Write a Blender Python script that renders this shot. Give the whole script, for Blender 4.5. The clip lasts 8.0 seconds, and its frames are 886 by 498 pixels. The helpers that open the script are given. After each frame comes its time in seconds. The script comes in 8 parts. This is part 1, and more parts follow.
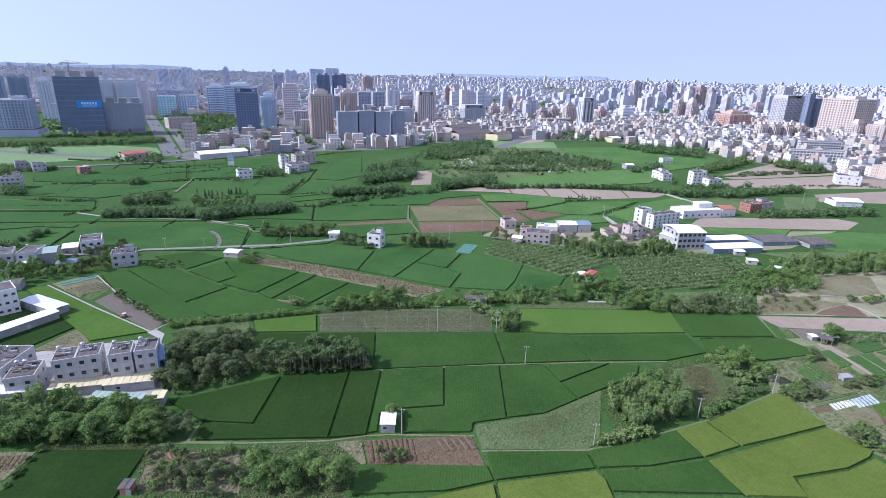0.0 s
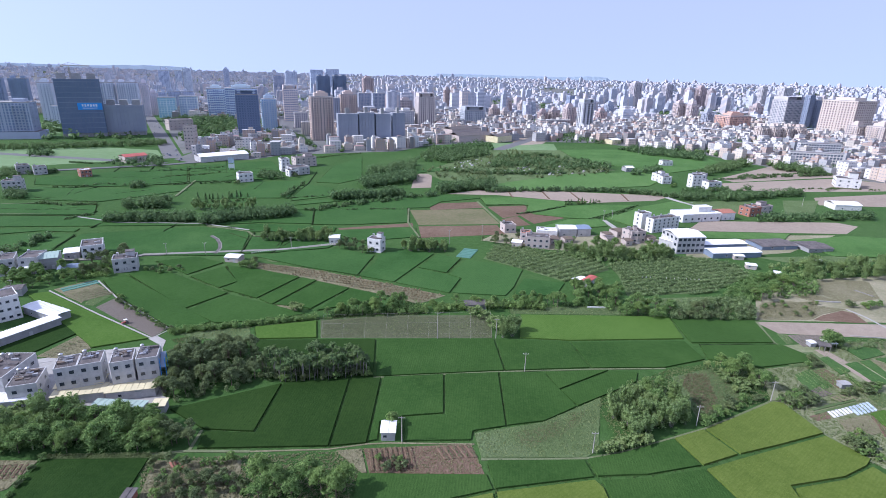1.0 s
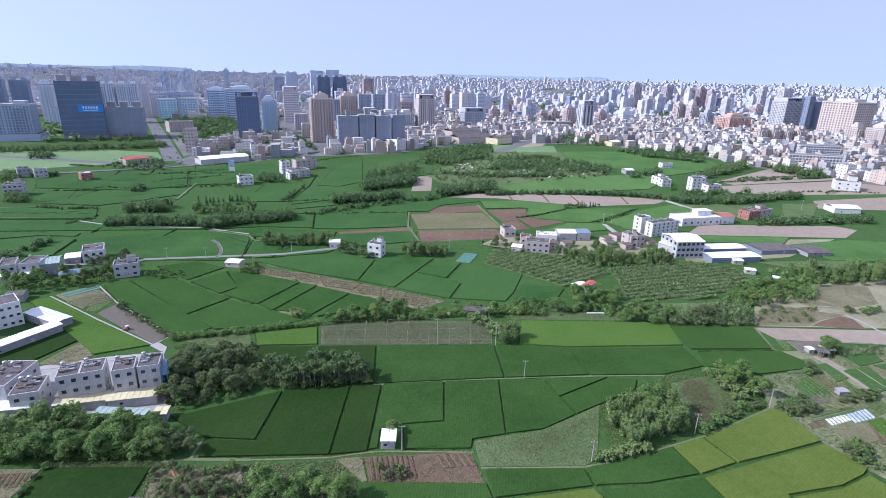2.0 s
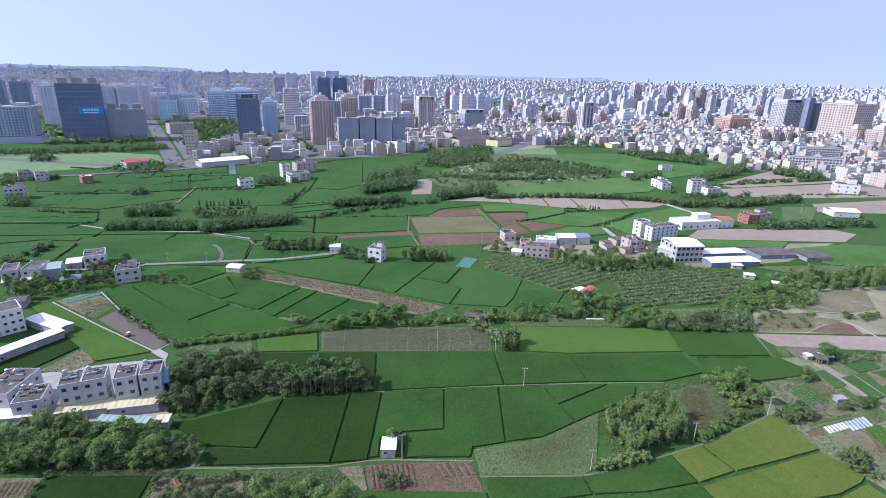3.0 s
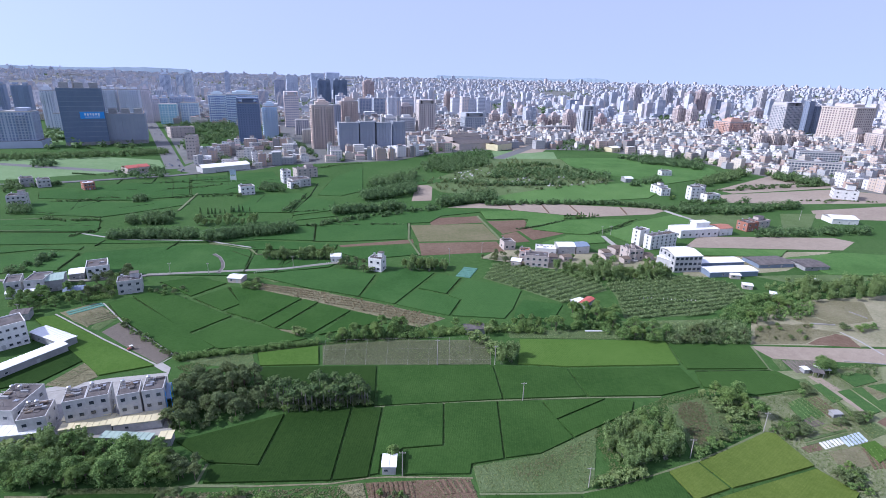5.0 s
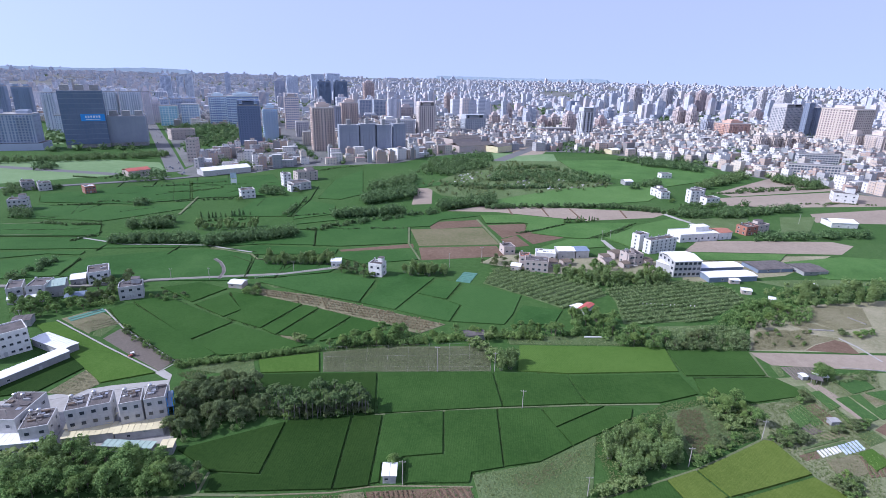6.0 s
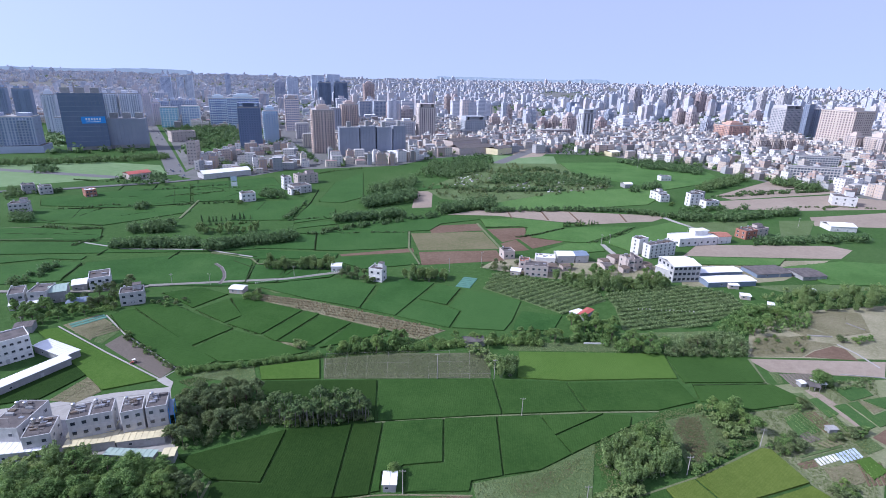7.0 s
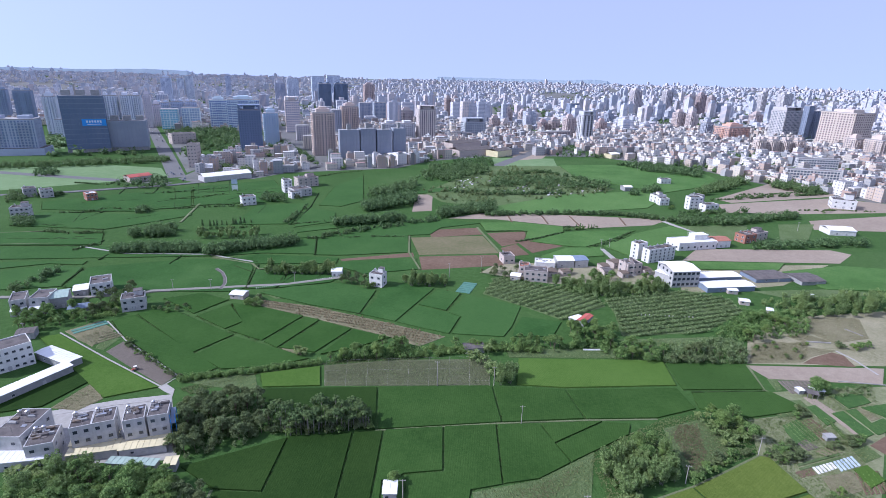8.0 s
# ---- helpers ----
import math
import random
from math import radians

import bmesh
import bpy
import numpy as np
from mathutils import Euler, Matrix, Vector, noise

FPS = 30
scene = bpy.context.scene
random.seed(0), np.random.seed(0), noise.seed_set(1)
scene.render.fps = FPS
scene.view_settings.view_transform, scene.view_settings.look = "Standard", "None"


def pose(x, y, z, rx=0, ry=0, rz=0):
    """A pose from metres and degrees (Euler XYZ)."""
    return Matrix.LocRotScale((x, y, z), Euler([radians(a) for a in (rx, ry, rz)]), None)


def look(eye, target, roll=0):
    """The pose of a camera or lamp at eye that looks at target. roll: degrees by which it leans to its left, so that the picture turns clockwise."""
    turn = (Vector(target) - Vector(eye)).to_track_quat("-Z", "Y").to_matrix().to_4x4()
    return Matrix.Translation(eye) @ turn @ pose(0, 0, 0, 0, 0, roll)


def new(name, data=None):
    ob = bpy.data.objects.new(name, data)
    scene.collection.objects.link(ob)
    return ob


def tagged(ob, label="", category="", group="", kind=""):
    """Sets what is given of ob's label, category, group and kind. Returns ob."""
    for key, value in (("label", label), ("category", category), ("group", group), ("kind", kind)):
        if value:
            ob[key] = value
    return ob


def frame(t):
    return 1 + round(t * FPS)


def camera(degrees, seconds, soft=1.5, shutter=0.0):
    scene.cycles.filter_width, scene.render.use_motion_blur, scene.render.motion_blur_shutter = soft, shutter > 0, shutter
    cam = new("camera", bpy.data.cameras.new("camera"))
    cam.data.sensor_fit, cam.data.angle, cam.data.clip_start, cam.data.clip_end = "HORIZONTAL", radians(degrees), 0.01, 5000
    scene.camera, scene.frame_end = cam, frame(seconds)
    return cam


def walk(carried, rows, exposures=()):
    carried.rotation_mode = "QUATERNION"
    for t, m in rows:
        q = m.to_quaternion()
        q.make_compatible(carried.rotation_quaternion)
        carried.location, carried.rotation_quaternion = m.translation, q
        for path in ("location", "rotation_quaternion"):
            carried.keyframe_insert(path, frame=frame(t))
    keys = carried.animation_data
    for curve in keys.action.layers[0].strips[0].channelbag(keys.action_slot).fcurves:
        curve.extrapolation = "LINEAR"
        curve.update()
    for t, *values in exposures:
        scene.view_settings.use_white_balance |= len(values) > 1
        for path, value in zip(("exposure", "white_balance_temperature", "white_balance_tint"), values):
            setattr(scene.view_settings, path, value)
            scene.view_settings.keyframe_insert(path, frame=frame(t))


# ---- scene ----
# camera: a drone that climbs straight up
cam = camera(80.8, 8.0, soft=0.52)
walk(cam, [
    (0.0, look((0, 0, 90.00), (0.00, 94.78, 58.10), 1.47)),
    (1.0, look((0, 0, 92.55), (-0.03, 94.78, 60.68), 1.47)),
    (2.0, look((0, 0, 95.18), (-0.05, 94.79, 63.32), 1.46)),
    (3.0, look((0, 0, 97.88), (-0.08, 94.80, 66.04), 1.46)),
    (4.0, look((0, 0, 100.65), (-0.10, 94.80, 68.83), 1.46)),
    (5.0, look((0, 0, 103.49), (-0.13, 94.81, 71.69), 1.45)),
    (6.0, look((0, 0, 106.40), (-0.16, 94.82, 74.62), 1.45)),
    (7.0, look((0, 0, 109.38), (-0.18, 94.82, 77.62), 1.44)),
    (8.0, look((0, 0, 112.44), (-0.21, 94.83, 80.70), 1.44)),
], exposures=[(0.0, 0.71, 5520.0, 18.0), (8.0, 0.60, 5450.0, 19.0)])

# ---- daylight ----
SUN_AZ, SUN_EL = radians(262), radians(40)      # compass bearing of the sun (0 is ahead, 90 to the right) and its height
world = bpy.data.worlds.new("sky")
scene.world = world
world.use_nodes = True
wn = world.node_tree
sky = wn.nodes.new("ShaderNodeTexSky")
sky.sky_type, sky.sun_disc = "NISHITA", False
sky.sun_elevation, sky.sun_rotation = SUN_EL, SUN_AZ
sky.altitude, sky.air_density, sky.dust_density, sky.ozone_density = 50, 1.0, 2.0, 4.0
lift = wn.nodes.new("ShaderNodeVectorMath")          # the plain lies above the far land: the sky goes on a few degrees below eye level
lift.inputs[1].default_value = (0, 0, 0.30)
wn.links.new(wn.nodes.new("ShaderNodeTexCoord").outputs["Generated"], lift.inputs[0])
wn.links.new(lift.outputs[0], sky.inputs[0])
haze = wn.nodes.new("ShaderNodeMix")                  # a thin bright veil over the whole sky, as on a humid summer day
haze.data_type = "RGBA"
haze.inputs[0].default_value, haze.inputs[7].default_value = 0.52, (3.6, 3.55, 4.1, 1)
wn.links.new(sky.outputs[0], haze.inputs[6])
wn.links.new(haze.outputs[2], wn.nodes["Background"].inputs[0])
wn.nodes["Background"].inputs[1].default_value = 0.15
sun_data = bpy.data.lights.new("sun", "SUN")
sun_data.energy, sun_data.angle, sun_data.color = 3.2, radians(0.6), (1.0, 0.95, 0.87)
sun = new("sun", sun_data)
toward = Vector((math.sin(SUN_AZ) * math.cos(SUN_EL), math.cos(SUN_AZ) * math.cos(SUN_EL), math.sin(SUN_EL)))
sun.matrix_world = look(toward * 300, (0, 0, 0))


# ---- materials ----
class Nodes:
    """A small wrapper that keeps node trees short."""

    def __init__(self, name):
        self.m = bpy.data.materials.new(name)
        self.m.use_nodes = True
        self.t = self.m.node_tree
        self.bsdf = self.t.nodes["Principled BSDF"]

    def n(self, kind, **sockets):
        node = self.t.nodes.new("ShaderNode" + kind)
        for key, value in sockets.items():
            self.put(node.inputs[key.replace("_", " ")], value)
        return node

    def put(self, socket, value):
        if isinstance(value, bpy.types.NodeSocket):
            self.t.links.new(value, socket)
        elif isinstance(value, tuple) and len(value) == 3 and socket.type == "RGBA":
            socket.default_value = (*value, 1)
        else:
            socket.default_value = value

    def math(self, op, a, b=0.0):
        node = self.t.nodes.new("ShaderNodeMath")
        node.operation = op
        self.put(node.inputs[0], a)
        self.put(node.inputs[1], b)
        return node.outputs[0]

    def mix(self, fac, a, b):
        node = self.t.nodes.new("ShaderNodeMix")
        node.data_type = "RGBA"
        self.put(node.inputs[0], fac)
        self.put(node.inputs[6], a)
        self.put(node.inputs[7], b)
        return node.outputs[2]

    def ramp(self, fac, stops, constant=False):
        node = self.t.nodes.new("ShaderNodeValToRGB")
        el = node.color_ramp.elements
        if constant:
            node.color_ramp.interpolation = "CONSTANT"
        while len(el) < len(stops):
            el.new(0.5)
        for e, (at, c) in zip(el, stops):
            e.position, e.color = at, (*c, 1)
        self.put(node.inputs[0], fac)
        return node.outputs[0]

    def noise(self, scale, detail=3.0, vector=None, rough=0.55):
        node = self.n("TexNoise", Scale=scale, Detail=detail, Roughness=rough)
        if vector is not None:
            self.put(node.inputs["Vector"], vector)
        return node.outputs["Fac"]

    def sharp(self, value, low, high):
        node = self.t.nodes.new("ShaderNodeMapRange")
        node.clamp = True
        self.put(node.inputs[0], value)
        node.inputs[1].default_value, node.inputs[2].default_value = low, high
        return node.outputs[0]

    def coords(self):
        return self.t.nodes.new("ShaderNodeTexCoord").outputs["Object"]

    def place(self):
        return self.t.nodes.new("ShaderNodeNewGeometry").outputs["Position"]

    def done(self, colour, rough=0.85, bump=None, strength=0.4, distance=0.1, metal=0.0, specular=0.3):
        self.put(self.bsdf.inputs["Base Color"], colour)
        self.put(self.bsdf.inputs["Roughness"], rough)
        self.put(self.bsdf.inputs["Metallic"], metal)
        self.put(self.bsdf.inputs["Specular IOR Level"], specular)
        if bump is not None:
            b = self.n("Bump", Strength=strength, Distance=distance, Height=bump)
            self.t.links.new(b.outputs[0], self.bsdf.inputs["Normal"])
        return self.m


def ground_mat(name, dark, mid, light, big=0.02, small=0.6, grain=3.0, bump=0.5, spread=0.25):
    """Soil, grass or weeds: patches at two scales and a fine grain."""
    k = Nodes(name)
    at = k.place()
    patches = k.ramp(k.noise(big, 4, at), [(0.5 - spread, dark), (0.5, mid), (0.5 + spread, light)])
    tufts = k.ramp(k.noise(small, 5, at, 0.7), [(0.3, dark), (0.52, mid), (0.72, light)])
    grain_n = k.noise(grain, 3, at, 0.7)
    col = k.mix(0.5, patches, tufts)
    col = k.mix(k.math("MULTIPLY", k.sharp(grain_n, 0.42, 0.62), 0.35), col, dark)
    return k.done(col, 0.95, k.noise(small * 1.7, 5, at, 0.75), bump, 0.5, specular=0.1)


def rice_mat(name, dark, mid, light, row_turn=0.0):
    """Standing rice: faint planted rows, thin patches and darker, lusher ones."""
    k = Nodes(name)
    at = k.place()
    turn = k.n("Mapping", Vector=at, Rotation=(0, 0, row_turn))
    wave = k.n("TexWave", Vector=turn.outputs[0], Scale=0.42, Distortion=0.6, Detail=3.0, Detail_Scale=2.5)
    patches = k.ramp(k.noise(0.03, 5, at, 0.65), [(0.3, dark), (0.5, mid), (0.72, light)])
    each = k.t.nodes.new("ShaderNodeObjectInfo").outputs["Random"]
    patches = k.mix(k.math("MULTIPLY", each, 0.5), patches, k.mix(each, dark, light))
    clumps = k.noise(1.1, 6, at, 0.8)
    thin = k.noise(0.22, 4, at, 0.7)
    patches = k.mix(k.math("MULTIPLY", k.sharp(thin, 0.56, 0.72), 0.4), patches, light)
    patches = k.mix(k.math("MULTIPLY", k.sharp(k.noise(0.9, 2, at), 0.66, 0.74), 0.6), patches, dark)
    col = k.mix(k.math("MULTIPLY", k.sharp(clumps, 0.46, 0.66), 0.5), patches, light)
    col = k.mix(k.math("MULTIPLY", k.sharp(clumps, 0.50, 0.34), 0.5), col, dark)
    col = k.mix(k.math("MULTIPLY", k.sharp(wave.outputs["Fac"], 0.45, 0.95), 0.22), col, dark)
    height = k.math("ADD", k.noise(2.6, 5, at, 0.8), k.math("MULTIPLY", wave.outputs["Fac"], 0.12))
    return k.done(col, 0.8, height, 0.5, 0.3, specular=0.04)


def leaf_mat(name, dark, mid, light, glow=0.35):
    """Foliage: every leaf its own tone, every plant a little different, some light shining through."""
    k = Nodes(name)
    if glow < 0.4:                                         # crowns: sunlit tips and dark gaps are put into random leaf tones
        dark, light = tuple(c * 0.5 for c in dark), tuple(c * 1.1 for c in light)
    isl = k.t.nodes.new("ShaderNodeNewGeometry").outputs["Random Per Island"]
    each = k.t.nodes.new("ShaderNodeObjectInfo").outputs["Random"]
    col = k.ramp(isl, [(0.05, dark), (0.5, mid), (0.95, light)])
    col = k.mix(k.math("MULTIPLY", each, 0.55), col, k.mix(k.noise(0.25, 2, k.place()), dark, light))
    sunny = tuple(c * q for c, q in zip(light, (1.05, 0.92, 0.62)))
    col = k.mix(k.math("MULTIPLY", k.sharp(each, 0.5, 1.0), 0.22), col, sunny)
    m = k.done(col, 0.6, specular=0.12)
    through_leaf = k.n("BsdfTranslucent", Color=k.mix(0.4, col, light))
    both = k.n("MixShader", Fac=glow)
    k.t.links.new(k.bsdf.outputs[0], both.inputs[1])
    k.t.links.new(through_leaf.outputs[0], both.inputs[2])
    k.t.links.new(both.outputs[0], k.t.nodes["Material Output"].inputs[0])
    return m


def plain_mat(name, base, worn, rough=0.7, scale=0.6, amount=0.5, metal=0.0, bump=0.15, specular=0.4):
    """Paint, concrete, metal: streaks and stains of a second tone."""
    k = Nodes(name)
    at = k.coords()
    stain = k.noise(scale, 5, at, 0.65)
    fine = k.noise(scale * 9, 3, at)
    each = k.t.nodes.new("ShaderNodeObjectInfo").outputs["Random"]
    fac = k.math("MULTIPLY", k.sharp(k.math("ADD", stain, k.math("MULTIPLY", each, 0.08)), 0.42, 0.75), amount)
    col = k.mix(fac, base, worn)
    col = k.mix(k.math("MULTIPLY", k.sharp(fine, 0.5, 0.8), 0.15), col, worn)
    return k.done(col, rough, fine, bump, 0.03, metal, specular)


def facade_mat(name, walls, roof, glass=(0.25, 0.28, 0.33), bay=2.7, floor=3.1, island=True, wide=0.52, high=0.5, plain=False):
    """Walls of far buildings with window openings; roofs are plain. Every building takes its own wall tone."""
    k = Nodes(name)
    at = k.coords()
    geo = k.t.nodes.new("ShaderNodeNewGeometry")
    rnd = geo.outputs["Random Per Island"] if island else k.t.nodes.new("ShaderNodeObjectInfo").outputs["Random"]
    xyz = k.n("SeparateXYZ", Vector=at)
    nrm = k.n("SeparateXYZ", Vector=k.t.nodes.new("ShaderNodeTexCoord").outputs["Normal"])
    nx, ny, nz = (k.math("ABSOLUTE", nrm.outputs[i]) for i in range(3))
    along = k.math("ADD", k.math("MULTIPLY", xyz.outputs[0], ny), k.math("MULTIPLY", xyz.outputs[1], nx))
    size = k.math("ADD", bay, k.math("MULTIPLY", rnd, 1.5))
    u = k.math("FRACT", k.math("DIVIDE", k.math("ADD", along, 500.0), size))
    v = k.math("FRACT", k.math("DIVIDE", xyz.outputs[2], floor))
    across = k.math("MULTIPLY", k.math("GREATER_THAN", u, 0.5 - wide / 2), k.math("LESS_THAN", u, 0.5 + wide / 2))
    upright = k.math("MULTIPLY", k.math("GREATER_THAN", v, 0.3), k.math("LESS_THAN", v, 0.3 + high))
    kind = k.math("FRACT", k.math("MULTIPLY", rnd, 17.7))
    striped = k.math("LESS_THAN", kind, 0.35 if island and not plain else -1.0)            # bays that run up the whole front
    banded = k.math("GREATER_THAN", kind, 0.75 if island and not plain else 2.0)          # windows in long bands
    inside = k.math("MULTIPLY", k.math("MAXIMUM", across, banded), k.math("MAXIMUM", upright, striped))
    is_roof = k.math("GREATER_THAN", nz, 0.6)
    window = k.math("MULTIPLY", inside, k.math("SUBTRACT", 1.0, is_roof))
    wall = k.ramp(rnd, [(i / len(walls), c) for i, c in enumerate(walls)], True)
    dirt = k.sharp(k.noise(0.12, 5, at, 0.7), 0.45, 0.8)
    wall = k.mix(k.math("MULTIPLY", dirt, 0.3), wall, (0.28, 0.27, 0.26))
    top = k.ramp(k.math("FRACT", k.math("MULTIPLY", rnd, 7.3)), [(i / len(roof), c) for i, c in enumerate(roof)], True)
    top = k.mix(k.math("MULTIPLY", k.sharp(k.noise(0.35, 4, at, 0.7), 0.4, 0.7), 0.4), top, (0.2, 0.2, 0.2))
    col = k.mix(is_roof, k.mix(window, wall, glass), top)
    return k.done(col, k.math("SUBTRACT", 0.8, k.math("MULTIPLY", window, 0.5)), specular=0.4)


M = {}
M["ground"] = ground_mat("meadow ground", (0.0311, 0.07084, 0.01701), (0.05599, 0.1167, 0.02977), (0.09953, 0.1569, 0.0567), 0.012, 0.35, 1.5, 0.9)
M["town_ground"] = ground_mat("town ground", (0.10, 0.11, 0.09), (0.17, 0.17, 0.165), (0.26, 0.25, 0.24), 0.012, 0.1, 0.8)
M["rice"] = rice_mat("green rice", (0.0124, 0.0326, 0.0071), (0.0201, 0.0462, 0.0100), (0.0337, 0.0659, 0.0150), 0.1)
M["rice_far"] = rice_mat("bright green rice", (0.0271, 0.0737, 0.0185), (0.0427, 0.1038, 0.0268), (0.0666, 0.1350, 0.0396), 0.3)
M["rice_light"] = rice_mat("ripening rice", (0.07342, 0.1121, 0.01995), (0.1049, 0.1463, 0.02793), (0.1468, 0.1853, 0.04489), 0.9)
M["rice_mid"] = rice_mat("light green rice", (0.0490, 0.1013, 0.0174), (0.0684, 0.1319, 0.0241), (0.0980, 0.1672, 0.0370), 0.6)
M["weeds"] = ground_mat("weeds", (0.0661, 0.1007, 0.0358), (0.1170, 0.1678, 0.0649), (0.1932, 0.2350, 0.1230), 0.05, 0.8, 3.0, 1.0)
M["dry_weeds"] = ground_mat("dry weeds", (0.1380, 0.1320, 0.0750), (0.2280, 0.2100, 0.1250), (0.3360, 0.3060, 0.2063), 0.06, 0.9, 3.0, 1.0)
M["dry"] = ground_mat("dry pale soil", (0.2327, 0.1875, 0.1482), (0.3164, 0.2608, 0.2060), (0.3909, 0.3340, 0.2677), 0.02, 0.3, 2.0, 0.3)
M["brown"] = ground_mat("brown soil", (0.1030, 0.0665, 0.0456), (0.1663, 0.1134, 0.0798), (0.2297, 0.1701, 0.1254), 0.03, 0.4, 2.0, 0.5)
M["plough"] = ground_mat("ploughed grey soil", (0.1100, 0.0935, 0.0788), (0.1650, 0.1430, 0.1208), (0.2200, 0.1925, 0.1680), 0.04, 0.9, 3.0, 0.7)
M["stubble"] = ground_mat("sparse regrowth on brown soil", (0.10, 0.115, 0.05), (0.17, 0.155, 0.085), (0.235, 0.19, 0.13), 0.035, 0.4, 2.0, 0.6)
M["vines"] = ground_mat("withered vines", (0.075, 0.09, 0.045), (0.125, 0.14, 0.075), (0.19, 0.19, 0.12), 0.08, 0.9, 3.0, 1.0)
M["park"] = ground_mat("park grass", (0.1173, 0.1923, 0.0819), (0.1714, 0.2530, 0.1197), (0.2345, 0.3137, 0.1764), 0.01, 0.1, 1.0)
M["concrete"] = plain_mat("weathered concrete", (0.36, 0.345, 0.32), (0.22, 0.21, 0.19), 0.9, 0.5)
M["lane_soil"] = ground_mat("path soil", (0.0960, 0.1235, 0.0525), (0.1600, 0.1805, 0.0975), (0.2240, 0.2470, 0.1500), 0.05, 0.6, 3.0)
M["asphalt"] = plain_mat("asphalt", (0.12, 0.12, 0.12), (0.19, 0.185, 0.18), 0.9, 0.2)
M["white"] = plain_mat("white wall paint", (0.7254, 0.7161, 0.6975), (0.465, 0.4464, 0.4185), 0.7, 0.45, 0.6)
M["tile_wall"] = plain_mat("pale wall tiles", (0.5084, 0.5002, 0.492), (0.3444, 0.3362, 0.328), 0.5, 0.5, 0.85)
M["pink_wall"] = plain_mat("pinkish grey wall", (0.50, 0.43, 0.39), (0.33, 0.29, 0.27), 0.7, 0.4, 0.5)
M["grey_wall"] = plain_mat("grey cement wall", (0.33, 0.33, 0.33), (0.20, 0.20, 0.20), 0.8, 0.4, 0.6)
M["brick_red"] = plain_mat("red brick wall", (0.38, 0.16, 0.11), (0.24, 0.12, 0.09), 0.8, 0.8, 0.6)
M["roof_white"] = plain_mat("white sheet metal", (0.80, 0.80, 0.80), (0.58, 0.57, 0.55), 0.45, 0.15, 0.4)
M["roof_cream"] = plain_mat("cream sheet metal", (0.6901, 0.6153, 0.3893), (0.4452, 0.3925, 0.2539), 0.5, 0.3, 0.5)
M["roof_grey"] = plain_mat("stained flat roof", (0.1408, 0.1249, 0.1190), (0.0673, 0.0595, 0.0595), 0.9, 0.35, 0.9)
M["roof_deck"] = plain_mat("weathered roof deck", (0.36, 0.35, 0.34), (0.22, 0.215, 0.21), 0.9, 0.2, 0.7)
M["roof_red"] = plain_mat("red sheet metal", (0.42, 0.09, 0.07), (0.28, 0.09, 0.07), 0.55, 0.3, 0.5)
M["roof_blue"] = plain_mat("faded blue sheet metal", (0.20, 0.25, 0.33), (0.13, 0.16, 0.21), 0.5, 0.3, 0.5)
M["roof_green"] = plain_mat("pale green sheet metal", (0.36, 0.46, 0.40), (0.25, 0.30, 0.27), 0.5, 0.3, 0.5)
M["steel"] = plain_mat("stainless steel", (0.62, 0.62, 0.63), (0.45, 0.45, 0.46), 0.3, 1.0, 0.4, 0.9)
M["glass"] = plain_mat("window glass", (0.035, 0.045, 0.06), (0.06, 0.07, 0.08), 0.12, 0.4, 0.4, 0.0, 0.0, 0.6)
M["frame"] = plain_mat("window frame", (0.45, 0.45, 0.45), (0.30, 0.30, 0.30), 0.5)
M["pole"] = plain_mat("pole concrete", (0.40, 0.37, 0.34), (0.26, 0.24, 0.22), 0.85, 0.7)
M["bark"] = plain_mat("bark", (0.17, 0.13, 0.10), (0.09, 0.075, 0.06), 0.95, 1.5, 0.8)
M["palm_bark"] = plain_mat("pale palm trunk", (0.2232, 0.2108, 0.18), (0.124, 0.1178, 0.096), 0.9, 1.5, 0.7)
M["leaf"] = leaf_mat("broad leaves", (0.0811, 0.1557, 0.0483), (0.1456, 0.2553, 0.0763), (0.2661, 0.3798, 0.1273))
M["leaf_grey"] = leaf_mat("dusty leaves", (0.088, 0.128, 0.055), (0.145, 0.196, 0.085), (0.225, 0.285, 0.13))
M["leaf_bamboo"] = leaf_mat("bamboo leaves", (0.114, 0.1861, 0.05591), (0.1885, 0.282, 0.09248), (0.2876, 0.3891, 0.1613))
M["leaf_banana"] = leaf_mat("banana leaves", (0.101, 0.1599, 0.046), (0.1653, 0.2446, 0.0736), (0.2663, 0.3387, 0.138))
M["leaf_vine"] = leaf_mat("orchard leaves", (0.10, 0.165, 0.06), (0.18, 0.265, 0.10), (0.28, 0.36, 0.165))
M["leaf_dry"] = leaf_mat("drying shrubs", (0.14, 0.12, 0.07), (0.25, 0.20, 0.125), (0.36, 0.30, 0.20))
M["leaf_far"] = leaf_mat("far leaves", (0.06173, 0.1208, 0.04937), (0.1074, 0.1852, 0.07289), (0.1745, 0.2617, 0.1082))
M["grass_blades"] = leaf_mat("rough grass", (0.10, 0.15, 0.05), (0.17, 0.225, 0.085), (0.26, 0.295, 0.14), 0.5)
M["dry_blades"] = leaf_mat("dry stalks", (0.153, 0.1564, 0.08075), (0.2295, 0.2254, 0.1232), (0.315, 0.3082, 0.187), 0.5)
M["rice_blades"] = leaf_mat("rice leaves", (0.0190, 0.0442, 0.0090), (0.0278, 0.0576, 0.0120), (0.0413, 0.0756, 0.0173), 0.5)
M["vine_blades"] = leaf_mat("withered vines and stalks", (0.0893, 0.0978, 0.0522), (0.1470, 0.1552, 0.0855), (0.2205, 0.2300, 0.1377), 0.45)
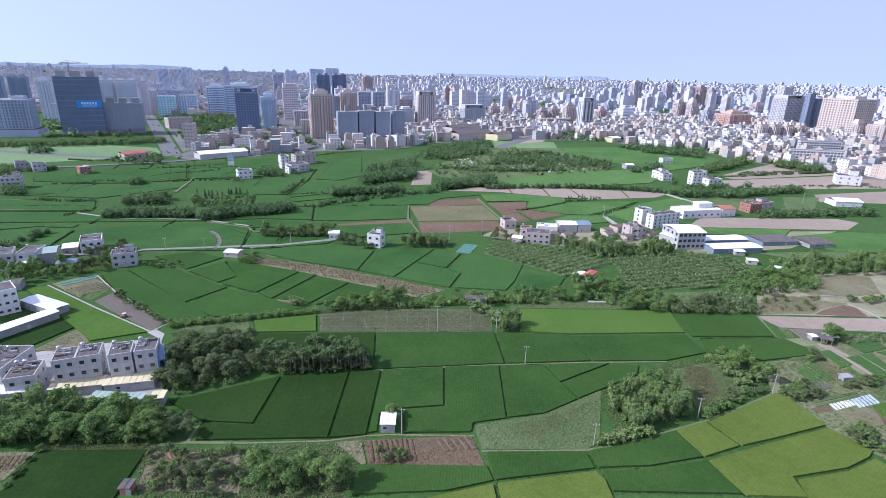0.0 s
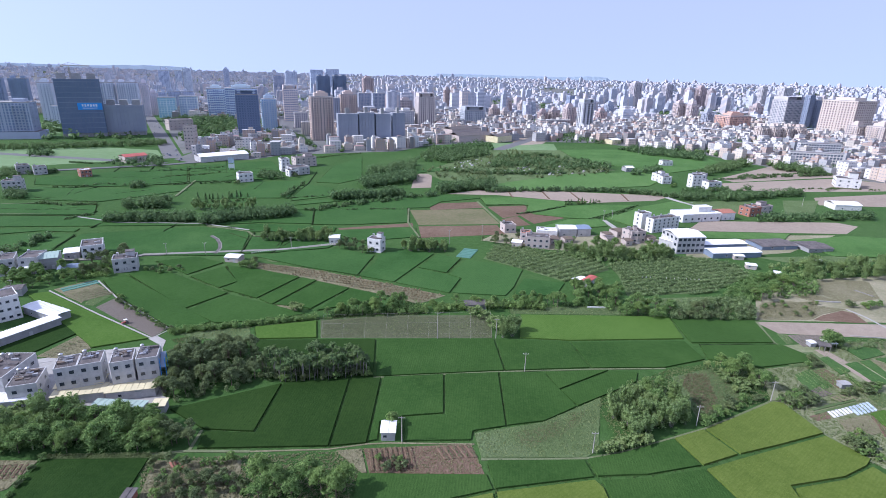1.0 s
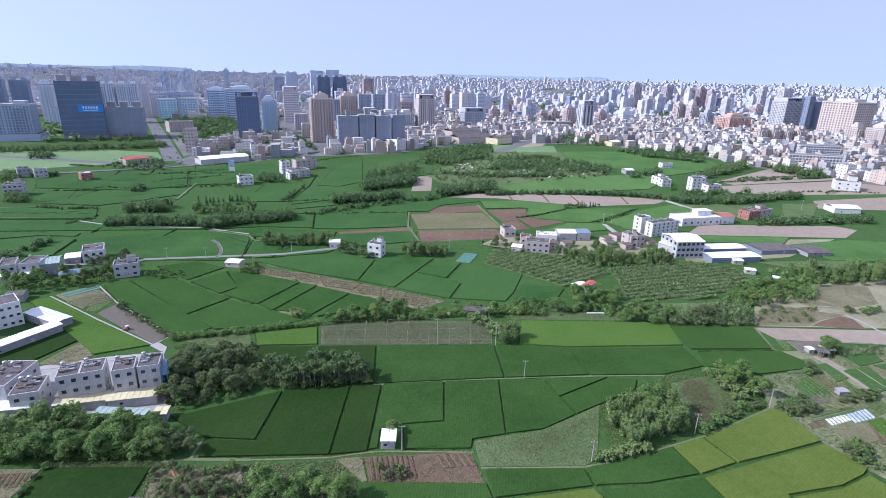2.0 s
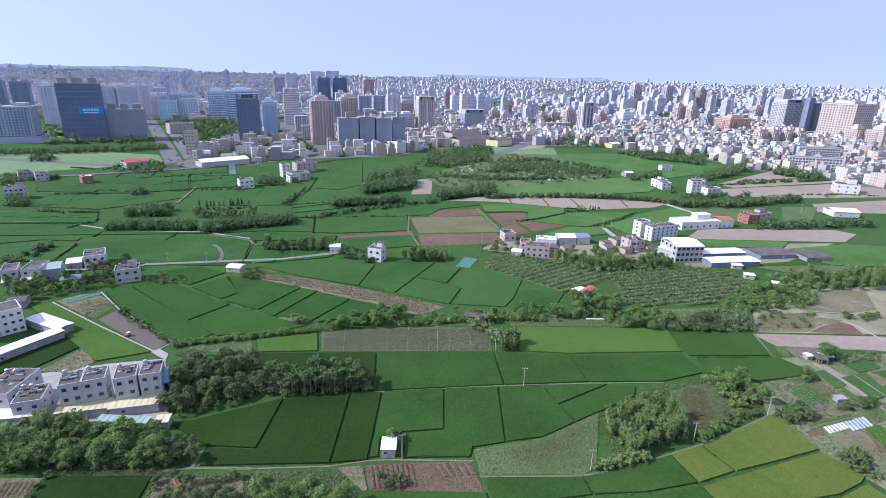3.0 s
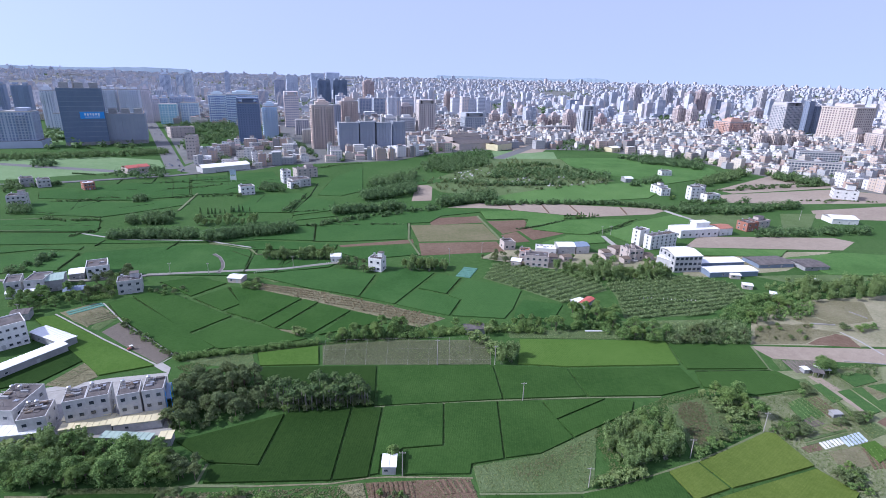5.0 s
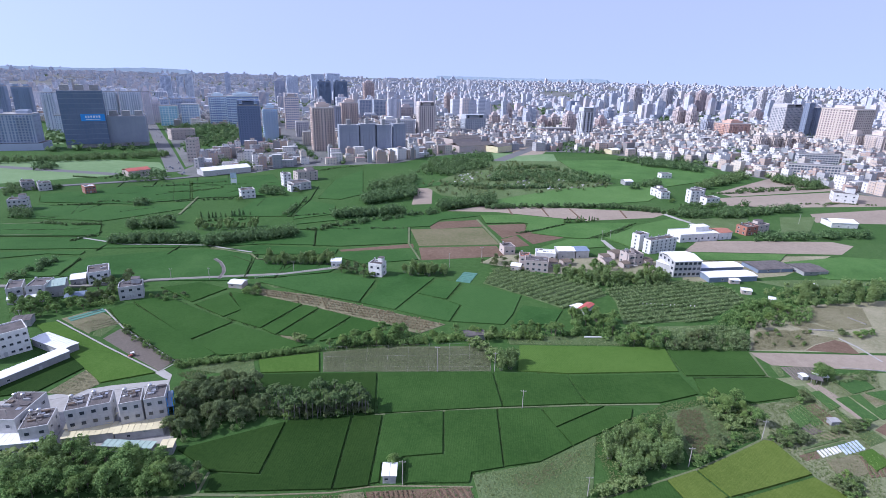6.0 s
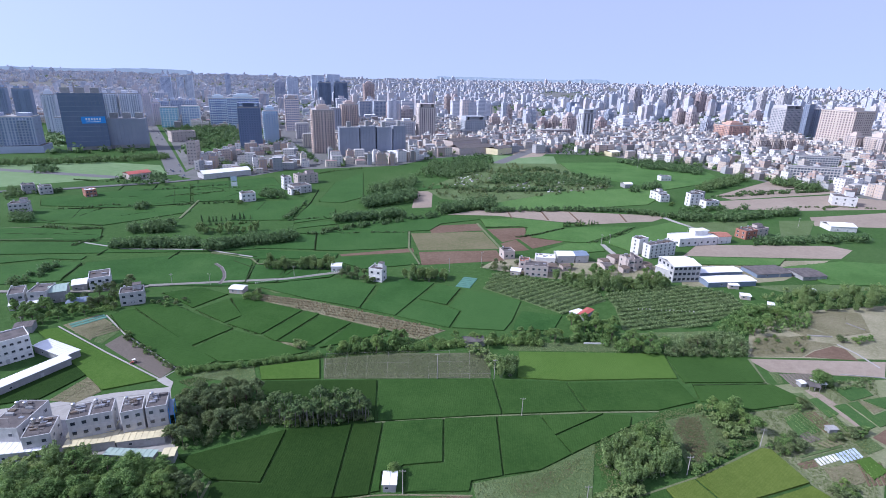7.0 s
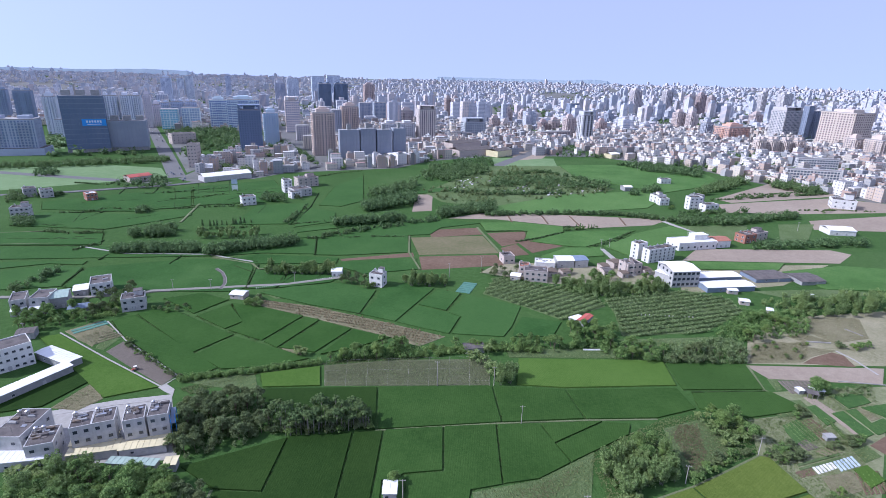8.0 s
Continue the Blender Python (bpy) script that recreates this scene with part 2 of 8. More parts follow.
M["ripe_blades"] = leaf_mat("ripening rice leaves", (0.1101, 0.1495, 0.02194), (0.1363, 0.1744, 0.02793), (0.1783, 0.2043, 0.0419), 0.5)
M["net_green"] = plain_mat("green shade net", (0.096, 0.2232, 0.1674), (0.06, 0.1364, 0.1054), 0.8)
M["tarp"] = plain_mat("pale blue plastic sheet", (0.55, 0.62, 0.70), (0.28, 0.36, 0.46), 0.4, 0.5, 0.9)
M["blue_sign"] = plain_mat("blue sign", (0.05, 0.30, 0.75), (0.04, 0.24, 0.60), 0.5)
M["white_sign"] = plain_mat("white sign paint", (0.80, 0.82, 0.85), (0.7, 0.7, 0.7), 0.5)
M["veg"] = rice_mat("leafy vegetables", (0.0352, 0.0815, 0.0243), (0.0586, 0.1223, 0.0358), (0.1075, 0.1725, 0.0576), 0.4)
M["scrub"] = ground_mat("dry scrub ground", (0.1610, 0.1661, 0.0897), (0.2979, 0.2769, 0.1794), (0.4507, 0.3955, 0.2935), 0.06, 0.7, 3.0, 0.8)
# same rice, brighter: sunlight scattered back is put into its colour
M["rice_sunlit"] = rice_mat("fresh green rice", (0.0231, 0.0563, 0.0124), (0.0359, 0.0810, 0.0184), (0.0579, 0.1126, 0.0279), 0.1)
M["rice_deep"] = rice_mat("deep green rice", (0.0215, 0.0590, 0.0120), (0.0345, 0.0835, 0.0178), (0.0560, 0.1130, 0.0285), 0.3)
M["garden"] = ground_mat("garden ground", (0.1200, 0.1500, 0.0680), (0.2300, 0.2450, 0.1350), (0.3900, 0.3600, 0.2500), 0.05, 0.6, 3.0, 0.9)
M["old_concrete"] = plain_mat("darkened concrete", (0.24, 0.23, 0.20), (0.14, 0.135, 0.115), 0.9, 0.5)
# right-hand plain: far rice with the sun's brightening put into its colour
M["rice_far_sunlit"] = rice_mat("fresh bright rice", (0.0492, 0.1094, 0.0274), (0.0775, 0.1608, 0.0442), (0.1192, 0.2081, 0.0655), 0.3)
# blades with the same scattered sunlight put into their tones
M["sunlit_blades"] = leaf_mat("fresh rice leaves", (0.0362, 0.0797, 0.0175), (0.0518, 0.1055, 0.0240), (0.0772, 0.1406, 0.0350), 0.5)
M["leaf_palm"] = leaf_mat("palm fronds", (0.045, 0.0874, 0.03168), (0.0765, 0.1334, 0.04576), (0.135, 0.1932, 0.0748))
M["edge_blades"] = leaf_mat("bund grass", (0.032, 0.062, 0.018), (0.055, 0.095, 0.028), (0.10, 0.14, 0.05), 0.5)
M["bund"] = ground_mat("bund turf", (0.022, 0.045, 0.014), (0.036, 0.066, 0.020), (0.07, 0.095, 0.036), 0.05, 0.8, 3.0, 1.0)
M["red_blades"] = leaf_mat("reddish weeds", (0.11, 0.095, 0.05), (0.17, 0.135, 0.08), (0.25, 0.21, 0.13), 0.5)
# haze over the unfinished towers is put into both netting tones
M["netting"] = plain_mat("dark scaffold netting", (0.1300, 0.1755, 0.2600), (0.1820, 0.2210, 0.3055), 0.85, 0.05, 0.8)
M["netting_grey"] = plain_mat("grey scaffold netting", (0.2587, 0.2875, 0.3450), (0.3335, 0.3565, 0.4025), 0.85, 0.04, 0.8)
# wooded hills; the blue-grey is distance haze put into their colour
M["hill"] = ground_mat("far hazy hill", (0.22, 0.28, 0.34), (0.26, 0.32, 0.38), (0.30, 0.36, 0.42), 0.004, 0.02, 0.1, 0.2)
WALLS = [(0.660, 0.618, 0.561), (0.500, 0.454, 0.396), (0.530, 0.434, 0.359), (0.720, 0.685, 0.635), (0.400, 0.396, 0.396), (0.450, 0.347, 0.285), (0.620, 0.550, 0.451), (0.300, 0.309, 0.322), (0.700, 0.666, 0.626)]
ROOFS = [(0.26, 0.25, 0.25), (0.49, 0.48, 0.47), (0.60, 0.60, 0.59), (0.19, 0.19, 0.20), (0.37, 0.36, 0.34), (0.30, 0.19, 0.17), (0.36, 0.40, 0.41)]
# city windows are paled: distance haze is put into the glass tone
M["city"] = facade_mat("city walls", WALLS, ROOFS)
WALLS += [(0.42, 0.31, 0.26), (0.54, 0.51, 0.46), (0.74, 0.73, 0.71), (0.25, 0.23, 0.22)]
# blue-white distance haze is put into these wall, roof and glass colours
M["city_hazed"] = facade_mat("far city walls", [(0.665, 0.665, 0.707), (0.570, 0.585, 0.640), (0.611, 0.532, 0.507), (0.733, 0.705, 0.707), (0.502, 0.532, 0.587), (0.665, 0.598, 0.560)], [(0.488, 0.492, 0.507), (0.651, 0.638, 0.667), (0.719, 0.705, 0.720), (0.407, 0.426, 0.454)], glass=(0.298, 0.332, 0.400))
M["town_rows"] = facade_mat("town walls", WALLS, ROOFS, glass=(0.16, 0.18, 0.21), wide=0.36, high=0.4, plain=True)
M["town"] = facade_mat("town house walls", WALLS[1:], ROOFS, island=False, wide=0.36, high=0.34)


# ---- building blocks ----
def part(name, bm, material, parent=None, label=""):
    """One mesh object of a bmesh, under a thing or a part."""
    me = bpy.data.meshes.new(name)
    bm.to_mesh(me)
    bm.free()
    me.materials.append(material)
    ob = new(name, me)
    ob.parent = parent
    return tagged(ob, label) if label else ob


def shared(name, me, parent, m=None):
    ob = new(name, me)
    ob.parent = parent
    if m is not None:
        ob.matrix_basis = m
    return ob


def thing(name, m, label, category, group="", kind=""):
    ob = new(name)
    ob.empty_display_size = 0.5
    ob.matrix_basis = m
    return tagged(ob, label, category, group, kind)


def box(bm, x0, y0, z0, x1, y1, z1):
    v = [bm.verts.new(p) for p in ((x0, y0, z0), (x1, y0, z0), (x1, y1, z0), (x0, y1, z0), (x0, y0, z1), (x1, y0, z1), (x1, y1, z1), (x0, y1, z1))]
    for f in ((0, 3, 2, 1), (4, 5, 6, 7), (0, 1, 5, 4), (1, 2, 6, 5), (2, 3, 7, 6), (3, 0, 4, 7)):
        bm.faces.new([v[i] for i in f])


def boxes(*dims):
    bm = bmesh.new()
    for d in dims:
        box(bm, *d)
    return bm


def tube(bm, a, b, ra, rb, n=6):
    a, b = Vector(a), Vector(b)
    turn = (b - a).to_track_quat("Z", "Y")
    rings = []
    for p, r in ((a, ra), (b, rb)):
        rings.append([bm.verts.new(p + turn @ Vector((r * math.cos(i * math.tau / n), r * math.sin(i * math.tau / n), 0))) for i in range(n)])
    for i in range(n):
        bm.faces.new((rings[0][i], rings[0][(i + 1) % n], rings[1][(i + 1) % n], rings[1][i]))
    bm.faces.new(rings[1])
    bm.faces.new(rings[0][::-1])


def inset(corners, d):
    """A polygon shrunk by d metres; anticlockwise or clockwise."""
    n = len(corners)
    area = sum(corners[i][0] * corners[(i + 1) % n][1] - corners[(i + 1) % n][0] * corners[i][1] for i in range(n))
    s = 1 if area > 0 else -1
    out = []
    for i in range(n):
        a, b, c = Vector(corners[i - 1]), Vector(corners[i]), Vector(corners[(i + 1) % n])
        u, w = (b - a).normalized(), (c - b).normalized()
        nu, nw = Vector((-u.y, u.x)) * s, Vector((-w.y, w.x)) * s
        k = nu + nw
        k = k / max(k.dot(nu), 0.4)
        out.append(b + k * d)
    return out if s > 0 else out[::-1]


def slab(corners, z0, z1, d=0.0, slope=0.0):
    """A prism over a polygon; its top may be drawn in, as a bank is."""
    bm = bmesh.new()
    low, high = inset(corners, d), inset(corners, d + slope)
    a = [bm.verts.new((p.x, p.y, z0)) for p in low]
    b = [bm.verts.new((p.x, p.y, z1)) for p in high]
    bm.faces.new(b)
    n = len(a)
    for i in range(n):
        bm.faces.new((a[i], a[(i + 1) % n], b[(i + 1) % n], b[i]))
    return bm


def centre(corners):
    return sum(p[0] for p in corners) / len(corners), sum(p[1] for p in corners) / len(corners)


def inside(x, y, corners):
    hit = False
    for i in range(len(corners)):
        (x0, y0), (x1, y1) = corners[i - 1], corners[i]
        if (y0 > y) != (y1 > y) and x < (x1 - x0) * (y - y0) / (y1 - y0) + x0:
            hit = not hit
    return hit


def scatter(corners, n, rng, apart=0.0):
    xs, ys = [p[0] for p in corners], [p[1] for p in corners]
    out, tries = [], 0
    while len(out) < n and tries < n * 60:
        tries += 1
        x, y = rng.uniform(min(xs), max(xs)), rng.uniform(min(ys), max(ys))
        if inside(x, y, corners) and (not apart or all((x - a) ** 2 + (y - b) ** 2 > apart * apart for a, b in out)):
            out.append((x, y))
    return out


# ---- fields ----
FIELD = {"rice": ("rice_paddy", "lush dark green rice paddy with narrow bunds", 0.45),
         "rice_far": ("rice_paddy", "bright green rice paddy on the plain", 0.45),
         "rice_light": ("rice_paddy", "ripening yellow-green rice paddy", 0.5),
         "rice_mid": ("rice_paddy", "pale green rice paddy", 0.48),
         "weeds": ("fallow_field", "overgrown fallow plot of green weeds", 0.12),
         "dry_weeds": ("fallow_field", "fallow plot of greyish dry weeds", 0.15),
         "dry": ("bare_field", "bare field of pale pinkish dry soil", 0.05),
         "brown": ("bare_field", "bare field of reddish brown soil", 0.06),
         "plough": ("bare_field", "freshly worked field of dark grey soil", 0.05),
         "stubble": ("fallow_field", "brown fallow plot with sparse green regrowth", 0.08),
         "vines": ("fallow_field", "overgrown grey-brown plot of withered vines", 0.1),
         "veg": ("vegetable_plot", "dark green plot of leafy vegetables", 0.3),
         "scrub": ("fallow_field", "rough fallow ground of dry grass and scrub", 0.03),
         "rice_sunlit": ("rice_paddy", "sun-brightened green rice paddy with narrow bunds", 0.45),
         "rice_deep": ("rice_paddy", "deep green rice paddy with narrow bunds", 0.45),
         "garden": ("fallow_field", "garden ground of low weeds and bare soil", 0.04),
         "rice_far_sunlit": ("rice_paddy", "sun-brightened green rice paddy on the plain", 0.45),
         "park": ("lawn", "pale green open lawn before the towers", 0.05)}


def tufts(v, f, rng, x, y, z, size, blades=3):
    """A few upright blades at one spot."""
    for _ in range(blades):
        a = rng.uniform(0, 6.28)
        w, h, lean = size * rng.uniform(0.3, 0.5), size * rng.uniform(0.25, 0.7), size * rng.uniform(0.6, 1.1)
        cx, cy, lx, ly = math.cos(a) * w, math.sin(a) * w, -math.sin(a) * lean, math.cos(a) * lean
        n = len(v)
        v += [(x - cx, y - cy, z), (x + cx, y + cy, z), (x + cx * .6 + lx, y + cy * .6 + ly, z + h), (x - cx * .6 + lx, y - cy * .6 + ly, z + h)]
        f.append((n, n + 1, n + 2, n + 3))


def blade_mesh(name, v, f, m, parent):
    me = bpy.data.meshes.new(name)
    me.from_pydata(v, [], f)
    me.materials.append(M[m])
    ob = new(name, me)
    ob.parent = parent
    return tagged(ob, kind="stuff")


COVER = {"rice_mid": ("rice_blades", 0.78, 0.2), "rice": ("rice_blades", 0.78, 0.2), "veg": ("leaf", 0.9, 0.22), "rice_sunlit": ("sunlit_blades", 0.78, 0.2), "rice_far_sunlit": ("sunlit_blades", 1.4, 0.26), "rice_far": ("rice_blades", 1.4, 0.26), "rice_light": ("ripe_blades", 0.68, 0.22), "weeds": ("grass_blades", 0.75, 0.5), "dry_weeds": ("dry_blades", 0.8, 0.5)}


def field(kind, *corners, gap=0.14):
    """A plot; near ones carry blades on top and rough grass along their bunds."""
    name, label, h = FIELD[kind]
    h += 0.006 * (int(abs(corners[0][0] * 10)) % 7)        # no two plots are quite level
    ob = part(name, slab(corners, 0.0, h, gap, 0.06), M[kind])
    near = min(p[1] for p in corners)
    if kind in COVER and near < 230:
        rng = random.Random(int(abs(corners[0][0] * 17 + corners[0][1] * 3)))
        m, step, size = COVER[kind]
        ring = [(p.x, p.y) for p in inset(corners, gap + 0.25)]
        xs, ys = [p[0] for p in ring], [p[1] for p in ring]
        turn = rng.uniform(-0.1, 0.1)
        c, s = math.cos(turn), math.sin(turn)
        cx, cy = centre(ring)
        n = int(math.hypot(max(xs) - min(xs), max(ys) - min(ys)) / step / 2) + 2
        v, f = [], []
        for i in range(-n, n):
            for j in range(-n, n):
                if rng.random() < 0.25:
                    continue
                a, b = (i + rng.uniform(-.3, .3)) * step, (j + rng.random()) * step
                x, y = cx + a * c - b * s, cy + a * s + b * c
                if inside(x, y, ring):
                    tufts(v, f, rng, x, y, h - 0.12, size * rng.uniform(0.6, 1.3), 2)
        if v:
            blade_mesh("rice_cover" if kind.startswith("rice") else "weed_cover", v, f, m, ob)
        if kind.startswith("rice"):
            v, f = [], []
            for (x0, y0), (x1, y1) in zip(corners, corners[1:] + corners[:1]):
                length = math.hypot(x1 - x0, y1 - y0)
                for i in range(int(length / 0.55)):
                    k = rng.random()
                    tufts(v, f, rng, x0 + (x1 - x0) * k + rng.gauss(0, .18), y0 + (y1 - y0) * k + rng.gauss(0, .18), -.02, rng.uniform(.15, .45), 2)
            blade_mesh("edge_grass", v, f, "edge_blades", ob)
    elif kind.startswith("rice") and near < 700:
        rng = random.Random(int(abs(corners[0][0] * 13 + corners[0][1] * 5)))
        v, f = [], []
        for (x0, y0), (x1, y1) in zip(corners, corners[1:] + corners[:1]):
            for i in range(int(math.hypot(x1 - x0, y1 - y0) / 0.5)):
                k = rng.random()
                if noise.noise((x0 + (x1 - x0) * k * 0.2, y0 + (y1 - y0) * k * 0.2, 1.7)) > -0.25:
                    tufts(v, f, rng, x0 + (x1 - x0) * k + rng.gauss(0, .25), y0 + (y1 - y0) * k + rng.gauss(0, .25), -.02, rng.uniform(.3, .85), 2)
        blade_mesh("edge_grass", v, f, "edge_blades", ob)
    return tagged(ob, label, "field", "fields of the plain")


def beds(label, a, b, c, n, m="plough", crop="", h=0.28):
    """A kitchen plot: n raised beds laid side by side from a to b, each as long as from a to c."""
    a, b, c = Vector(a), Vector(b), Vector(c)
    u, w = (b - a) / n, c - a
    ob = thing("vegetable_plot", pose(a.x, a.y, 0), label, "vegetable plot", "vegetable plots")
    rng = random.Random(int(abs(a.x * 3 + a.y)))
    for i in range(n):
        p = [u * (i + .12), u * (i + .88), u * (i + .88) + w, u * (i + .12) + w]
        part("bed", slab([(q.x, q.y) for q in p], 0.0, h, 0.0, 0.12), M[m], ob)
        if crop:
            bm = bmesh.new()
            for k in range(int(w.length / 0.55)):
                q = u * (i + .5) + w * (k + rng.random()) / int(w.length / 0.55)
                leaves(bm, rng, (q.x + rng.gauss(0, .1), q.y + rng.gauss(0, .1), h + .12), rng.uniform(.2, .4), 7, .17, .4, .7)
            tagged(part("crop", bm, M[crop], ob), kind="stuff")
    return ob


def tractor(x, y, turn):
    ob = thing("tractor", pose(x, y, 0.05, 0, 0, turn) @ Matrix.Diagonal((0.7, 0.7, 0.7, 1)), "small red tractor with white canopy on worked soil", "tractor")
    part("body", boxes((-.45, -.2, .5, .45, 1.7, 1.15), (-.35, 1.7, .55, .35, 1.9, 1.0)), M["roof_red"], ob)
    part("seat", boxes((-.4, -.9, .7, .4, -.25, 1.2)), M["roof_grey"], ob)
    part("canopy", boxes((-.8, -1.2, 2.2, .8, .5, 2.3)), M["white"], ob)
    for sx in (-.7, .7):
        for sy in (-1.05, .35):
            part("canopy_post", boxes((sx - .04, sy - .04, .7, sx + .04, sy + .04, 2.2)), M["steel"], ob)
    for sx in (-.75, .75):
        for sy, r in ((-.7, .7), (1.3, .42)):
            bm = bmesh.new()
            tube(bm, (sx - .18, sy, r), (sx + .18, sy, r), r, r, 14)
            part("wheel", bm, M["roof_grey"], ob)
    return ob


def trellis(corners, step=8.0, h=2.2):
    """Posts and wires over an overgrown plot."""
    ob = thing("trellis", pose(0, 0, 0), "weathered pipe trellis over withered grey vines", "trellis")
    a, b, c, d = (Vector(p) for p in corners)
    nu, nv = max(2, round((b - a).length / step)), max(2, round((d - a).length / step))
    post = None
    for i in range(nu + 1):
        for j in range(nv + 1):
            p = a.lerp(b, i / nu).lerp(d.lerp(c, i / nu), j / nv)
            if post is None:
                bm = bmesh.new()
                tube(bm, (0, 0, -.1), (0, 0, h), .03, .03, 5)
                o = part("post", bm, M["pole"], ob)
                post = o.data
            else:
                o = shared("post", post, ob)
            o.location = (p.x, p.y, 0)
    for j in range(nv + 1):
        bm = bmesh.new()
        tube(bm, (*a.lerp(d, j / nv), h), (*b.lerp(c, j / nv), h), .018, .018, 4)
        part("rail", bm, M["pole"], ob)
    for i in range(nu + 1):
        bm = bmesh.new()
        tube(bm, (*a.lerp(b, i / nu), h), (*d.lerp(c, i / nu), h), .015, .015, 4)
        part("rail", bm, M["pole"], ob)
    return ob


def strip_corners(w, pts):
    """Both sides of a band of width w along a line."""
    left, right = [], []
    for i, p in enumerate(pts):
        a, b = Vector(pts[max(i - 1, 0)]), Vector(pts[min(i + 1, len(pts) - 1)])
        u = (b - a).normalized()
        s = Vector((-u.y, u.x)) * w / 2
        left.append(Vector(p) + s)
        right.append(Vector(p) - s)
    return [(v.x, v.y) for v in left + right[::-1]]


def lane(w, *pts, z=0.10, m="concrete", label="narrow pale concrete farm lane", name="road"):
    if 200 < min(p[1] for p in pts) < 460:                 # on the plain the lanes lie as high as the crop stands
        z = max(z, 0.53)
    z += 0.006 * (int(abs(pts[0][0] * 10)) % 9) + (0.06 if name == "kerb" else 0.0)   # where two meet, one lies on the other
    ob = part(name, slab(strip_corners(w, pts), 0.0, z), M[m])
    return tagged(ob, label, "road", kind="structure")


def bund(w, h, *pts):
    """A grassy bank between paddies."""
    rng = random.Random(int(abs(pts[0][0] * 7 + pts[0][1])))
    bm = bmesh.new()
    rows = []
    line = []
    for (x0, y0), (x1, y1) in zip(pts, pts[1:]):
        n = max(2, int(math.hypot(x1 - x0, y1 - y0) / 2.5))
        line += [(x0 + (x1 - x0) * i / n, y0 + (y1 - y0) * i / n) for i in range(n)]
    line.append(pts[-1])
    for i, p in enumerate(line):
        a, b = Vector(line[max(i - 1, 0)]), Vector(line[min(i + 1, len(line) - 1)])
        u = (b - a).normalized()
        s = Vector((-u.y, u.x)) * w / 2 * rng.uniform(0.7, 1.3)
        hh = h * rng.uniform(0.6, 1.3)
        rows.append([bm.verts.new(q) for q in ((p[0] + s.x, p[1] + s.y, 0), (p[0] + s.x * 0.5, p[1] + s.y * 0.5, hh), (p[0] - s.x * 0.5, p[1] - s.y * 0.5, hh), (p[0] - s.x, p[1] - s.y, 0))])
    for r, q in zip(rows, rows[1:]):
        for i in range(3):
            bm.faces.new((r[i], r[i + 1], q[i + 1], q[i]))
    return tagged(part("bund", bm, M["bund"]), "grassy earth bund between rice paddies", "bund", "paddy bunds")


# ---- plants ----
def leaves(bm, rng, at, radius, n, size, flat=0.5, squash=0.75):
    """A clump: small leaf blades round a point, most on its outside."""
    at = Vector(at)
    for _ in range(n):
        d = Vector((rng.gauss(0, 1), rng.gauss(0, 1), rng.gauss(0.25, 1))).normalized()
        p = at + Vector((d.x, d.y, d.z * squash)) * radius * rng.uniform(0.62, 1.06)
        nrm = (d * flat + Vector((rng.gauss(0, 0.5), rng.gauss(0, 0.5), rng.gauss(0.45, 0.5)))).normalized()
        u = nrm.orthogonal().normalized()
        u.rotate(Matrix.Rotation(rng.uniform(0, 6.28), 3, nrm))
        w = nrm.cross(u)
        s = size * rng.uniform(0.6, 1.35)
        a, b = u * s, w * s * 0.55
        bm.faces.new([bm.verts.new(q) for q in (p - a, p + b * 0.9 - nrm * s * 0.15, p + a, p - b * 0.9 - nrm * s * 0.15)])


GOLD = (1 + 5 ** 0.5) / 2
KNOB = [Vector(p).normalized() for p in ((-1, GOLD, 0), (1, GOLD, 0), (-1, -GOLD, 0), (1, -GOLD, 0), (0, -1, GOLD), (0, 1, GOLD), (0, -1, -GOLD), (0, 1, -GOLD), (GOLD, 0, -1), (GOLD, 0, 1), (-GOLD, 0, -1), (-GOLD, 0, 1))]
KNOB_FACES = [(i, j, k) for i in range(12) for j in range(i + 1, 12) for k in range(j + 1, 12) if max((KNOB[i] - KNOB[j]).length, (KNOB[j] - KNOB[k]).length, (KNOB[i] - KNOB[k]).length) < 1.1]
KNOB_FACES = [(i, j, k) if (KNOB[j] - KNOB[i]).cross(KNOB[k] - KNOB[i]).dot(KNOB[i]) > 0 else (i, k, j) for i, j, k in KNOB_FACES]


def core(bm, rng, at, r, squash):
    """The dim inside of a clump."""
    at = Vector(at)
    v = [bm.verts.new(at + Vector((p.x, p.y, p.z * squash)) * r * rng.uniform(0.75, 1.1)) for p in KNOB]
    for i, j, k in KNOB_FACES:
        bm.faces.new((v[i], v[j], v[k]))


def broad_tree(seed, h, spread, n_lobes, n_leaf, size):
    rng = random.Random(seed)
    trunk, crown = bmesh.new(), bmesh.new()
    top = h * 0.42
    tube(trunk, (0, 0, -0.2), (rng.uniform(-.2, .2), rng.uniform(-.2, .2), top), 0.035 * h * 0.6, 0.02 * h * 0.6)
    for i in range(n_lobes):
        a, k = i * 2.4 + rng.uniform(-.4, .4), math.sqrt((i + 0.4) / n_lobes)
        r = spread * rng.uniform(0.20, 0.46)
        reach = k * spread * rng.uniform(0.5, 0.88)
        p = (math.cos(a) * reach, math.sin(a) * reach, h - r - k * k * h * 0.5 * rng.uniform(0.35, 1.25))
        tube(trunk, (0, 0, top * rng.uniform(0.7, 1.0)), p, 0.008 * h, 0.003 * h, 5)
        core(crown, rng, p, r * 0.52, 0.8)
        leaves(crown, rng, p, r, int(n_leaf * 2.6 * r / spread), size)
    return trunk, crown


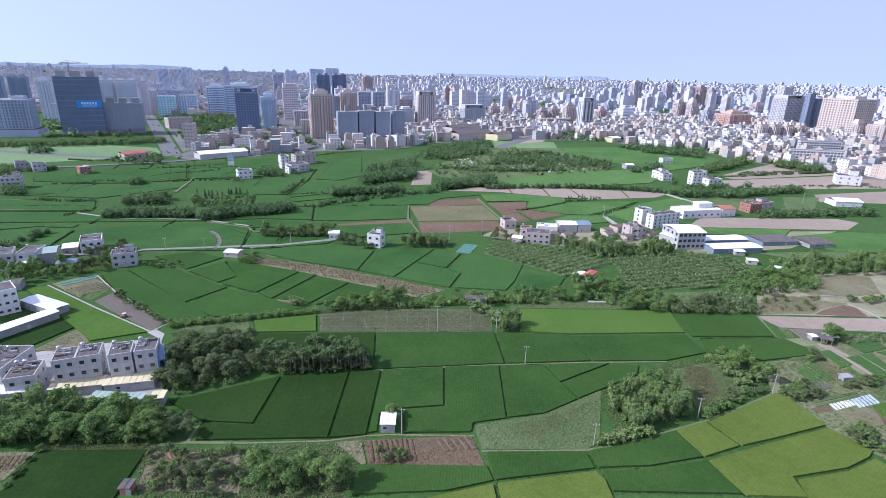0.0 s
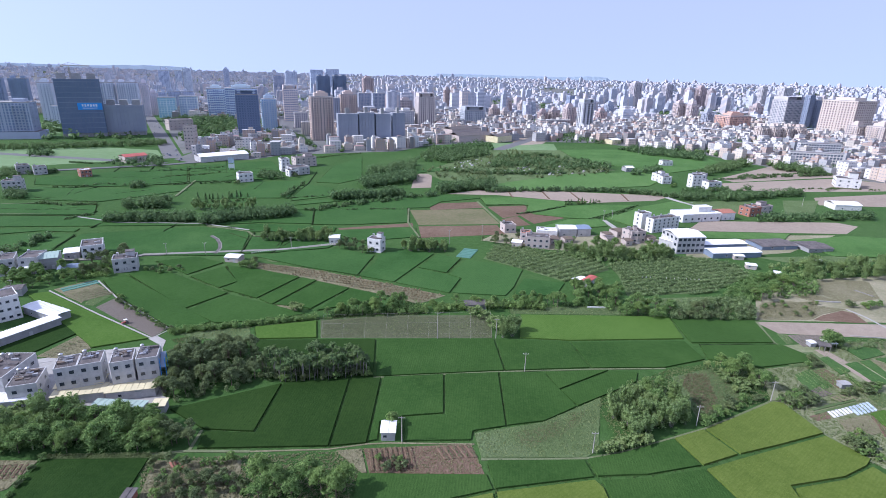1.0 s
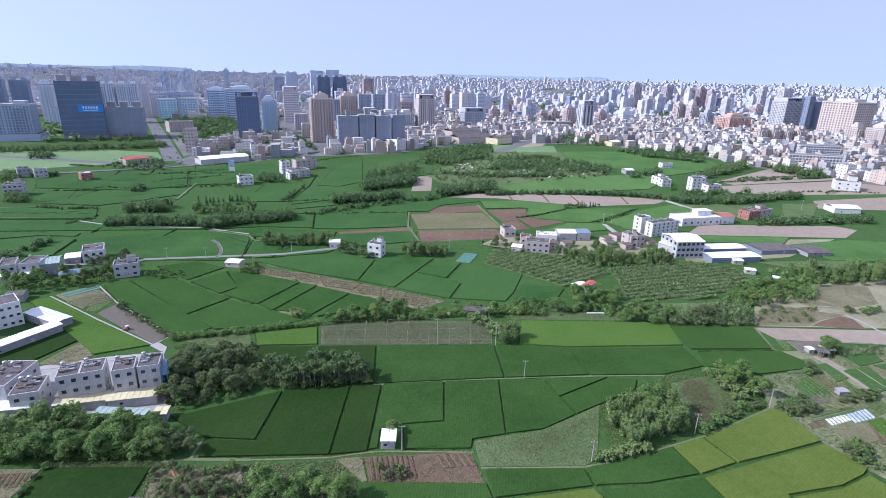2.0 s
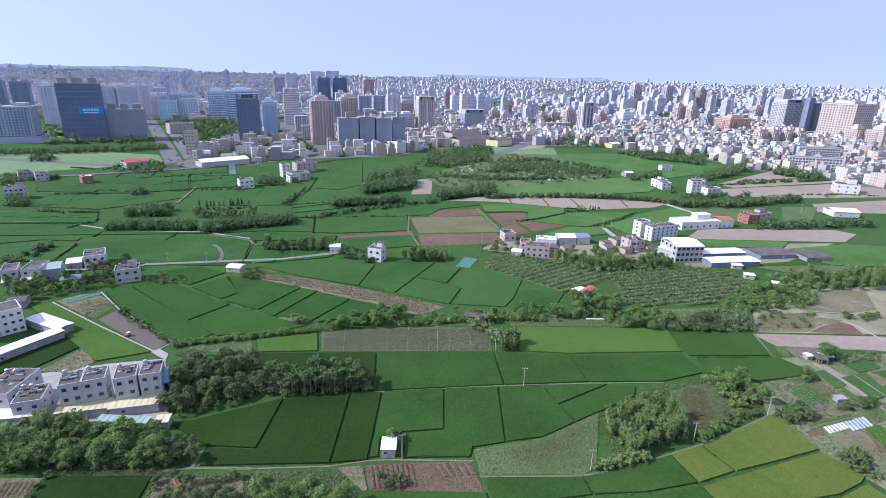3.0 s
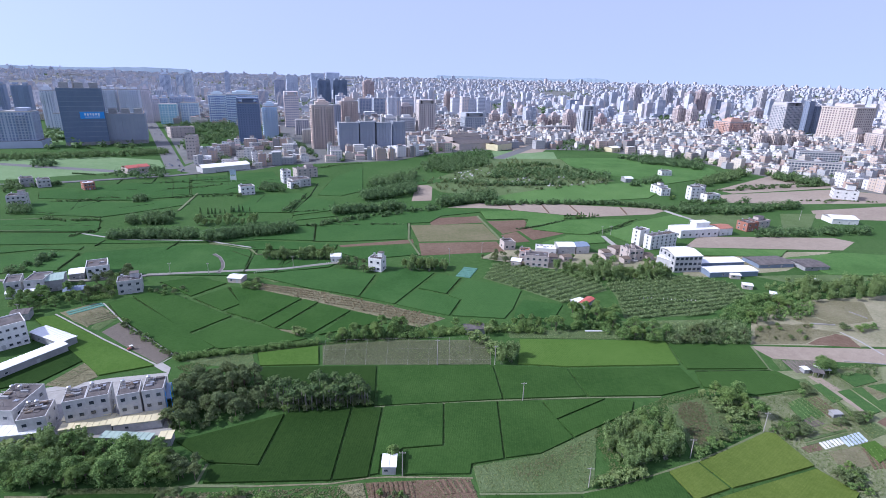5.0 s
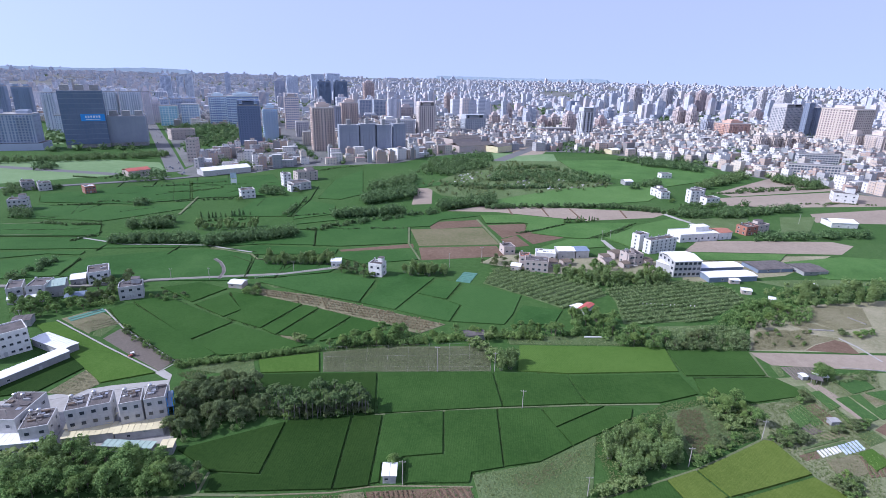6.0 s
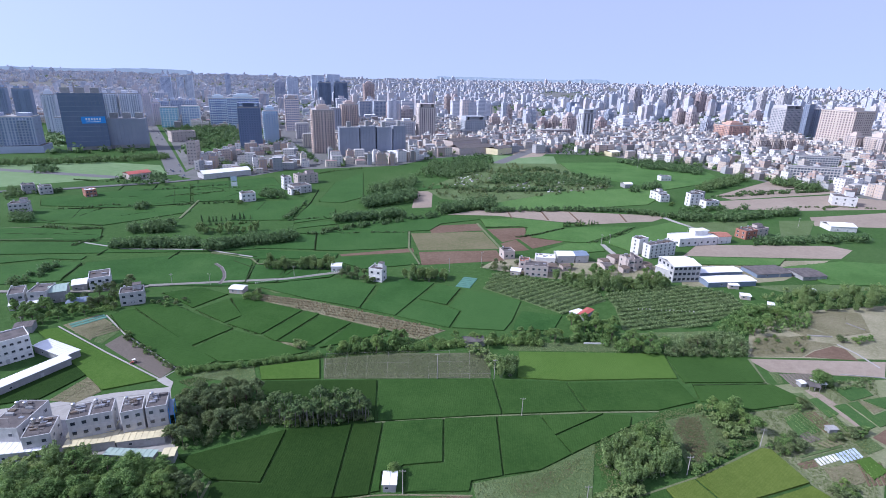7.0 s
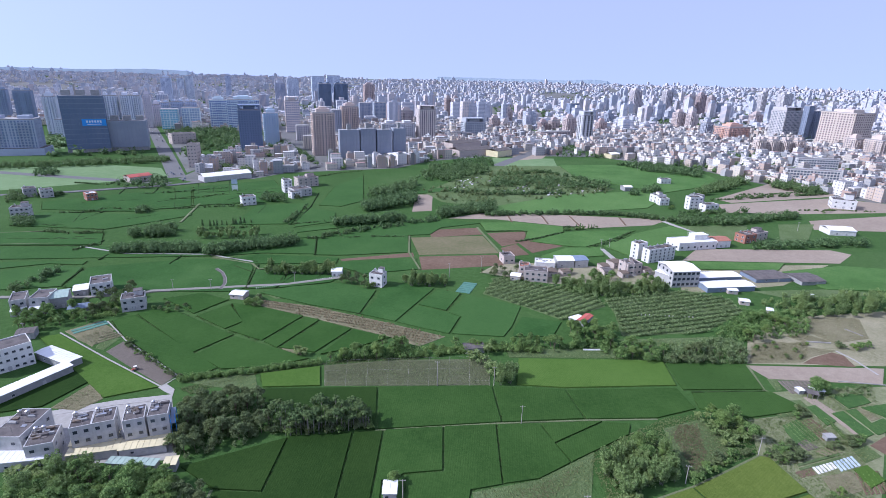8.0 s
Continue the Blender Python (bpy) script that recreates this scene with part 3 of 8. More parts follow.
def bamboo_tree(seed, h, spread, n_culms, n_leaf, size):
    rng = random.Random(seed)
    trunk, crown = bmesh.new(), bmesh.new()
    for i in range(n_culms):
        a, k = i * 2.4, spread * math.sqrt((i + .5) / n_culms)
        base = (math.cos(a) * k * 0.35, math.sin(a) * k * 0.35, -0.1)
        tip = (math.cos(a) * k, math.sin(a) * k, h * rng.uniform(0.72, 1.0))
        tube(trunk, base, tip, 0.05, 0.02, 5)
        for j in range(3):
            f = (0.5, 0.75, 0.97)[j]
            p = [base[m] + (tip[m] - base[m]) * f for m in range(3)]
            r = spread * (0.42, 0.40, 0.26)[j]
            leaves(crown, rng, p, r, n_leaf, size, 0.2, 1.25)
            if j < 2:
                core(crown, rng, p, r * 0.6, 1.2)
    return trunk, crown


def palm_tree(seed, h):
    """A betel palm: a thin straight trunk and a small plume."""
    rng = random.Random(seed)
    trunk, crown = bmesh.new(), bmesh.new()
    tube(trunk, (0, 0, -0.1), (rng.uniform(-.3, .3), rng.uniform(-.3, .3), h), 0.10, 0.07, 6)
    for i in range(11):
        a, lift, lng = i * 2.4, rng.uniform(0.1, 1.1), rng.uniform(1.3, 1.9)
        last = Vector((0, 0, h))
        for j in range(4):
            step = Vector((math.cos(a) * math.cos(lift), math.sin(a) * math.cos(lift), math.sin(lift))) * lng / 4
            side = Vector((-math.sin(a), math.cos(a), 0)) * (0.30, 0.42, 0.36, 0.18)[j]
            nxt = last + step
            crown.faces.new([crown.verts.new(q) for q in (last - side, last, nxt, nxt - side * 0.8 - Vector((0, 0, .16)))])
            crown.faces.new([crown.verts.new(q) for q in (last, last + side, nxt + side * 0.8 - Vector((0, 0, .16)), nxt)])
            last, lift = nxt, lift - 0.5
    return trunk, crown


def banana_plant(seed, h):
    rng = random.Random(seed)
    trunk, crown = bmesh.new(), bmesh.new()
    for s in range(3):
        o = Vector((rng.uniform(-.7, .7), rng.uniform(-.7, .7), 0))
        hh = h * rng.uniform(0.5, 0.7)
        tube(trunk, o, o + Vector((0, 0, hh)), 0.14, 0.09, 6)
        for i in range(7):
            a, lift, lng = i * 2.4 + s, rng.uniform(0.6, 1.3), rng.uniform(1.6, 2.5)
            last = o + Vector((0, 0, hh))
            for j in range(4):
                step = Vector((math.cos(a) * math.cos(lift), math.sin(a) * math.cos(lift), math.sin(lift))) * lng / 4
                w0, w1 = (0.10, 0.32, 0.36, 0.26)[j], (0.32, 0.36, 0.26, 0.04)[j]
                side = Vector((-math.sin(a), math.cos(a), 0.25))
                nxt = last + step
                crown.faces.new([crown.verts.new(q) for q in (last - side * w0, last + side * w0, nxt + side * w1, nxt - side * w1)])
                last, lift = nxt, lift - 0.55
    return trunk, crown


def conifer_tree(seed, h):
    """A slim upright tree, narrow at the top."""
    rng = random.Random(seed)
    trunk, crown = bmesh.new(), bmesh.new()
    tube(trunk, (0, 0, -0.1), (0, 0, h * 0.9), 0.08, 0.03, 5)
    for i in range(6):
        f = (i + 0.6) / 6
        r = h * 0.24 * (1.1 - f) + 0.15
        core(crown, rng, (0, 0, h * f), r * 0.7, 1.3)
        leaves(crown, rng, (rng.gauss(0, .08), rng.gauss(0, .08), h * f), r, 26, 0.3, 0.3, 1.4)
    return trunk, crown


def meshes(pair, names, mats):
    out = []
    for bm, name, m in zip(pair, names, mats):
        me = bpy.data.meshes.new(name)
        bm.to_mesh(me)
        bm.free()
        me.materials.append(m)
        out.append(me)
    return out


PLANT = {}
PLANT["tree"] = [meshes(broad_tree(10 + i, 7.5 + (i % 3) * 0.8, 3.3 + (i % 2) * 0.5, 16, 105, 0.28), ("trunk", "crown"), (M["bark"], M["leaf"])) for i in range(7)]
PLANT["grey_tree"] = [meshes(broad_tree(30 + i, 7.0 + (i % 3) * 0.8, 3.1, 15, 95, 0.27), ("trunk", "crown"), (M["bark"], M["leaf_grey"])) for i in range(4)]
PLANT["bamboo"] = [meshes(bamboo_tree(50 + i, 6.5 + i * 0.6, 2.3, 11, 48, 0.28), ("culms", "crown"), (M["palm_bark"], M["leaf_bamboo"])) for i in range(4)]
PLANT["shrub"] = [meshes(broad_tree(70 + i, 2.6 + (i % 3) * 0.4, 1.7, 7, 70, 0.24), ("trunk", "crown"), (M["bark"], M["leaf"] if i % 2 else M["leaf_grey"])) for i in range(4)]
PLANT["palm"] = [meshes(palm_tree(90 + i, 5.2 + i * 0.5), ("trunk", "crown"), (M["palm_bark"], M["leaf_palm"])) for i in range(4)]
PLANT["banana"] = [meshes(banana_plant(110 + i, 3.6 + i * 0.3), ("stems", "leaves"), (M["leaf_vine"], M["leaf_banana"])) for i in range(3)]
PLANT["far_tree"] = [meshes(broad_tree(130 + i, 7.0 + i * 0.6, 3.4, 8, 34, 0.62), ("trunk", "crown"), (M["bark"], M["leaf_far"])) for i in range(4)]
PLANT["far_bamboo"] = [meshes(bamboo_tree(150 + i, 6.5 + i * 0.6, 2.6, 6, 20, 0.55), ("culms", "crown"), (M["palm_bark"], M["leaf_bamboo"])) for i in range(3)]
PLANT["conifer"] = [meshes(conifer_tree(170 + i, 4.2 + i * 0.5), ("trunk", "crown"), (M["bark"], M["leaf_far"])) for i in range(3)]
SAID = {"conifer": ("conifer", "slim dark green conifer in a planted row", "conifer"), "tree": ("broadleaf_tree", "leafy green broadleaf tree in a dense grove", "tree"), "grey_tree": ("broadleaf_tree", "dusty olive-green broadleaf tree in a grove", "tree"),
        "bamboo": ("bamboo_clump", "feathery yellow-green bamboo clump beside the fields", "bamboo"), "shrub": ("shrub", "low rounded green shrub at a field edge", "shrub"),
        "palm": ("betel_palm", "slender betel palm with pale straight trunk", "palm tree"), "banana": ("banana_plant", "banana plant with long arching pale green leaves", "banana plant"),
        "far_tree": ("broadleaf_tree", "dark green tree among distant fields", "tree"), "far_bamboo": ("bamboo_clump", "pale olive bamboo clump among distant fields", "bamboo")}


def plant(kind, x, y, scale, rng):
    name, label, cat = SAID[kind]
    ob = thing(name, Matrix.LocRotScale((x, y, 0), Euler((0, 0, rng.uniform(0, 6.28))), (scale * rng.uniform(0.9, 1.1), scale * rng.uniform(0.9, 1.1), scale * rng.uniform(0.85, 1.15))), label, cat, cat + " groves")
    for me in PLANT[kind][rng.randrange(len(PLANT[kind]))]:
        o = shared(me.name.split(".")[0], me, ob)
        if kind in ("bamboo", "far_bamboo", "banana"):     # culms and leaves that grow too thick to count
            tagged(o, kind="stuff")
    return ob


def grove(kind, n, scale, apart, *corners):
    rng = random.Random(int(abs(corners[0][0] * 13 + corners[0][1] * 7)) + n)
    for x, y in scatter(corners, n, rng, apart):
        plant(kind, x, y, scale * rng.uniform(0.62, 1.28), rng)


def tree_row(kind, step, scale, wobble, *pts):
    rng = random.Random(int(abs(pts[0][0] * 3 + pts[0][1] * 5)))
    for (x0, y0), (x1, y1) in zip(pts, pts[1:]):
        n = max(1, int(math.hypot(x1 - x0, y1 - y0) / step))
        for i in range(n):
            f = (i + rng.uniform(0, 0.8)) / n
            plant(kind, x0 + (x1 - x0) * f + rng.gauss(0, wobble), y0 + (y1 - y0) * f + rng.gauss(0, wobble), scale * rng.uniform(0.7, 1.25), rng)


def thicket(name, label, n, h, corners, m="leaf_far", size=0.8, leafs=26):
    """An uncountable stand of bushes and small trees: many leafy clumps of uneven height."""
    rng = random.Random(int(abs(corners[0][0] * 11 + corners[0][1])))
    bm = bmesh.new()
    for x, y in scatter(corners, n, rng):
        hh = h * rng.uniform(0.45, 1.2)
        r = hh * rng.uniform(0.38, 0.55)
        core(bm, rng, (x, y, hh * 0.45), r * 0.5, 1.1)
        leaves(bm, rng, (x, y, hh * 0.52), r, int(leafs * 1.5), size * 0.85, 0.4, 1.1)
    return tagged(part(name, bm, M[m]), label, "trees", kind="stuff")


def orchard(label, step_u, step_v, turn, h, corners, m="leaf_vine", leafs=16, size=0.35):
    """Trained fruit bushes in straight rows."""
    rng = random.Random(len(corners) + int(abs(corners[0][0])))
    bm = bmesh.new()
    cx, cy = centre(corners)
    c, s = math.cos(turn), math.sin(turn)
    span = int(220 / min(step_u, step_v))
    for i in range(-span, span):
        for j in range(-span, span):
            u, v = i * step_u + rng.gauss(0, 0.2), j * step_v + rng.gauss(0, 0.1)
            x, y = cx + u * c - v * s, cy + u * s + v * c
            if abs(u) < 110 and abs(v) < 110 and inside(x, y, corners) and rng.random() > 0.04:
                r = h * rng.uniform(0.42, 0.62)
                leaves(bm, rng, (x, y, h * 0.6), r, leafs, size, 0.4, 0.7)
                core(bm, rng, (x, y, h * 0.45), r * 0.6, 0.8)
    return tagged(part("orchard_rows", bm, M[m]), label, "orchard", kind="stuff")


def rough_grass(label, n, size, corners, m="grass_blades"):
    """Uncut grass, weeds or dry stalks."""
    rng = random.Random(int(abs(corners[0][0] * 3 + corners[0][1] * 19)))
    v, f = [], []
    for x, y in scatter(corners, int(n * 1.9), rng):
        s = size * rng.uniform(0.25, 0.95)
        tufts(v, f, rng, x, y, .03, s, 3)
    ob = blade_mesh("rough_grass", v, f, m, None)
    return tagged(ob, label, "grass")


# ---- houses ----
PLOTS = [(215, 900, 16), (202, 850, 16), (191, 795, 16), (-262, 690, 14), (-250, 650, 14), (-238, 695, 14), (-228, 665, 14), (-172, 718, 14)]      # ground that stays free of chance houses


def claim(x, y, turn, w, d):
    """Keeps a building's own ground free."""
    c, s = math.cos(radians(turn)), math.sin(radians(turn))
    PLOTS.append((x - d / 2 * s, y + d / 2 * c, 0.42 * (w + d)))


def window_meshes(w, h):
    fr = bmesh.new()
    rings = []
    for y in (-0.06, 0.10):
        for dx, dz, sill in ((0.0, 0.0, 0.12), (0.09, 0.09, 0.0)):
            rings.append([fr.verts.new(p) for p in ((-w / 2 + dx - sill, y, dz - sill), (w / 2 - dx + sill, y, dz - sill), (w / 2 - dx, y, h - dz), (-w / 2 + dx, y, h - dz))])
    outer0, inner0, outer1, inner1 = rings
    for a, b in ((outer0, inner0), (inner0, inner1), (inner1, outer1), (outer1, outer0)):
        for i in range(4):
            fr.faces.new((a[i], a[(i + 1) % 4], b[(i + 1) % 4], b[i]))
    gl = boxes((-w / 2 + 0.07, 0.0, 0.07, w / 2 - 0.07, 0.04, h - 0.07))
    return meshes((fr, gl), ("window_frame", "pane"), (M["frame"], M["glass"]))


WINDOW = {}


def window(parent, x, y, z, turn, w=1.5, h=1.3):
    """A framed window let in front of a wall: the frame, and its pane as a part of it."""
    if (w, h) not in WINDOW:
        WINDOW[(w, h)] = window_meshes(w, h)
    fr = shared("window", WINDOW[(w, h)][0], parent, pose(x, y, z, 0, 0, turn))
    shared("pane", WINDOW[(w, h)][1], fr)
    return fr


def gable(bm, x0, y0, x1, y1, z, rise, over=0.3, thick=0.12):
    """A low pitched sheet roof with its ridge along x, in lengths with standing seams."""
    ym = (y0 + y1) / 2
    n = max(2, int((x1 - x0 + 2 * over) / 1.6))
    marks = []
    for i in range(n + 1):
        x = x0 - over + (x1 - x0 + 2 * over) * i / n
        marks += [(x, 0.0)] if i in (0, n) else [(x - .12, 0.0), (x - .05, 0.09), (x + .05, 0.09), (x + .12, 0.0)]
    rings = []
    for x, up in marks:
        rings.append([bm.verts.new(p) for p in ((x, y0 - over, z), (x, ym, z + rise), (x, y1 + over, z), (x, y1 + over, z + thick + up), (x, ym, z + rise + thick + up), (x, y0 - over, z + thick + up))])
    for a, b in zip(rings, rings[1:]):
        for i in range(6):
            bm.faces.new((a[i], a[(i + 1) % 6], b[(i + 1) % 6], b[i]))
    bm.faces.new(rings[0][::-1])
    bm.faces.new(rings[-1])


def tank(parent, x, y, z, s=1.0):
    bm = bmesh.new()
    tube(bm, (x, y, z + 0.5), (x, y, z + 0.5 + 1.3 * s), 0.6 * s, 0.6 * s, 12)
    tube(bm, (x, y, z + 0.5 + 1.3 * s), (x, y, z + 0.75 + 1.3 * s), 0.6 * s, 0.15, 12)
    for a in (0.8, 2.4, 3.9, 5.5):
        tube(bm, (x + 0.5 * s * math.cos(a), y + 0.5 * s * math.sin(a), z), (x + 0.5 * s * math.cos(a), y + 0.5 * s * math.sin(a), z + 0.55), 0.04, 0.04, 4)
    return part("water_tank", bm, M["steel"], parent, "stainless steel water tank on the roof")


def house(name, label, x, y, turn, w, d, h, floors, wall="white", roof="flat", top="roof_grey", bays=3, tanks=1, attic=0.0, sides=True, lean_to=0.0, category="house", ww=1.5, wh=1.3, rim=0.6, clutter=0, balcony=False):
    """A house of w by d metres; its front left corner stands at x, y, and its front looks towards -y before turning."""
    if y > 480:
        claim(x + w / 2, y, turn, w, d)
    ob = thing(name, pose(x, y, 0, 0, 0, turn), label, category, "houses on the plain")
    part("wall", boxes((0, 0, -0.3, w, d, h)), M[wall], ob)
    if roof == "flat":
        t = 0.22
        part("parapet", boxes((-.02, -.02, h, w + .02, t, h + rim), (-.02, d - t, h, w + .02, d + .02, h + rim), (-.02, t, h, t, d - t, h + rim), (w - t, t, h, w + .02, d - t, h + rim)), M[wall], ob)
        part("roof", boxes((t, t, h, w - t, d - t, h + .12)), M[top], ob)
    else:
        bm = bmesh.new()
        gable(bm, 0, 0, w, d, h, min(0.16 * d, 1.4))
        part("roof", bm, M[top], ob)
    if attic:
        part("stair_tower", boxes((w * .55, d * .45, h + .12, w * .9, d * .9, h + attic)), M[wall], ob)
        part("stair_tower_roof", boxes((w * .53, d * .43, h + attic, w * .92, d * .92, h + attic + .15)), M[top], ob)
    fh = h / floors
    part("door", boxes((w * .5 - .55, -.10, 0, w * .5 + .55, -.02, 2.1)), M["frame"], ob)
    for i in range(1, floors):
        part("floor_band", boxes((-.06, -.06, fh * i - .12, w + .06, d + .06, fh * i + .08)), M[wall], ob)
    for i in range(floors):
        z = fh * i + fh * 0.32
        for j in range(bays):
            window(ob, w * (j + 0.5) / bays, -0.06, z, 0, ww, wh)
        if sides:
            nb = max(1, int(d / 4.2))
            for j in range(nb):
                window(ob, w + 0.06, d * (j + 0.5) / nb, z, 90, ww, wh)
                window(ob, -0.06, d * (j + 0.5) / nb, z, -90, ww, wh)
    if balcony:
        for i in range(1, floors):
            z = fh * i
            part("balcony", boxes((.25, -1.1, z - .12, w - .25, -.06, z + .06), (.25, -1.1, z + .06, w - .25, -.98, z + .95), (.25, -.98, z + .06, .37, -.06, z + .95), (w - .37, -.98, z + .06, w - .25, -.06, z + .95)), M[wall], ob)
        part("gutter", boxes((-.1, -.55, h - .15, w + .1, -.02, h)), M["grey_wall"], ob)
    rng = random.Random(int(abs(x * 5 + y)))
    for i in range(clutter):
        a, b = rng.uniform(.6, w - 2.6), rng.uniform(d * .3, d - 1.6)
        part(rng.choice(("roof_sheet", "roof_box", "roof_vent")), boxes((a, b, h + .12, a + rng.uniform(.8, 2.4), b + rng.uniform(.5, 1.3), h + rng.uniform(.2, .9))), M[rng.choice(("roof_grey", "roof_grey", "steel", "grey_wall", "bark"))], ob)
    if clutter > 8:                                        # a light frame for drying washing
        for k in (.15, .30, .50):
            part("rack_bar", boxes((w * .15, d * k, h + 2.0, w * .6, d * k + .1, h + 2.1)), M["pole"], ob)
        for i in range(4):
            px, py = w * (.15, .58)[i % 2], d * (.15, .5)[i // 2]
            part("rack_post", boxes((px, py + .12, h + .12, px + .1, py + .22, h + 2.08)), M["pole"], ob)
    for i in range(tanks):
        tank(ob, w * (0.2 + 0.28 * i), d * 0.75, h + 0.12)
    if lean_to:
        bm = bmesh.new()
        v = [bm.verts.new(p) for p in ((0, -lean_to, 2.6), (w, -lean_to, 2.6), (w, -.08, 3.1), (0, -.08, 3.1), (0, -lean_to, 2.72), (w, -lean_to, 2.72), (w, -.08, 3.22), (0, -.08, 3.22))]
        for f in ((0, 3, 2, 1), (4, 5, 6, 7), (0, 1, 5, 4), (1, 2, 6, 5), (2, 3, 7, 6), (3, 0, 4, 7)):
            bm.faces.new([v[i] for i in f])
        part("lean_to_roof", bm, M["roof_white"], ob)
        part("lean_to_wall", boxes((0.1, -lean_to + .1, 0, w - .1, -lean_to + .25, 2.6)), M[wall], ob)
    return ob


def shed(label, x, y, turn, w, d, h, wall="grey_wall", top="roof_white", rise=0.12, open_front=False):
    if y > 480:
        claim(x + w / 2, y, turn, w, d)
    ob = thing("shed", pose(x, y, 0, 0, 0, turn), label, "shed", "sheds on the plain")
    if open_front:
        part("back_wall", boxes((0, d - .15, -.2, w, d, h)), M[wall], ob)
        n = max(2, int(w / 4))
        for i in range(n + 1):
            part("post", boxes((w * i / n - .1, 0, -.2, w * i / n + .1, .2, h)), M["steel"], ob)
    else:
        part("wall", boxes((0, 0, -.2, w, d, h)), M[wall], ob)
        part("door", boxes((w * .62, -.05, 0, w * .62 + 1.1, .03, min(2.0, h - .3))), M["frame"], ob)
        if w > 3.5:
            window(ob, w * .28, -.04, 1.0, 0, 1.1, .9)
    bm = bmesh.new()
    gable(bm, 0, 0, w, d, h, rise * d)
    part("roof", bm, M[top], ob)
    return ob


def guard_posts(a, b, n):
    """White concrete guard posts along a lane."""
    ob = thing("guard_rail", pose(a[0], a[1], 0), "row of low white concrete guard posts", "guard rail")
    first = None
    for i in range(n):
        if first is None:
            o = part("post", boxes((-.16, -.16, 0, .16, .16, .85)), M["white"], ob)
            first = o.data
        else:
            o = shared("post", first, ob)
        o.location = ((b[0] - a[0]) * i / n, (b[1] - a[1]) * i / n, 0)
    return ob


def stair_frame(x, y, turn, h):
    """An outside stair of blue steel against a side wall."""
    ob = thing("outside_stair", pose(x, y, 0, 0, 0, turn), "blue painted steel stair on a house side", "stair")
    for k in (0.2, 4.2):
        for q in (0.1, 1.5):
            part("post", boxes((q - .08, k - .08, 0, q + .08, k + .08, h)), M["blue_sign"], ob)
    for i in range(3):
        z0, z1 = h * i / 3, h * (i + 1) / 3
        bm = bmesh.new()
        ya, yb = (0.2, 4.2) if i % 2 == 0 else (4.2, 0.2)
        v = [bm.verts.new(p) for p in ((.1, ya, z0), (1.5, ya, z0), (1.5, yb, z1), (.1, yb, z1), (.1, ya, z0 + .3), (1.5, ya, z0 + .3), (1.5, yb, z1 + .3), (.1, yb, z1 + .3))]
        for f in ((0, 1, 2, 3), (1, 2, 6, 5), (0, 4, 7, 3)):
            bm.faces.new([v[j] for j in f])
        part("flight", bm, M["roof_blue"], ob)
    return ob


def pale_blocks(n, corners):
    """Small pale stone blocks and huts strewn among scrub."""
    rng = random.Random(n)
    for x, y in scatter(corners, n, rng, 3.0):
        w, d, h = rng.uniform(.5, 2.0), rng.uniform(.5, 1.3), rng.uniform(.4, 1.2)
        ob = part("stone_block", slab([(-w, -d), (w, -d), (w, d), (-w, d)], 0, h, 0, .15), M[rng.choice(("white", "concrete", "concrete", "tile_wall"))])
        ob.matrix_basis = pose(x, y, 0, 0, 0, rng.uniform(0, 90))
        tagged(ob, "small pale stone block among green scrub", "stone block", "stone blocks in the scrub")


def power_pole(x, y, h=7.5, arms=1, lean=0.0):
    ob = thing("power_pole", pose(x, y, 0, 0, lean, 0), "pale concrete power pole with crossarm beside the fields", "pole", "power poles")
    bm = bmesh.new()
    tube(bm, (0, 0, -.3), (0, 0, h), 0.15, 0.09, 8)
    part("shaft", bm, M["pole"], ob)
    for i in range(arms):
        part("crossarm", boxes((-.9, -.06, h - .5 - i * .8, .9, .06, h - .38 - i * .8)), M["pole"], ob)
        for k in (-.8, 0.0, .8):
            bm = bmesh.new()
            tube(bm, (k, 0, h - .38 - i * .8), (k, 0, h - .12 - i * .8), 0.05, 0.03, 6)
            part("insulator", bm, M["white"], ob)
    return ob


def billboard(x, y):
    """A tall advertising frame at the edge of the fields."""
    ob = thing("billboard", pose(x, y, 0, 0, 0, 12), "tall pale blue billboard frame among paddies", "billboard")
    for k in (-2.2, 2.2):
        part("post", boxes((k - .2, -.2, -.3, k + .2, .2, 12.5)), M["steel"], ob)
    part("panel", boxes((-2.8, -.45, 7.2, 2.8, -.2, 12.2)), M["tarp"], ob)
    part("panel", boxes((-2.8, -.45, 2.2, 2.8, -.2, 6.4)), M["roof_white"], ob)
    return ob


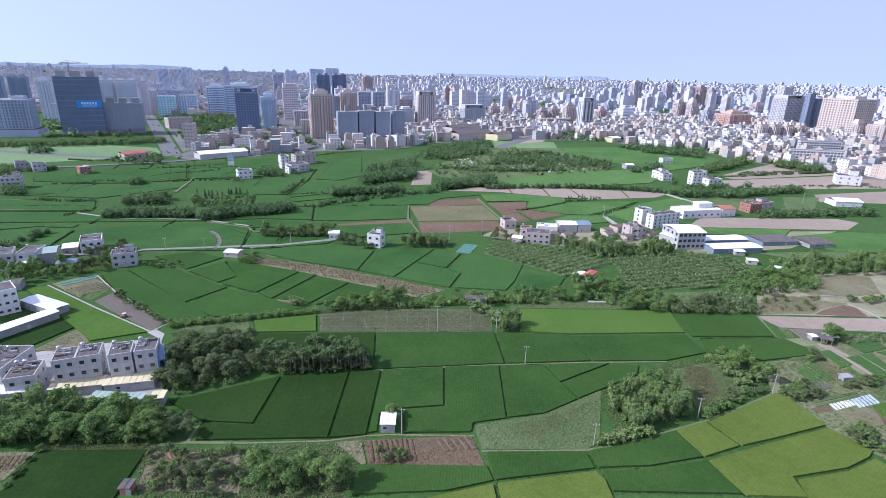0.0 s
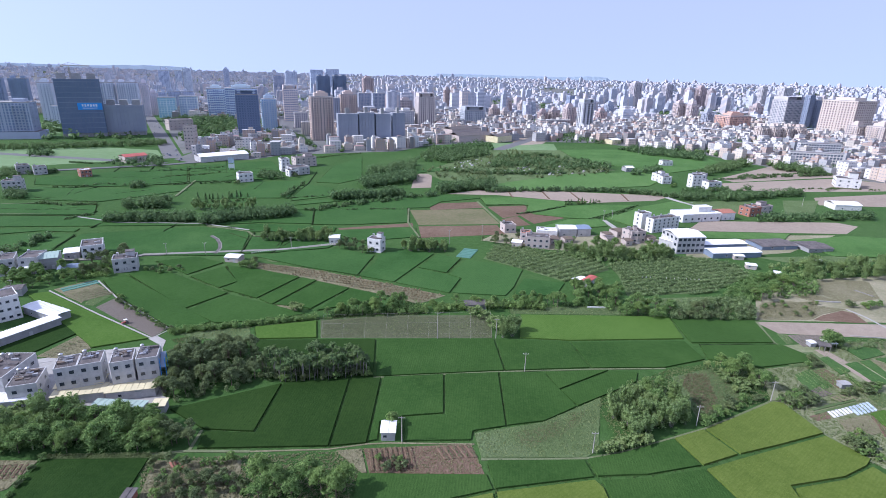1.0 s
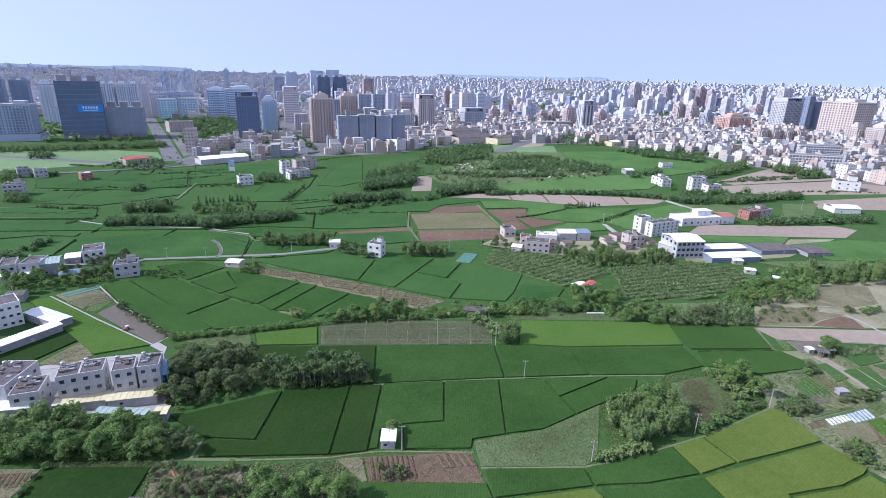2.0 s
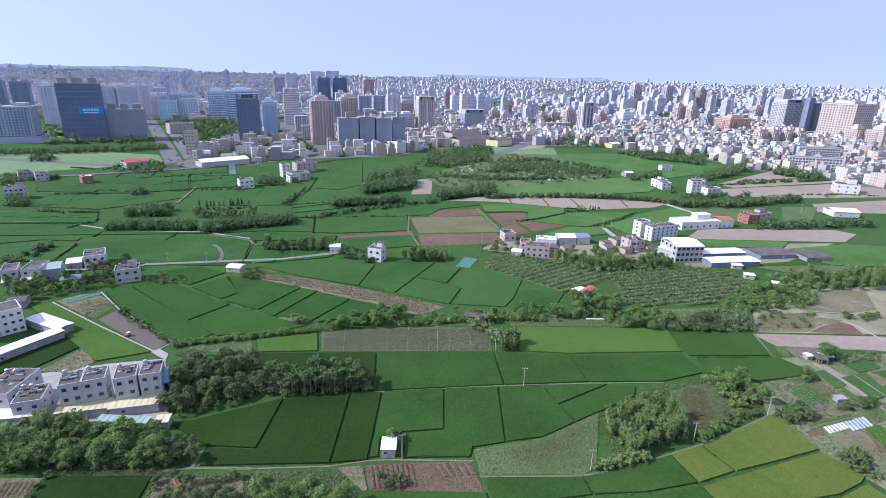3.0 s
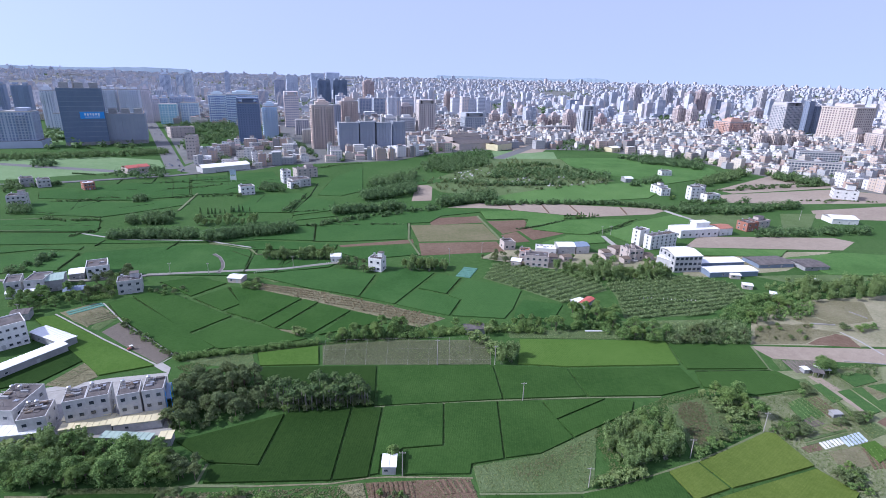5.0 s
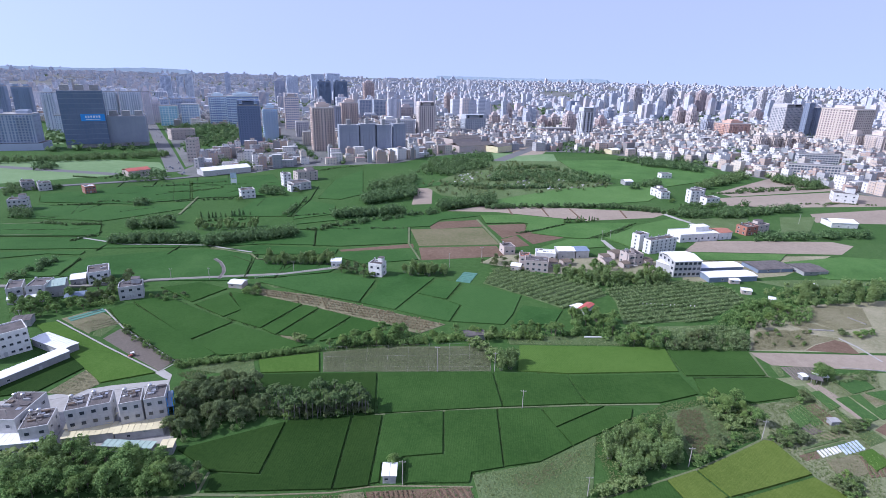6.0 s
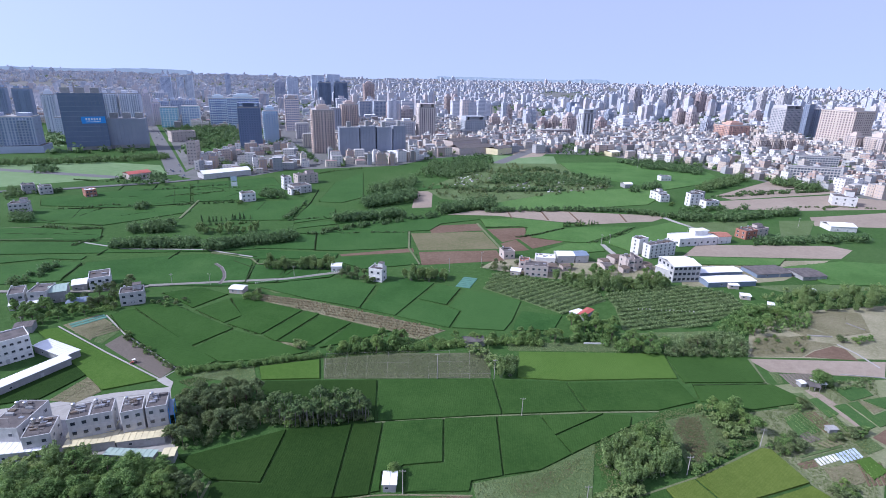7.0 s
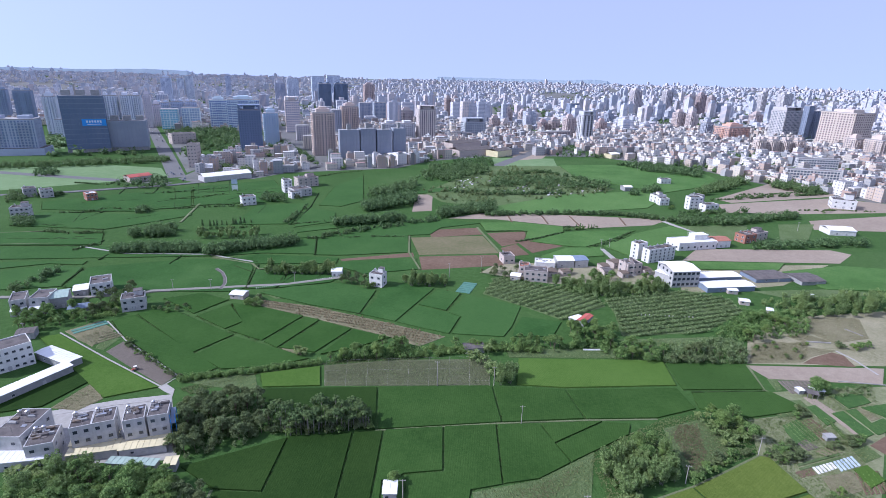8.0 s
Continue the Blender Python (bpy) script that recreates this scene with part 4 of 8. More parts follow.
# ---- towers ----
def tower(label, x, y, turn, w, d, h, wall=(0.5, 0.48, 0.46), glass=(0.10, 0.125, 0.165), bay=3.6, floor=3.3, pier=0.42, band=0.38, crown="steps", podium=0.0, category="tower", group="residential towers"):
    """A high-rise: dark glazing behind a grid of piers and floor bands, a podium and a stepped top."""
    key = "wall %.2f %.2f %.2f" % wall
    if key not in M:
        M[key] = plain_mat(key, wall, tuple(c * 0.75 for c in wall), 0.75, 0.08, 0.4)
    gkey = "glazing %.2f %.2f %.2f" % glass
    if gkey not in M:
        M[gkey] = plain_mat(gkey, glass, tuple(c * 1.5 for c in glass), 0.25, 0.15, 0.6, 0.0, 0.0, 0.5)
    claim(x, y, turn, w, d)
    ob = thing("apartment_tower", pose(x, y, 0, 0, 0, turn), label, category, group)
    part("glazing", boxes((-w / 2 + .5, .5, -.5, w / 2 - .5, d - .5, h - .5)), M[gkey], ob)
    nx, ny, nf = max(2, round(w / bay)), max(2, round(d / bay)), max(2, round(h / floor))
    t = floor * band / 2
    if y > 800:                                            # too far off to tell its piers apart
        bm = bmesh.new()
        for n, length, swap in ((nx, w, False), (ny, d, True)):
            for i in range(n + 1):
                wide = bay * pier / 2 * (1.8 if i == n // 2 else 1.0)
                c = min(max(length * i / n, wide), length - wide)
                for o in (0.0, (w if swap else d) - .8):
                    if swap:
                        box(bm, o - w / 2, c - wide, 0, o - w / 2 + .8, c + wide, h)
                    else:
                        box(bm, c - w / 2 - wide, o, 0, c - w / 2 + wide, o + .8, h)
        for i in range(nf + 1):
            box(bm, -w / 2 + .12, .12, h * i / nf - t, w / 2 - .12, d - .12, h * i / nf + t)
        tagged(part("facade_grid", bm, M[key], ob), kind="stuff")
    else:
        for n, length, swap in ((nx, w, False), (ny, d, True)):
            pw = bay * pier / 2
            me = None
            for i in range(n + 1):
                wide = pw * (1.8 if i == n // 2 else 1.0)
                c = min(max(length * i / n, wide), length - wide)
                for side in (0, 1):
                    if i == n // 2:
                        ob2 = part("pier", boxes((-wide, 0, 0, wide, .8, h + .05)), M[key], ob)
                    elif me is None:
                        ob2 = part("pier", boxes((-pw, 0, 0, pw, .8, h)), M[key], ob)
                        me = ob2.data
                    else:
                        ob2 = shared("pier", me, ob)
                    if swap:
                        ob2.matrix_basis = pose(-w / 2 if side == 0 else w / 2, c, 0, 0, 0, -90 if side == 0 else 90)
                    else:
                        ob2.matrix_basis = pose(c - w / 2, 0.01 if side == 0 else d - .01, 0, 0, 0, 0 if side == 0 else 180)
        slab_me = None
        for i in range(nf + 1):
            if slab_me is None:
                ob2 = part("floor_band", boxes((-w / 2 + .12, .12, -t, w / 2 - .12, d - .12, t)), M[key], ob)
                slab_me = ob2.data
            else:
                ob2 = shared("floor_band", slab_me, ob)
            ob2.location = (0, 0, h * i / nf)
    part("roof", boxes((-w / 2 + .3, .3, h + .1, w / 2 - .3, d - .3, h + 1.6)), M["roof_deck"], ob)
    if crown in ("steps", "twin") and w > 12:              # stacks of balconies that stand out from the fronts
        bm = bmesh.new()
        for i in range(1, nf):
            z = h * i / nf
            for k in (-.27, .27):
                box(bm, w * k - w * .1, -1.4, z - .2, w * k + w * .1, .3, z + 1.05)
            box(bm, -w / 2 - 1.4, d * .34, z - .2, -w / 2 + .3, d * .66, z + 1.05)
        tagged(part("bay", bm, M[key], ob), kind="stuff")
        for k in (-.37, -.17, .17, .37):
            part("fin", boxes((w * k - .3, -1.5, 0, w * k + .3, .4, h - 1.5)), M[key], ob)
    if crown == "plain":
        part("roof_house", boxes((-w * .3, d * .2, h + 1.6, w * .25, d * .75, h + 6.5)), M[key], ob)
        part("cornice", boxes((-w / 2 - .8, -.8, h - .6, w / 2 + .8, d + .8, h + .9)), M[key], ob)
    if crown == "steps":
        part("roof_house", boxes((-w * .3, d * .25, h + 1.6, w * .3, d * .8, h + 6.0)), M[key], ob)
        part("roof_frame", boxes((-w * .18, d * .35, h + 6.0, w * .18, d * .7, h + 8.5)), M[key], ob)
    elif crown == "twin":
        for k in (-1, 1):
            part("roof_house", boxes((k * w * .28 - w * .12, d * .25, h + 1.6, k * w * .28 + w * .12, d * .75, h + 5.5)), M[key], ob)
    elif crown == "frame":
        part("roof_frame", boxes((-w * .48, d * .05, h + 1.6, -w * .40, d * .95, h + 7), (w * .40, d * .05, h + 1.6, w * .48, d * .95, h + 7), (-w * .48, d * .05, h + 7, w * .48, d * .95, h + 8)), M[key], ob)
        part("roof_house", boxes((-w * .25, d * .25, h + 1.6, w * .25, d * .75, h + 6.0)), M[key], ob)
    if podium:
        part("podium", boxes((-w * .62, -d * .15, -.3, w * .62, d * 1.1, podium)), M[key], ob)
        part("podium_roof", boxes((-w * .60, -d * .13, podium, w * .60, d * 1.08, podium + .15)), M["roof_grey"], ob)
    return ob


def netted_tower(label, x, y, turn, w, d, h, m, cores=3, base=5.0):
    """A tower under construction, wrapped in scaffold netting in vertical lengths."""
    claim(x, y, turn, w, d)
    ob = thing("tower_under_construction", pose(x, y, 0, 0, 0, turn), label, "tower", "towers under construction")
    part("frame", boxes((-w / 2 + .8, .8, -.5, w / 2 - .8, d - .8, h)), M["grey_wall"], ob)
    n = max(3, round(w / 4.5))
    for i in range(n):
        a, b = w * i / n - w / 2, w * (i + 1) / n - w / 2
        off = 0.12 * (i % 2)
        part("netting", boxes((a + .06, -off, base, b - .06, .5, h)), M[m], ob)
    part("netting", boxes((-w / 2 - .1, .5, base, -w / 2 + .4, d, h + .4)), M[m], ob)
    part("netting", boxes((w / 2 - .4, .5, base, w / 2 + .1, d, h + .4)), M[m], ob)
    k = max(4, n)
    for i in range(k + 1):
        part("column", boxes((w * i / k - w / 2 - .4, 0, -.3, w * i / k - w / 2 + .4, .8, base)), M["concrete"], ob)
    for i in range(cores):
        c = w * (i + .5) / cores - w / 2
        part("core_wall", boxes((c - w * .1, d * .3, h, c + w * .1, d * .7, h + 7.0)), M["grey_wall"], ob)
    for i in range(1, int(h / 6.6)):
        part("scaffold_band", boxes((-w / 2 - .15, -.25, base + i * 6.6, w / 2 + .15, .1, base + i * 6.6 + .35)), M["netting_grey"], ob)
    return ob


def crane(x, y, z, turn, h=14.0, jib=24.0):
    """A tower crane on a roof."""
    ob = thing("tower_crane", pose(x, y, z, 0, 0, turn), "slender tower crane on an unfinished roof", "crane")
    part("mast", boxes((-.9, -.9, 0, .9, .9, h)), M["pole"], ob)
    part("cab", boxes((-.9, -.9, h, .9, .9, h + 1.8)), M["white"], ob)
    bm = bmesh.new()
    for s in (-.4, .4):
        tube(bm, (-9, s, h + 2), (jib, s, h + 2), .4, .35, 4)
    tube(bm, (-9, 0, h + 3), (jib, 0, h + 3), .4, .3, 4)
    tube(bm, (0, 0, h + 1.8), (0, 0, h + 6), .4, .15, 4)
    tube(bm, (0, 0, h + 6), (jib * .7, 0, h + 3), .2, .2, 4)
    tube(bm, (0, 0, h + 6), (-8, 0, h + 3), .2, .2, 4)
    part("jib", bm, M["pole"], ob)
    part("counterweight", boxes((-9, -.8, h + .2, -6.5, .8, h + 2)), M["concrete"], ob)
    return ob


# ---- ground and distance ----
def terrain(x, y):
    """The plain is level; far behind the city the land rises to low terraces."""
    r = math.hypot(x, y)
    k = min(max((r - 2300) / 2600, 0.0), 1.0)
    return 62 * k * k * (3 - 2 * k) * (0.92 + 0.14 * noise.noise((x * 0.0006, y * 0.0006, 2.0))) if k > 0 else 0.0


ground_bm = bmesh.new()
rings = []
for reach in (20, 150, 600, 1700, 2300, 2600, 2900, 3200, 3500, 3800, 4100, 4400, 4650, 4850, 4970):
    rings.append([])
    for i in range(120):
        a = radians(i * 3)
        rings[-1].append(ground_bm.verts.new((math.sin(a) * reach, math.cos(a) * reach, terrain(math.sin(a) * reach, math.cos(a) * reach))))
ground_bm.faces.new(rings[0][::-1])
for r, q in zip(rings, rings[1:]):
    for i in range(120):
        ground_bm.faces.new((r[i], r[(i + 1) % 120], q[(i + 1) % 120], q[i]))
bmesh.ops.recalc_face_normals(ground_bm, faces=ground_bm.faces)
ground = tagged(part("ground", ground_bm, M["ground"]), "flat green farmland ground with grass and weeds", "ground", kind="structure")


# ---- paddies and plots, from near to far ----
field("rice", (-97.3, 104.2), (-71.6, 105.5), (-70.3, 88.2), (-95.9, 87.4))
field("rice", (-76.8, 125.2), (-49, 139.6), (-49.6, 116.5), (-63.3, 116.9))
field("rice", (-48.7, 139.9), (-28.6, 143.2), (-28.5, 111.5), (-61.8, 109.3), (-62.7, 116.3), (-49.1, 116.1))
field("rice", (-28.1, 143.2), (-18.7, 144.3), (-18.8, 113.1), (-28.2, 111.5))
field("rice_sunlit", (-18, 144.7), (1.2, 147.2), (1.3, 126.6), (-10.3, 124.8), (-12.1, 122.7), (-16.3, 121.8), (-16.1, 114.4), (-18.6, 113.7))
field("rice_sunlit", (1.7, 147.3), (19.1, 149.1), (18.7, 121.5), (9.5, 119.1), (8.8, 115.3), (-9.1, 114.2), (-9.7, 124.4), (1.8, 126.2))
field("rice_sunlit", (19.6, 149.2), (34, 150.1), (40.8, 131.4), (29.9, 124.2), (19, 121.8))
field("rice_sunlit", (34.6, 150.2), (56.3, 152.3), (37.2, 140.1))
field("rice_sunlit", (37.6, 139.8), (57.1, 152), (65.7, 151.3), (63.2, 145.4), (48.7, 136.3), (41.2, 131.7))
field("rice", (-67.1, 166.2), (-23.8, 169.5), (-21.3, 144.8), (-54.5, 141.5))
field("rice_sunlit", (-23, 169.5), (19.5, 171.9), (21.2, 150.3), (-20.6, 144.8))
field("rice_sunlit", (20.4, 171.8), (47.2, 171.1), (50.3, 153.4), (21.7, 150.3))
field("rice_sunlit", (48, 170.7), (90.8, 174), (92.5, 160.8), (76.3, 154.8), (51.1, 153.2))
field("rice_sunlit", (95.5, 171.5), (126.6, 173.2), (133.8, 162.1), (109.7, 156.4), (93.5, 160.9))
field("rice_mid", (-70.5, 176.4), (-48.5, 183), (-45.2, 169.2), (-66.6, 167.2))
field("vines", (-47.4, 184), (-18.4, 189.9), (20.3, 192.2), (19.2, 172.7), (-44, 169.3))
field("rice_mid", (32.3, 193), (93.4, 194.5), (91.5, 175.7), (47.8, 172.1), (29.2, 173.2))
field("rice_sunlit", (93.7, 192.3), (127.5, 193.2), (124.7, 174.5), (92.9, 172.7))
field("weeds", (-98.9, 169.7), (-72.7, 177.2), (-68.4, 167.9), (-72.2, 164.7))
field("dry_weeds", (-26.5, 110.2), (-19.7, 111.3), (-17, 102.6), (-18.3, 102.2))
field("brown", (-19.4, 111.4), (8.8, 114.2), (11.8, 102.9), (-16.7, 102.5))
field("dry_weeds", (-70.5, 105), (-48.9, 105.8), (-43.9, 92.3), (-67.4, 92.6))
field("dry_weeds", (-109.4, 103.6), (-97.9, 104), (-98.2, 94.6), (-100.4, 92.9))
field("rice_sunlit", (-19.4, 102.2), (12.0, 102.9), (13.3, 98.0), (2.2, 94.5), (-19.1, 92.6))
field("rice_light", (-10.1, 89.4), (2.2, 93.8), (13.1, 97.1), (13.8, 90.2))
field("rice_light", (13.9, 97.3), (38.1, 102.0), (39.7, 99.4), (40.1, 91.0), (14.6, 89.9))
field("rice_sunlit", (12.4, 107.9), (37.4, 109.0), (38.4, 102.9), (13.7, 98.2))
field("rice_sunlit", (38.2, 109.3), (47.5, 111.8), (55.1, 114.7), (63.9, 118.2), (66.9, 107.9), (52.0, 104.2), (44.9, 103.7), (39.1, 103.1))
field("rice_light", (64.2, 118.3), (73.9, 122.3), (78.4, 112.3), (67.3, 107.9))
field("rice_light", (74.6, 122.5), (85.1, 127.8), (101.7, 136.6), (104.4, 135.9), (107.4, 121.9), (91.2, 116.3), (79.2, 112.5))
field("rice_sunlit", (39.8, 102.0), (51.6, 103.2), (66.9, 106.7), (70.4, 95.8), (40.4, 95.6))
field("rice_light", (67.4, 106.7), (79.4, 111.2), (107.0, 120.9), (112.7, 111.8), (109.6, 109.2), (101.1, 105.1), (85.5, 101.6), (85.2, 97.8), (85.0, 95.1), (70.9, 95.3))
field("rice_light", (86.0, 100.9), (100.4, 104.2), (110.9, 109.1), (113.8, 102.0), (105.7, 92.3), (83.8, 91.6))
field("weeds", (9.6, 118.5), (19.3, 121.3), (29.1, 124.0), (40.3, 131.1), (49.4, 137.0), (42.1, 112.4), (38.2, 109.9), (11.0, 108.7))
field("weeds", (76, 149.4), (92, 155.5), (96.2, 139), (74.3, 125.6))
field("plough", (-139.5, 190.1), (-137.4, 199.3), (-121.2, 187.4), (-101.9, 173.7), (-103.9, 166.8), (-124.6, 180.0))
field("weeds", (-145.6, 192.5), (-147.9, 201.6), (-140.1, 202.2), (-140.9, 191.1))
field("dry_weeds", (-168.2, 206.5), (-159.4, 217.8), (-147.2, 209.2), (-148.8, 202.2), (-147.3, 193.5))
field("rice_mid", (-175.1, 200.5), (-168.1, 203.4), (-104.4, 165.5), (-120.1, 158.1), (-145.8, 177.8))
field("rice", (-158.9, 158), (-140.7, 176.7), (-131.1, 169.3), (-137.8, 152.1), (-150.2, 147.9))
field("dry_weeds", (-134.6, 151.6), (-130.3, 168), (-119.9, 157.7), (-124.3, 150.3))
field("rice_deep", (-153.7, 217.6), (-147, 224.4), (-88.4, 179.7), (-95.5, 171.3), (-102.4, 174.6), (-140, 203.4))
field("rice_deep", (-146.4, 225.2), (-138.7, 234.9), (-114.2, 220.2), (-92.9, 207.1), (-103.8, 190.6))
field("rice_deep", (-102.1, 189.2), (-91.9, 205.9), (-69.6, 196.1), (-54.4, 188.8), (-66.8, 182), (-86.7, 178.8))
field("rice_deep", (-142.8, 243.6), (-127.3, 251.8), (-109.8, 244.5), (-120, 227.1))
field("rice_deep", (-117.6, 225), (-107.2, 238.8), (-93.5, 220.3), (-99, 212.5))
field("rice_deep", (-106.8, 240.6), (-88.4, 235.5), (-67.2, 227.9), (-78.8, 202.5), (-97, 211.3), (-93.8, 219.6))
field("rice_deep", (-65.7, 227.2), (-58.4, 224.2), (-70.4, 196.6), (-77.9, 202))
field("rice_deep", (-57.2, 222.8), (-41.8, 215.7), (-53.4, 193.7), (-69.5, 196.7))
field("rice_deep", (-41, 215.1), (-22.6, 208.6), (-38, 198.1), (-50.7, 192.3))
field("dry_weeds", (-100.8, 246.8), (-67.8, 240.2), (-32.4, 226), (1.9, 210.8), (-10, 201), (-22.6, 208.6), (-58.4, 224.2), (-95.4, 239.8))
field("rice_far", (-97.2, 254.1), (-82.9, 263.6), (-57, 270.6), (-36.5, 260.7), (-40.7, 232), (-67.9, 240.9))
field("rice_far", (-40.1, 231.3), (-35, 249.3), (-34.4, 262.8), (-21.6, 272.6), (-4.9, 266.1), (-22.5, 224.5))
field("rice_far", (-21.6, 223.8), (-12.7, 242.7), (1.9, 235.8), (8.6, 231.1), (3.3, 213.4), (-8.3, 217.9))
field("rice_far", (-12.2, 244.3), (-3.3, 265.3), (9.4, 259.8), (1.9, 238.2))
field("rice_far", (3, 235.9), (12.6, 258.2), (23.8, 253.8), (40.2, 244.9), (33.1, 222.1), (28.1, 211.8), (4.5, 213.5), (9.4, 231.1))
field("rice_far", (39.3, 233.2), (57.9, 228.6), (50.8, 213.3), (31.9, 212.1), (34.4, 222.2))
field("weeds", (21.3, 260.7), (31.1, 286.3), (61.2, 273.3), (82.8, 261), (85, 248.2), (58.4, 230.8), (40.4, 246.6))
field("weeds", (86.6, 258.6), (136.3, 273.5), (155.3, 262), (155, 245.3), (123.7, 221.4), (82.9, 215.4), (86.8, 240.3))
field("rice_far", (-266.7, 266.1), (-232.3, 285.5), (-211.7, 283.9), (-204.2, 255.6), (-247.4, 244.9))
field("rice_far", (-202.1, 254.9), (-208.6, 284.2), (-164.9, 300.1), (-145.7, 304.4), (-117.5, 297.2), (-113.7, 290.4), (-107.1, 259.8), (-114, 254.6), (-155.2, 252.3))
field("rice_far", (-111.7, 288.3), (-91.8, 283.4), (-89.1, 269), (-91.1, 261), (-105.4, 259))
field("rice_far", (-90.2, 283.5), (-59.1, 280.8), (-63.4, 271.1), (-89.7, 261.2))
field("rice_far", (-144.5, 309.6), (-122.2, 340.2), (-103.6, 348.4), (-91.1, 352.9), (-83.7, 318.1), (-116.5, 317.6))
field("rice_far", (-89.9, 353), (-26.9, 366.5), (-23.3, 326.7), (-66.2, 317.1), (-82.6, 316.9))
field("brown", (-65.9, 310.5), (-20.4, 327), (-19.1, 318.8), (-64.2, 306.9))
field("rice_far", (-63.7, 304.5), (-17.8, 315.1), (-15, 295.7), (-46.9, 285.1), (-61.9, 295))
field("rice_far", (-140.4, 302.3), (-119, 314.7), (-66.9, 311.8), (-66.5, 301.8), (-116.3, 297.2))
field("rice_far", (-104.4, 351.5), (-37.7, 394.8), (1.6, 411.7), (28.3, 402.4), (-2.7, 387.1), (-10.7, 368.3), (-25.2, 364.9))
field("brown", (-12.3, 380.5), (25.4, 390.3), (29.9, 372.6), (-9.7, 361.6))
field("stubble", (-24.4, 359.9), (28.4, 369), (37, 329.7), (-16.4, 321.9))
field("brown", (-16.3, 319.1), (34.8, 326.8), (38.2, 306.4), (-13.3, 294.8))
field("brown", (31.8, 376.3), (61.2, 383.1), (61.8, 359.2), (40.3, 344.5))
field("brown", (52.4, 355), (75.3, 367.2), (83.6, 348.8), (59.5, 331.8))
field("brown", (38.8, 341.3), (50.8, 351.6), (57.1, 328.8), (41.7, 323.4))
field("rice_far_sunlit", (28.4, 404.4), (60.3, 408.2), (94.1, 398), (90.9, 382.7), (57.7, 358.8), (63.4, 383.3), (31.3, 381.7))
field("rice_far_sunlit", (61.5, 357.6), (93.1, 383), (109.3, 388.4), (149.7, 392.8), (114.1, 359.7), (98.8, 347.3), (85.6, 349))
field("rice_far_sunlit", (64, 325.4), (84.6, 344.4), (110.8, 348.5), (107.2, 329.6), (62.5, 317.4))
field("rice_far_sunlit", (112.6, 351.8), (147.1, 385.2), (182, 408), (201.1, 391), (185.3, 375.3), (124.5, 331.1))
field("dry", (1.5, 415.9), (30.3, 435.2), (102.5, 437.1), (191, 429.9), (169.5, 410.6), (111.3, 396.2), (43, 416.6))
field("rice_far_sunlit", (31.1, 449.7), (119.8, 517.6), (215.5, 548), (220.8, 516.3), (186.8, 469.7), (103.6, 441.9), (54.3, 435.8))
field("rice_far_sunlit", (152.2, 703.9), (282.2, 728.6), (333.3, 738.4), (326.5, 601.8), (230.3, 540), (189.8, 580.3), (154, 615.4))
field("park", (65.9, 760), (156.5, 765.5), (145.3, 670.4), (61.6, 621.8))
field("dry", (157.1, 324.8), (178.2, 350.6), (275.8, 355.6), (284.7, 346.2), (262.6, 326.6))
field("rice_far_sunlit", (161.6, 322.5), (223.6, 323.1), (211.7, 309.7), (161.8, 307.8))
field("rice_far_sunlit", (212, 307.4), (258.6, 321.1), (291, 316.6), (260, 279.4), (221.7, 279.2))
field("dry", (271.9, 517.3), (412.8, 636.3), (474.1, 616.8), (408.1, 542.4), (280.3, 500.9))
field("dry", (262.6, 493), (403.2, 535.5), (447.6, 511.6), (418.3, 475.9), (320.3, 461.5), (254.2, 460.6))
field("dry", (314.7, 437.8), (415, 465.7), (367.9, 409), (300.3, 409.4))
field("dry", (127.2, 192.7), (185.9, 193), (175.4, 180.2), (131.3, 182.5))
field("dry_weeds", (129.7, 194.5), (141.8, 212.3), (155.6, 214.4), (165.3, 210.1), (175.5, 207.2), (160.0, 200.6), (152.4, 195.3))
field("brown", (152.9, 195.3), (160.7, 200.6), (172.6, 205.9), (176.2, 203.2), (174.7, 193.4))
field("dry_weeds", (182.3, 239.5), (195.7, 242.7), (211.7, 241.5), (200.1, 219.8), (180.5, 214.1), (173.4, 226.0))
field("dry_weeds", (160.9, 220.5), (171.5, 223.2), (179.3, 215.9), (165.7, 214.4))
lane(0.5, (167.2, 214.8), (177.9, 214.0), m='concrete', z=0.5, label='low white garden wall', name='garden_wall')
lane(0.5, (195.0, 228.8), (198.5, 221.6), m='old_concrete', z=0.5, label='low white garden wall', name='garden_wall')
lane(1.0, (175.5, 207.2), (178.1, 199.5), (179.2, 187.6), label='narrow pale concrete path beside plots')
field("rice_far", (-349, 348.1), (-241, 350), (-227.6, 326.3), (-319.9, 316.8))
field("rice_far", (-315.1, 311.7), (-226.8, 322), (-157.7, 317.7), (-146.5, 309.4), (-295.3, 290.3))
field("rice_far", (-291.2, 285.9), (-216, 295.3), (-214.7, 288.2), (-234.7, 288.7), (-275.9, 269.5))
field("rice_far", (-323.3, 401.9), (-248, 402.6), (-214.1, 425.2), (-204, 403.8), (-231.5, 374.2), (-247.2, 359.6), (-319, 364))
field("rice_far", (-329.4, 410.2), (-347, 434.7), (-303.3, 471.4), (-262.6, 492.9), (-254.8, 510.7), (-218.5, 434.4), (-252.9, 410.9))
field("rice_far", (-252.2, 511.1), (-185.4, 554.6), (-155, 493.3), (-149.7, 459.3), (-216.3, 434.7))
field("rice_far", (-163.7, 441.7), (-123.4, 454.9), (-118.7, 387.3), (-163.3, 380.2))
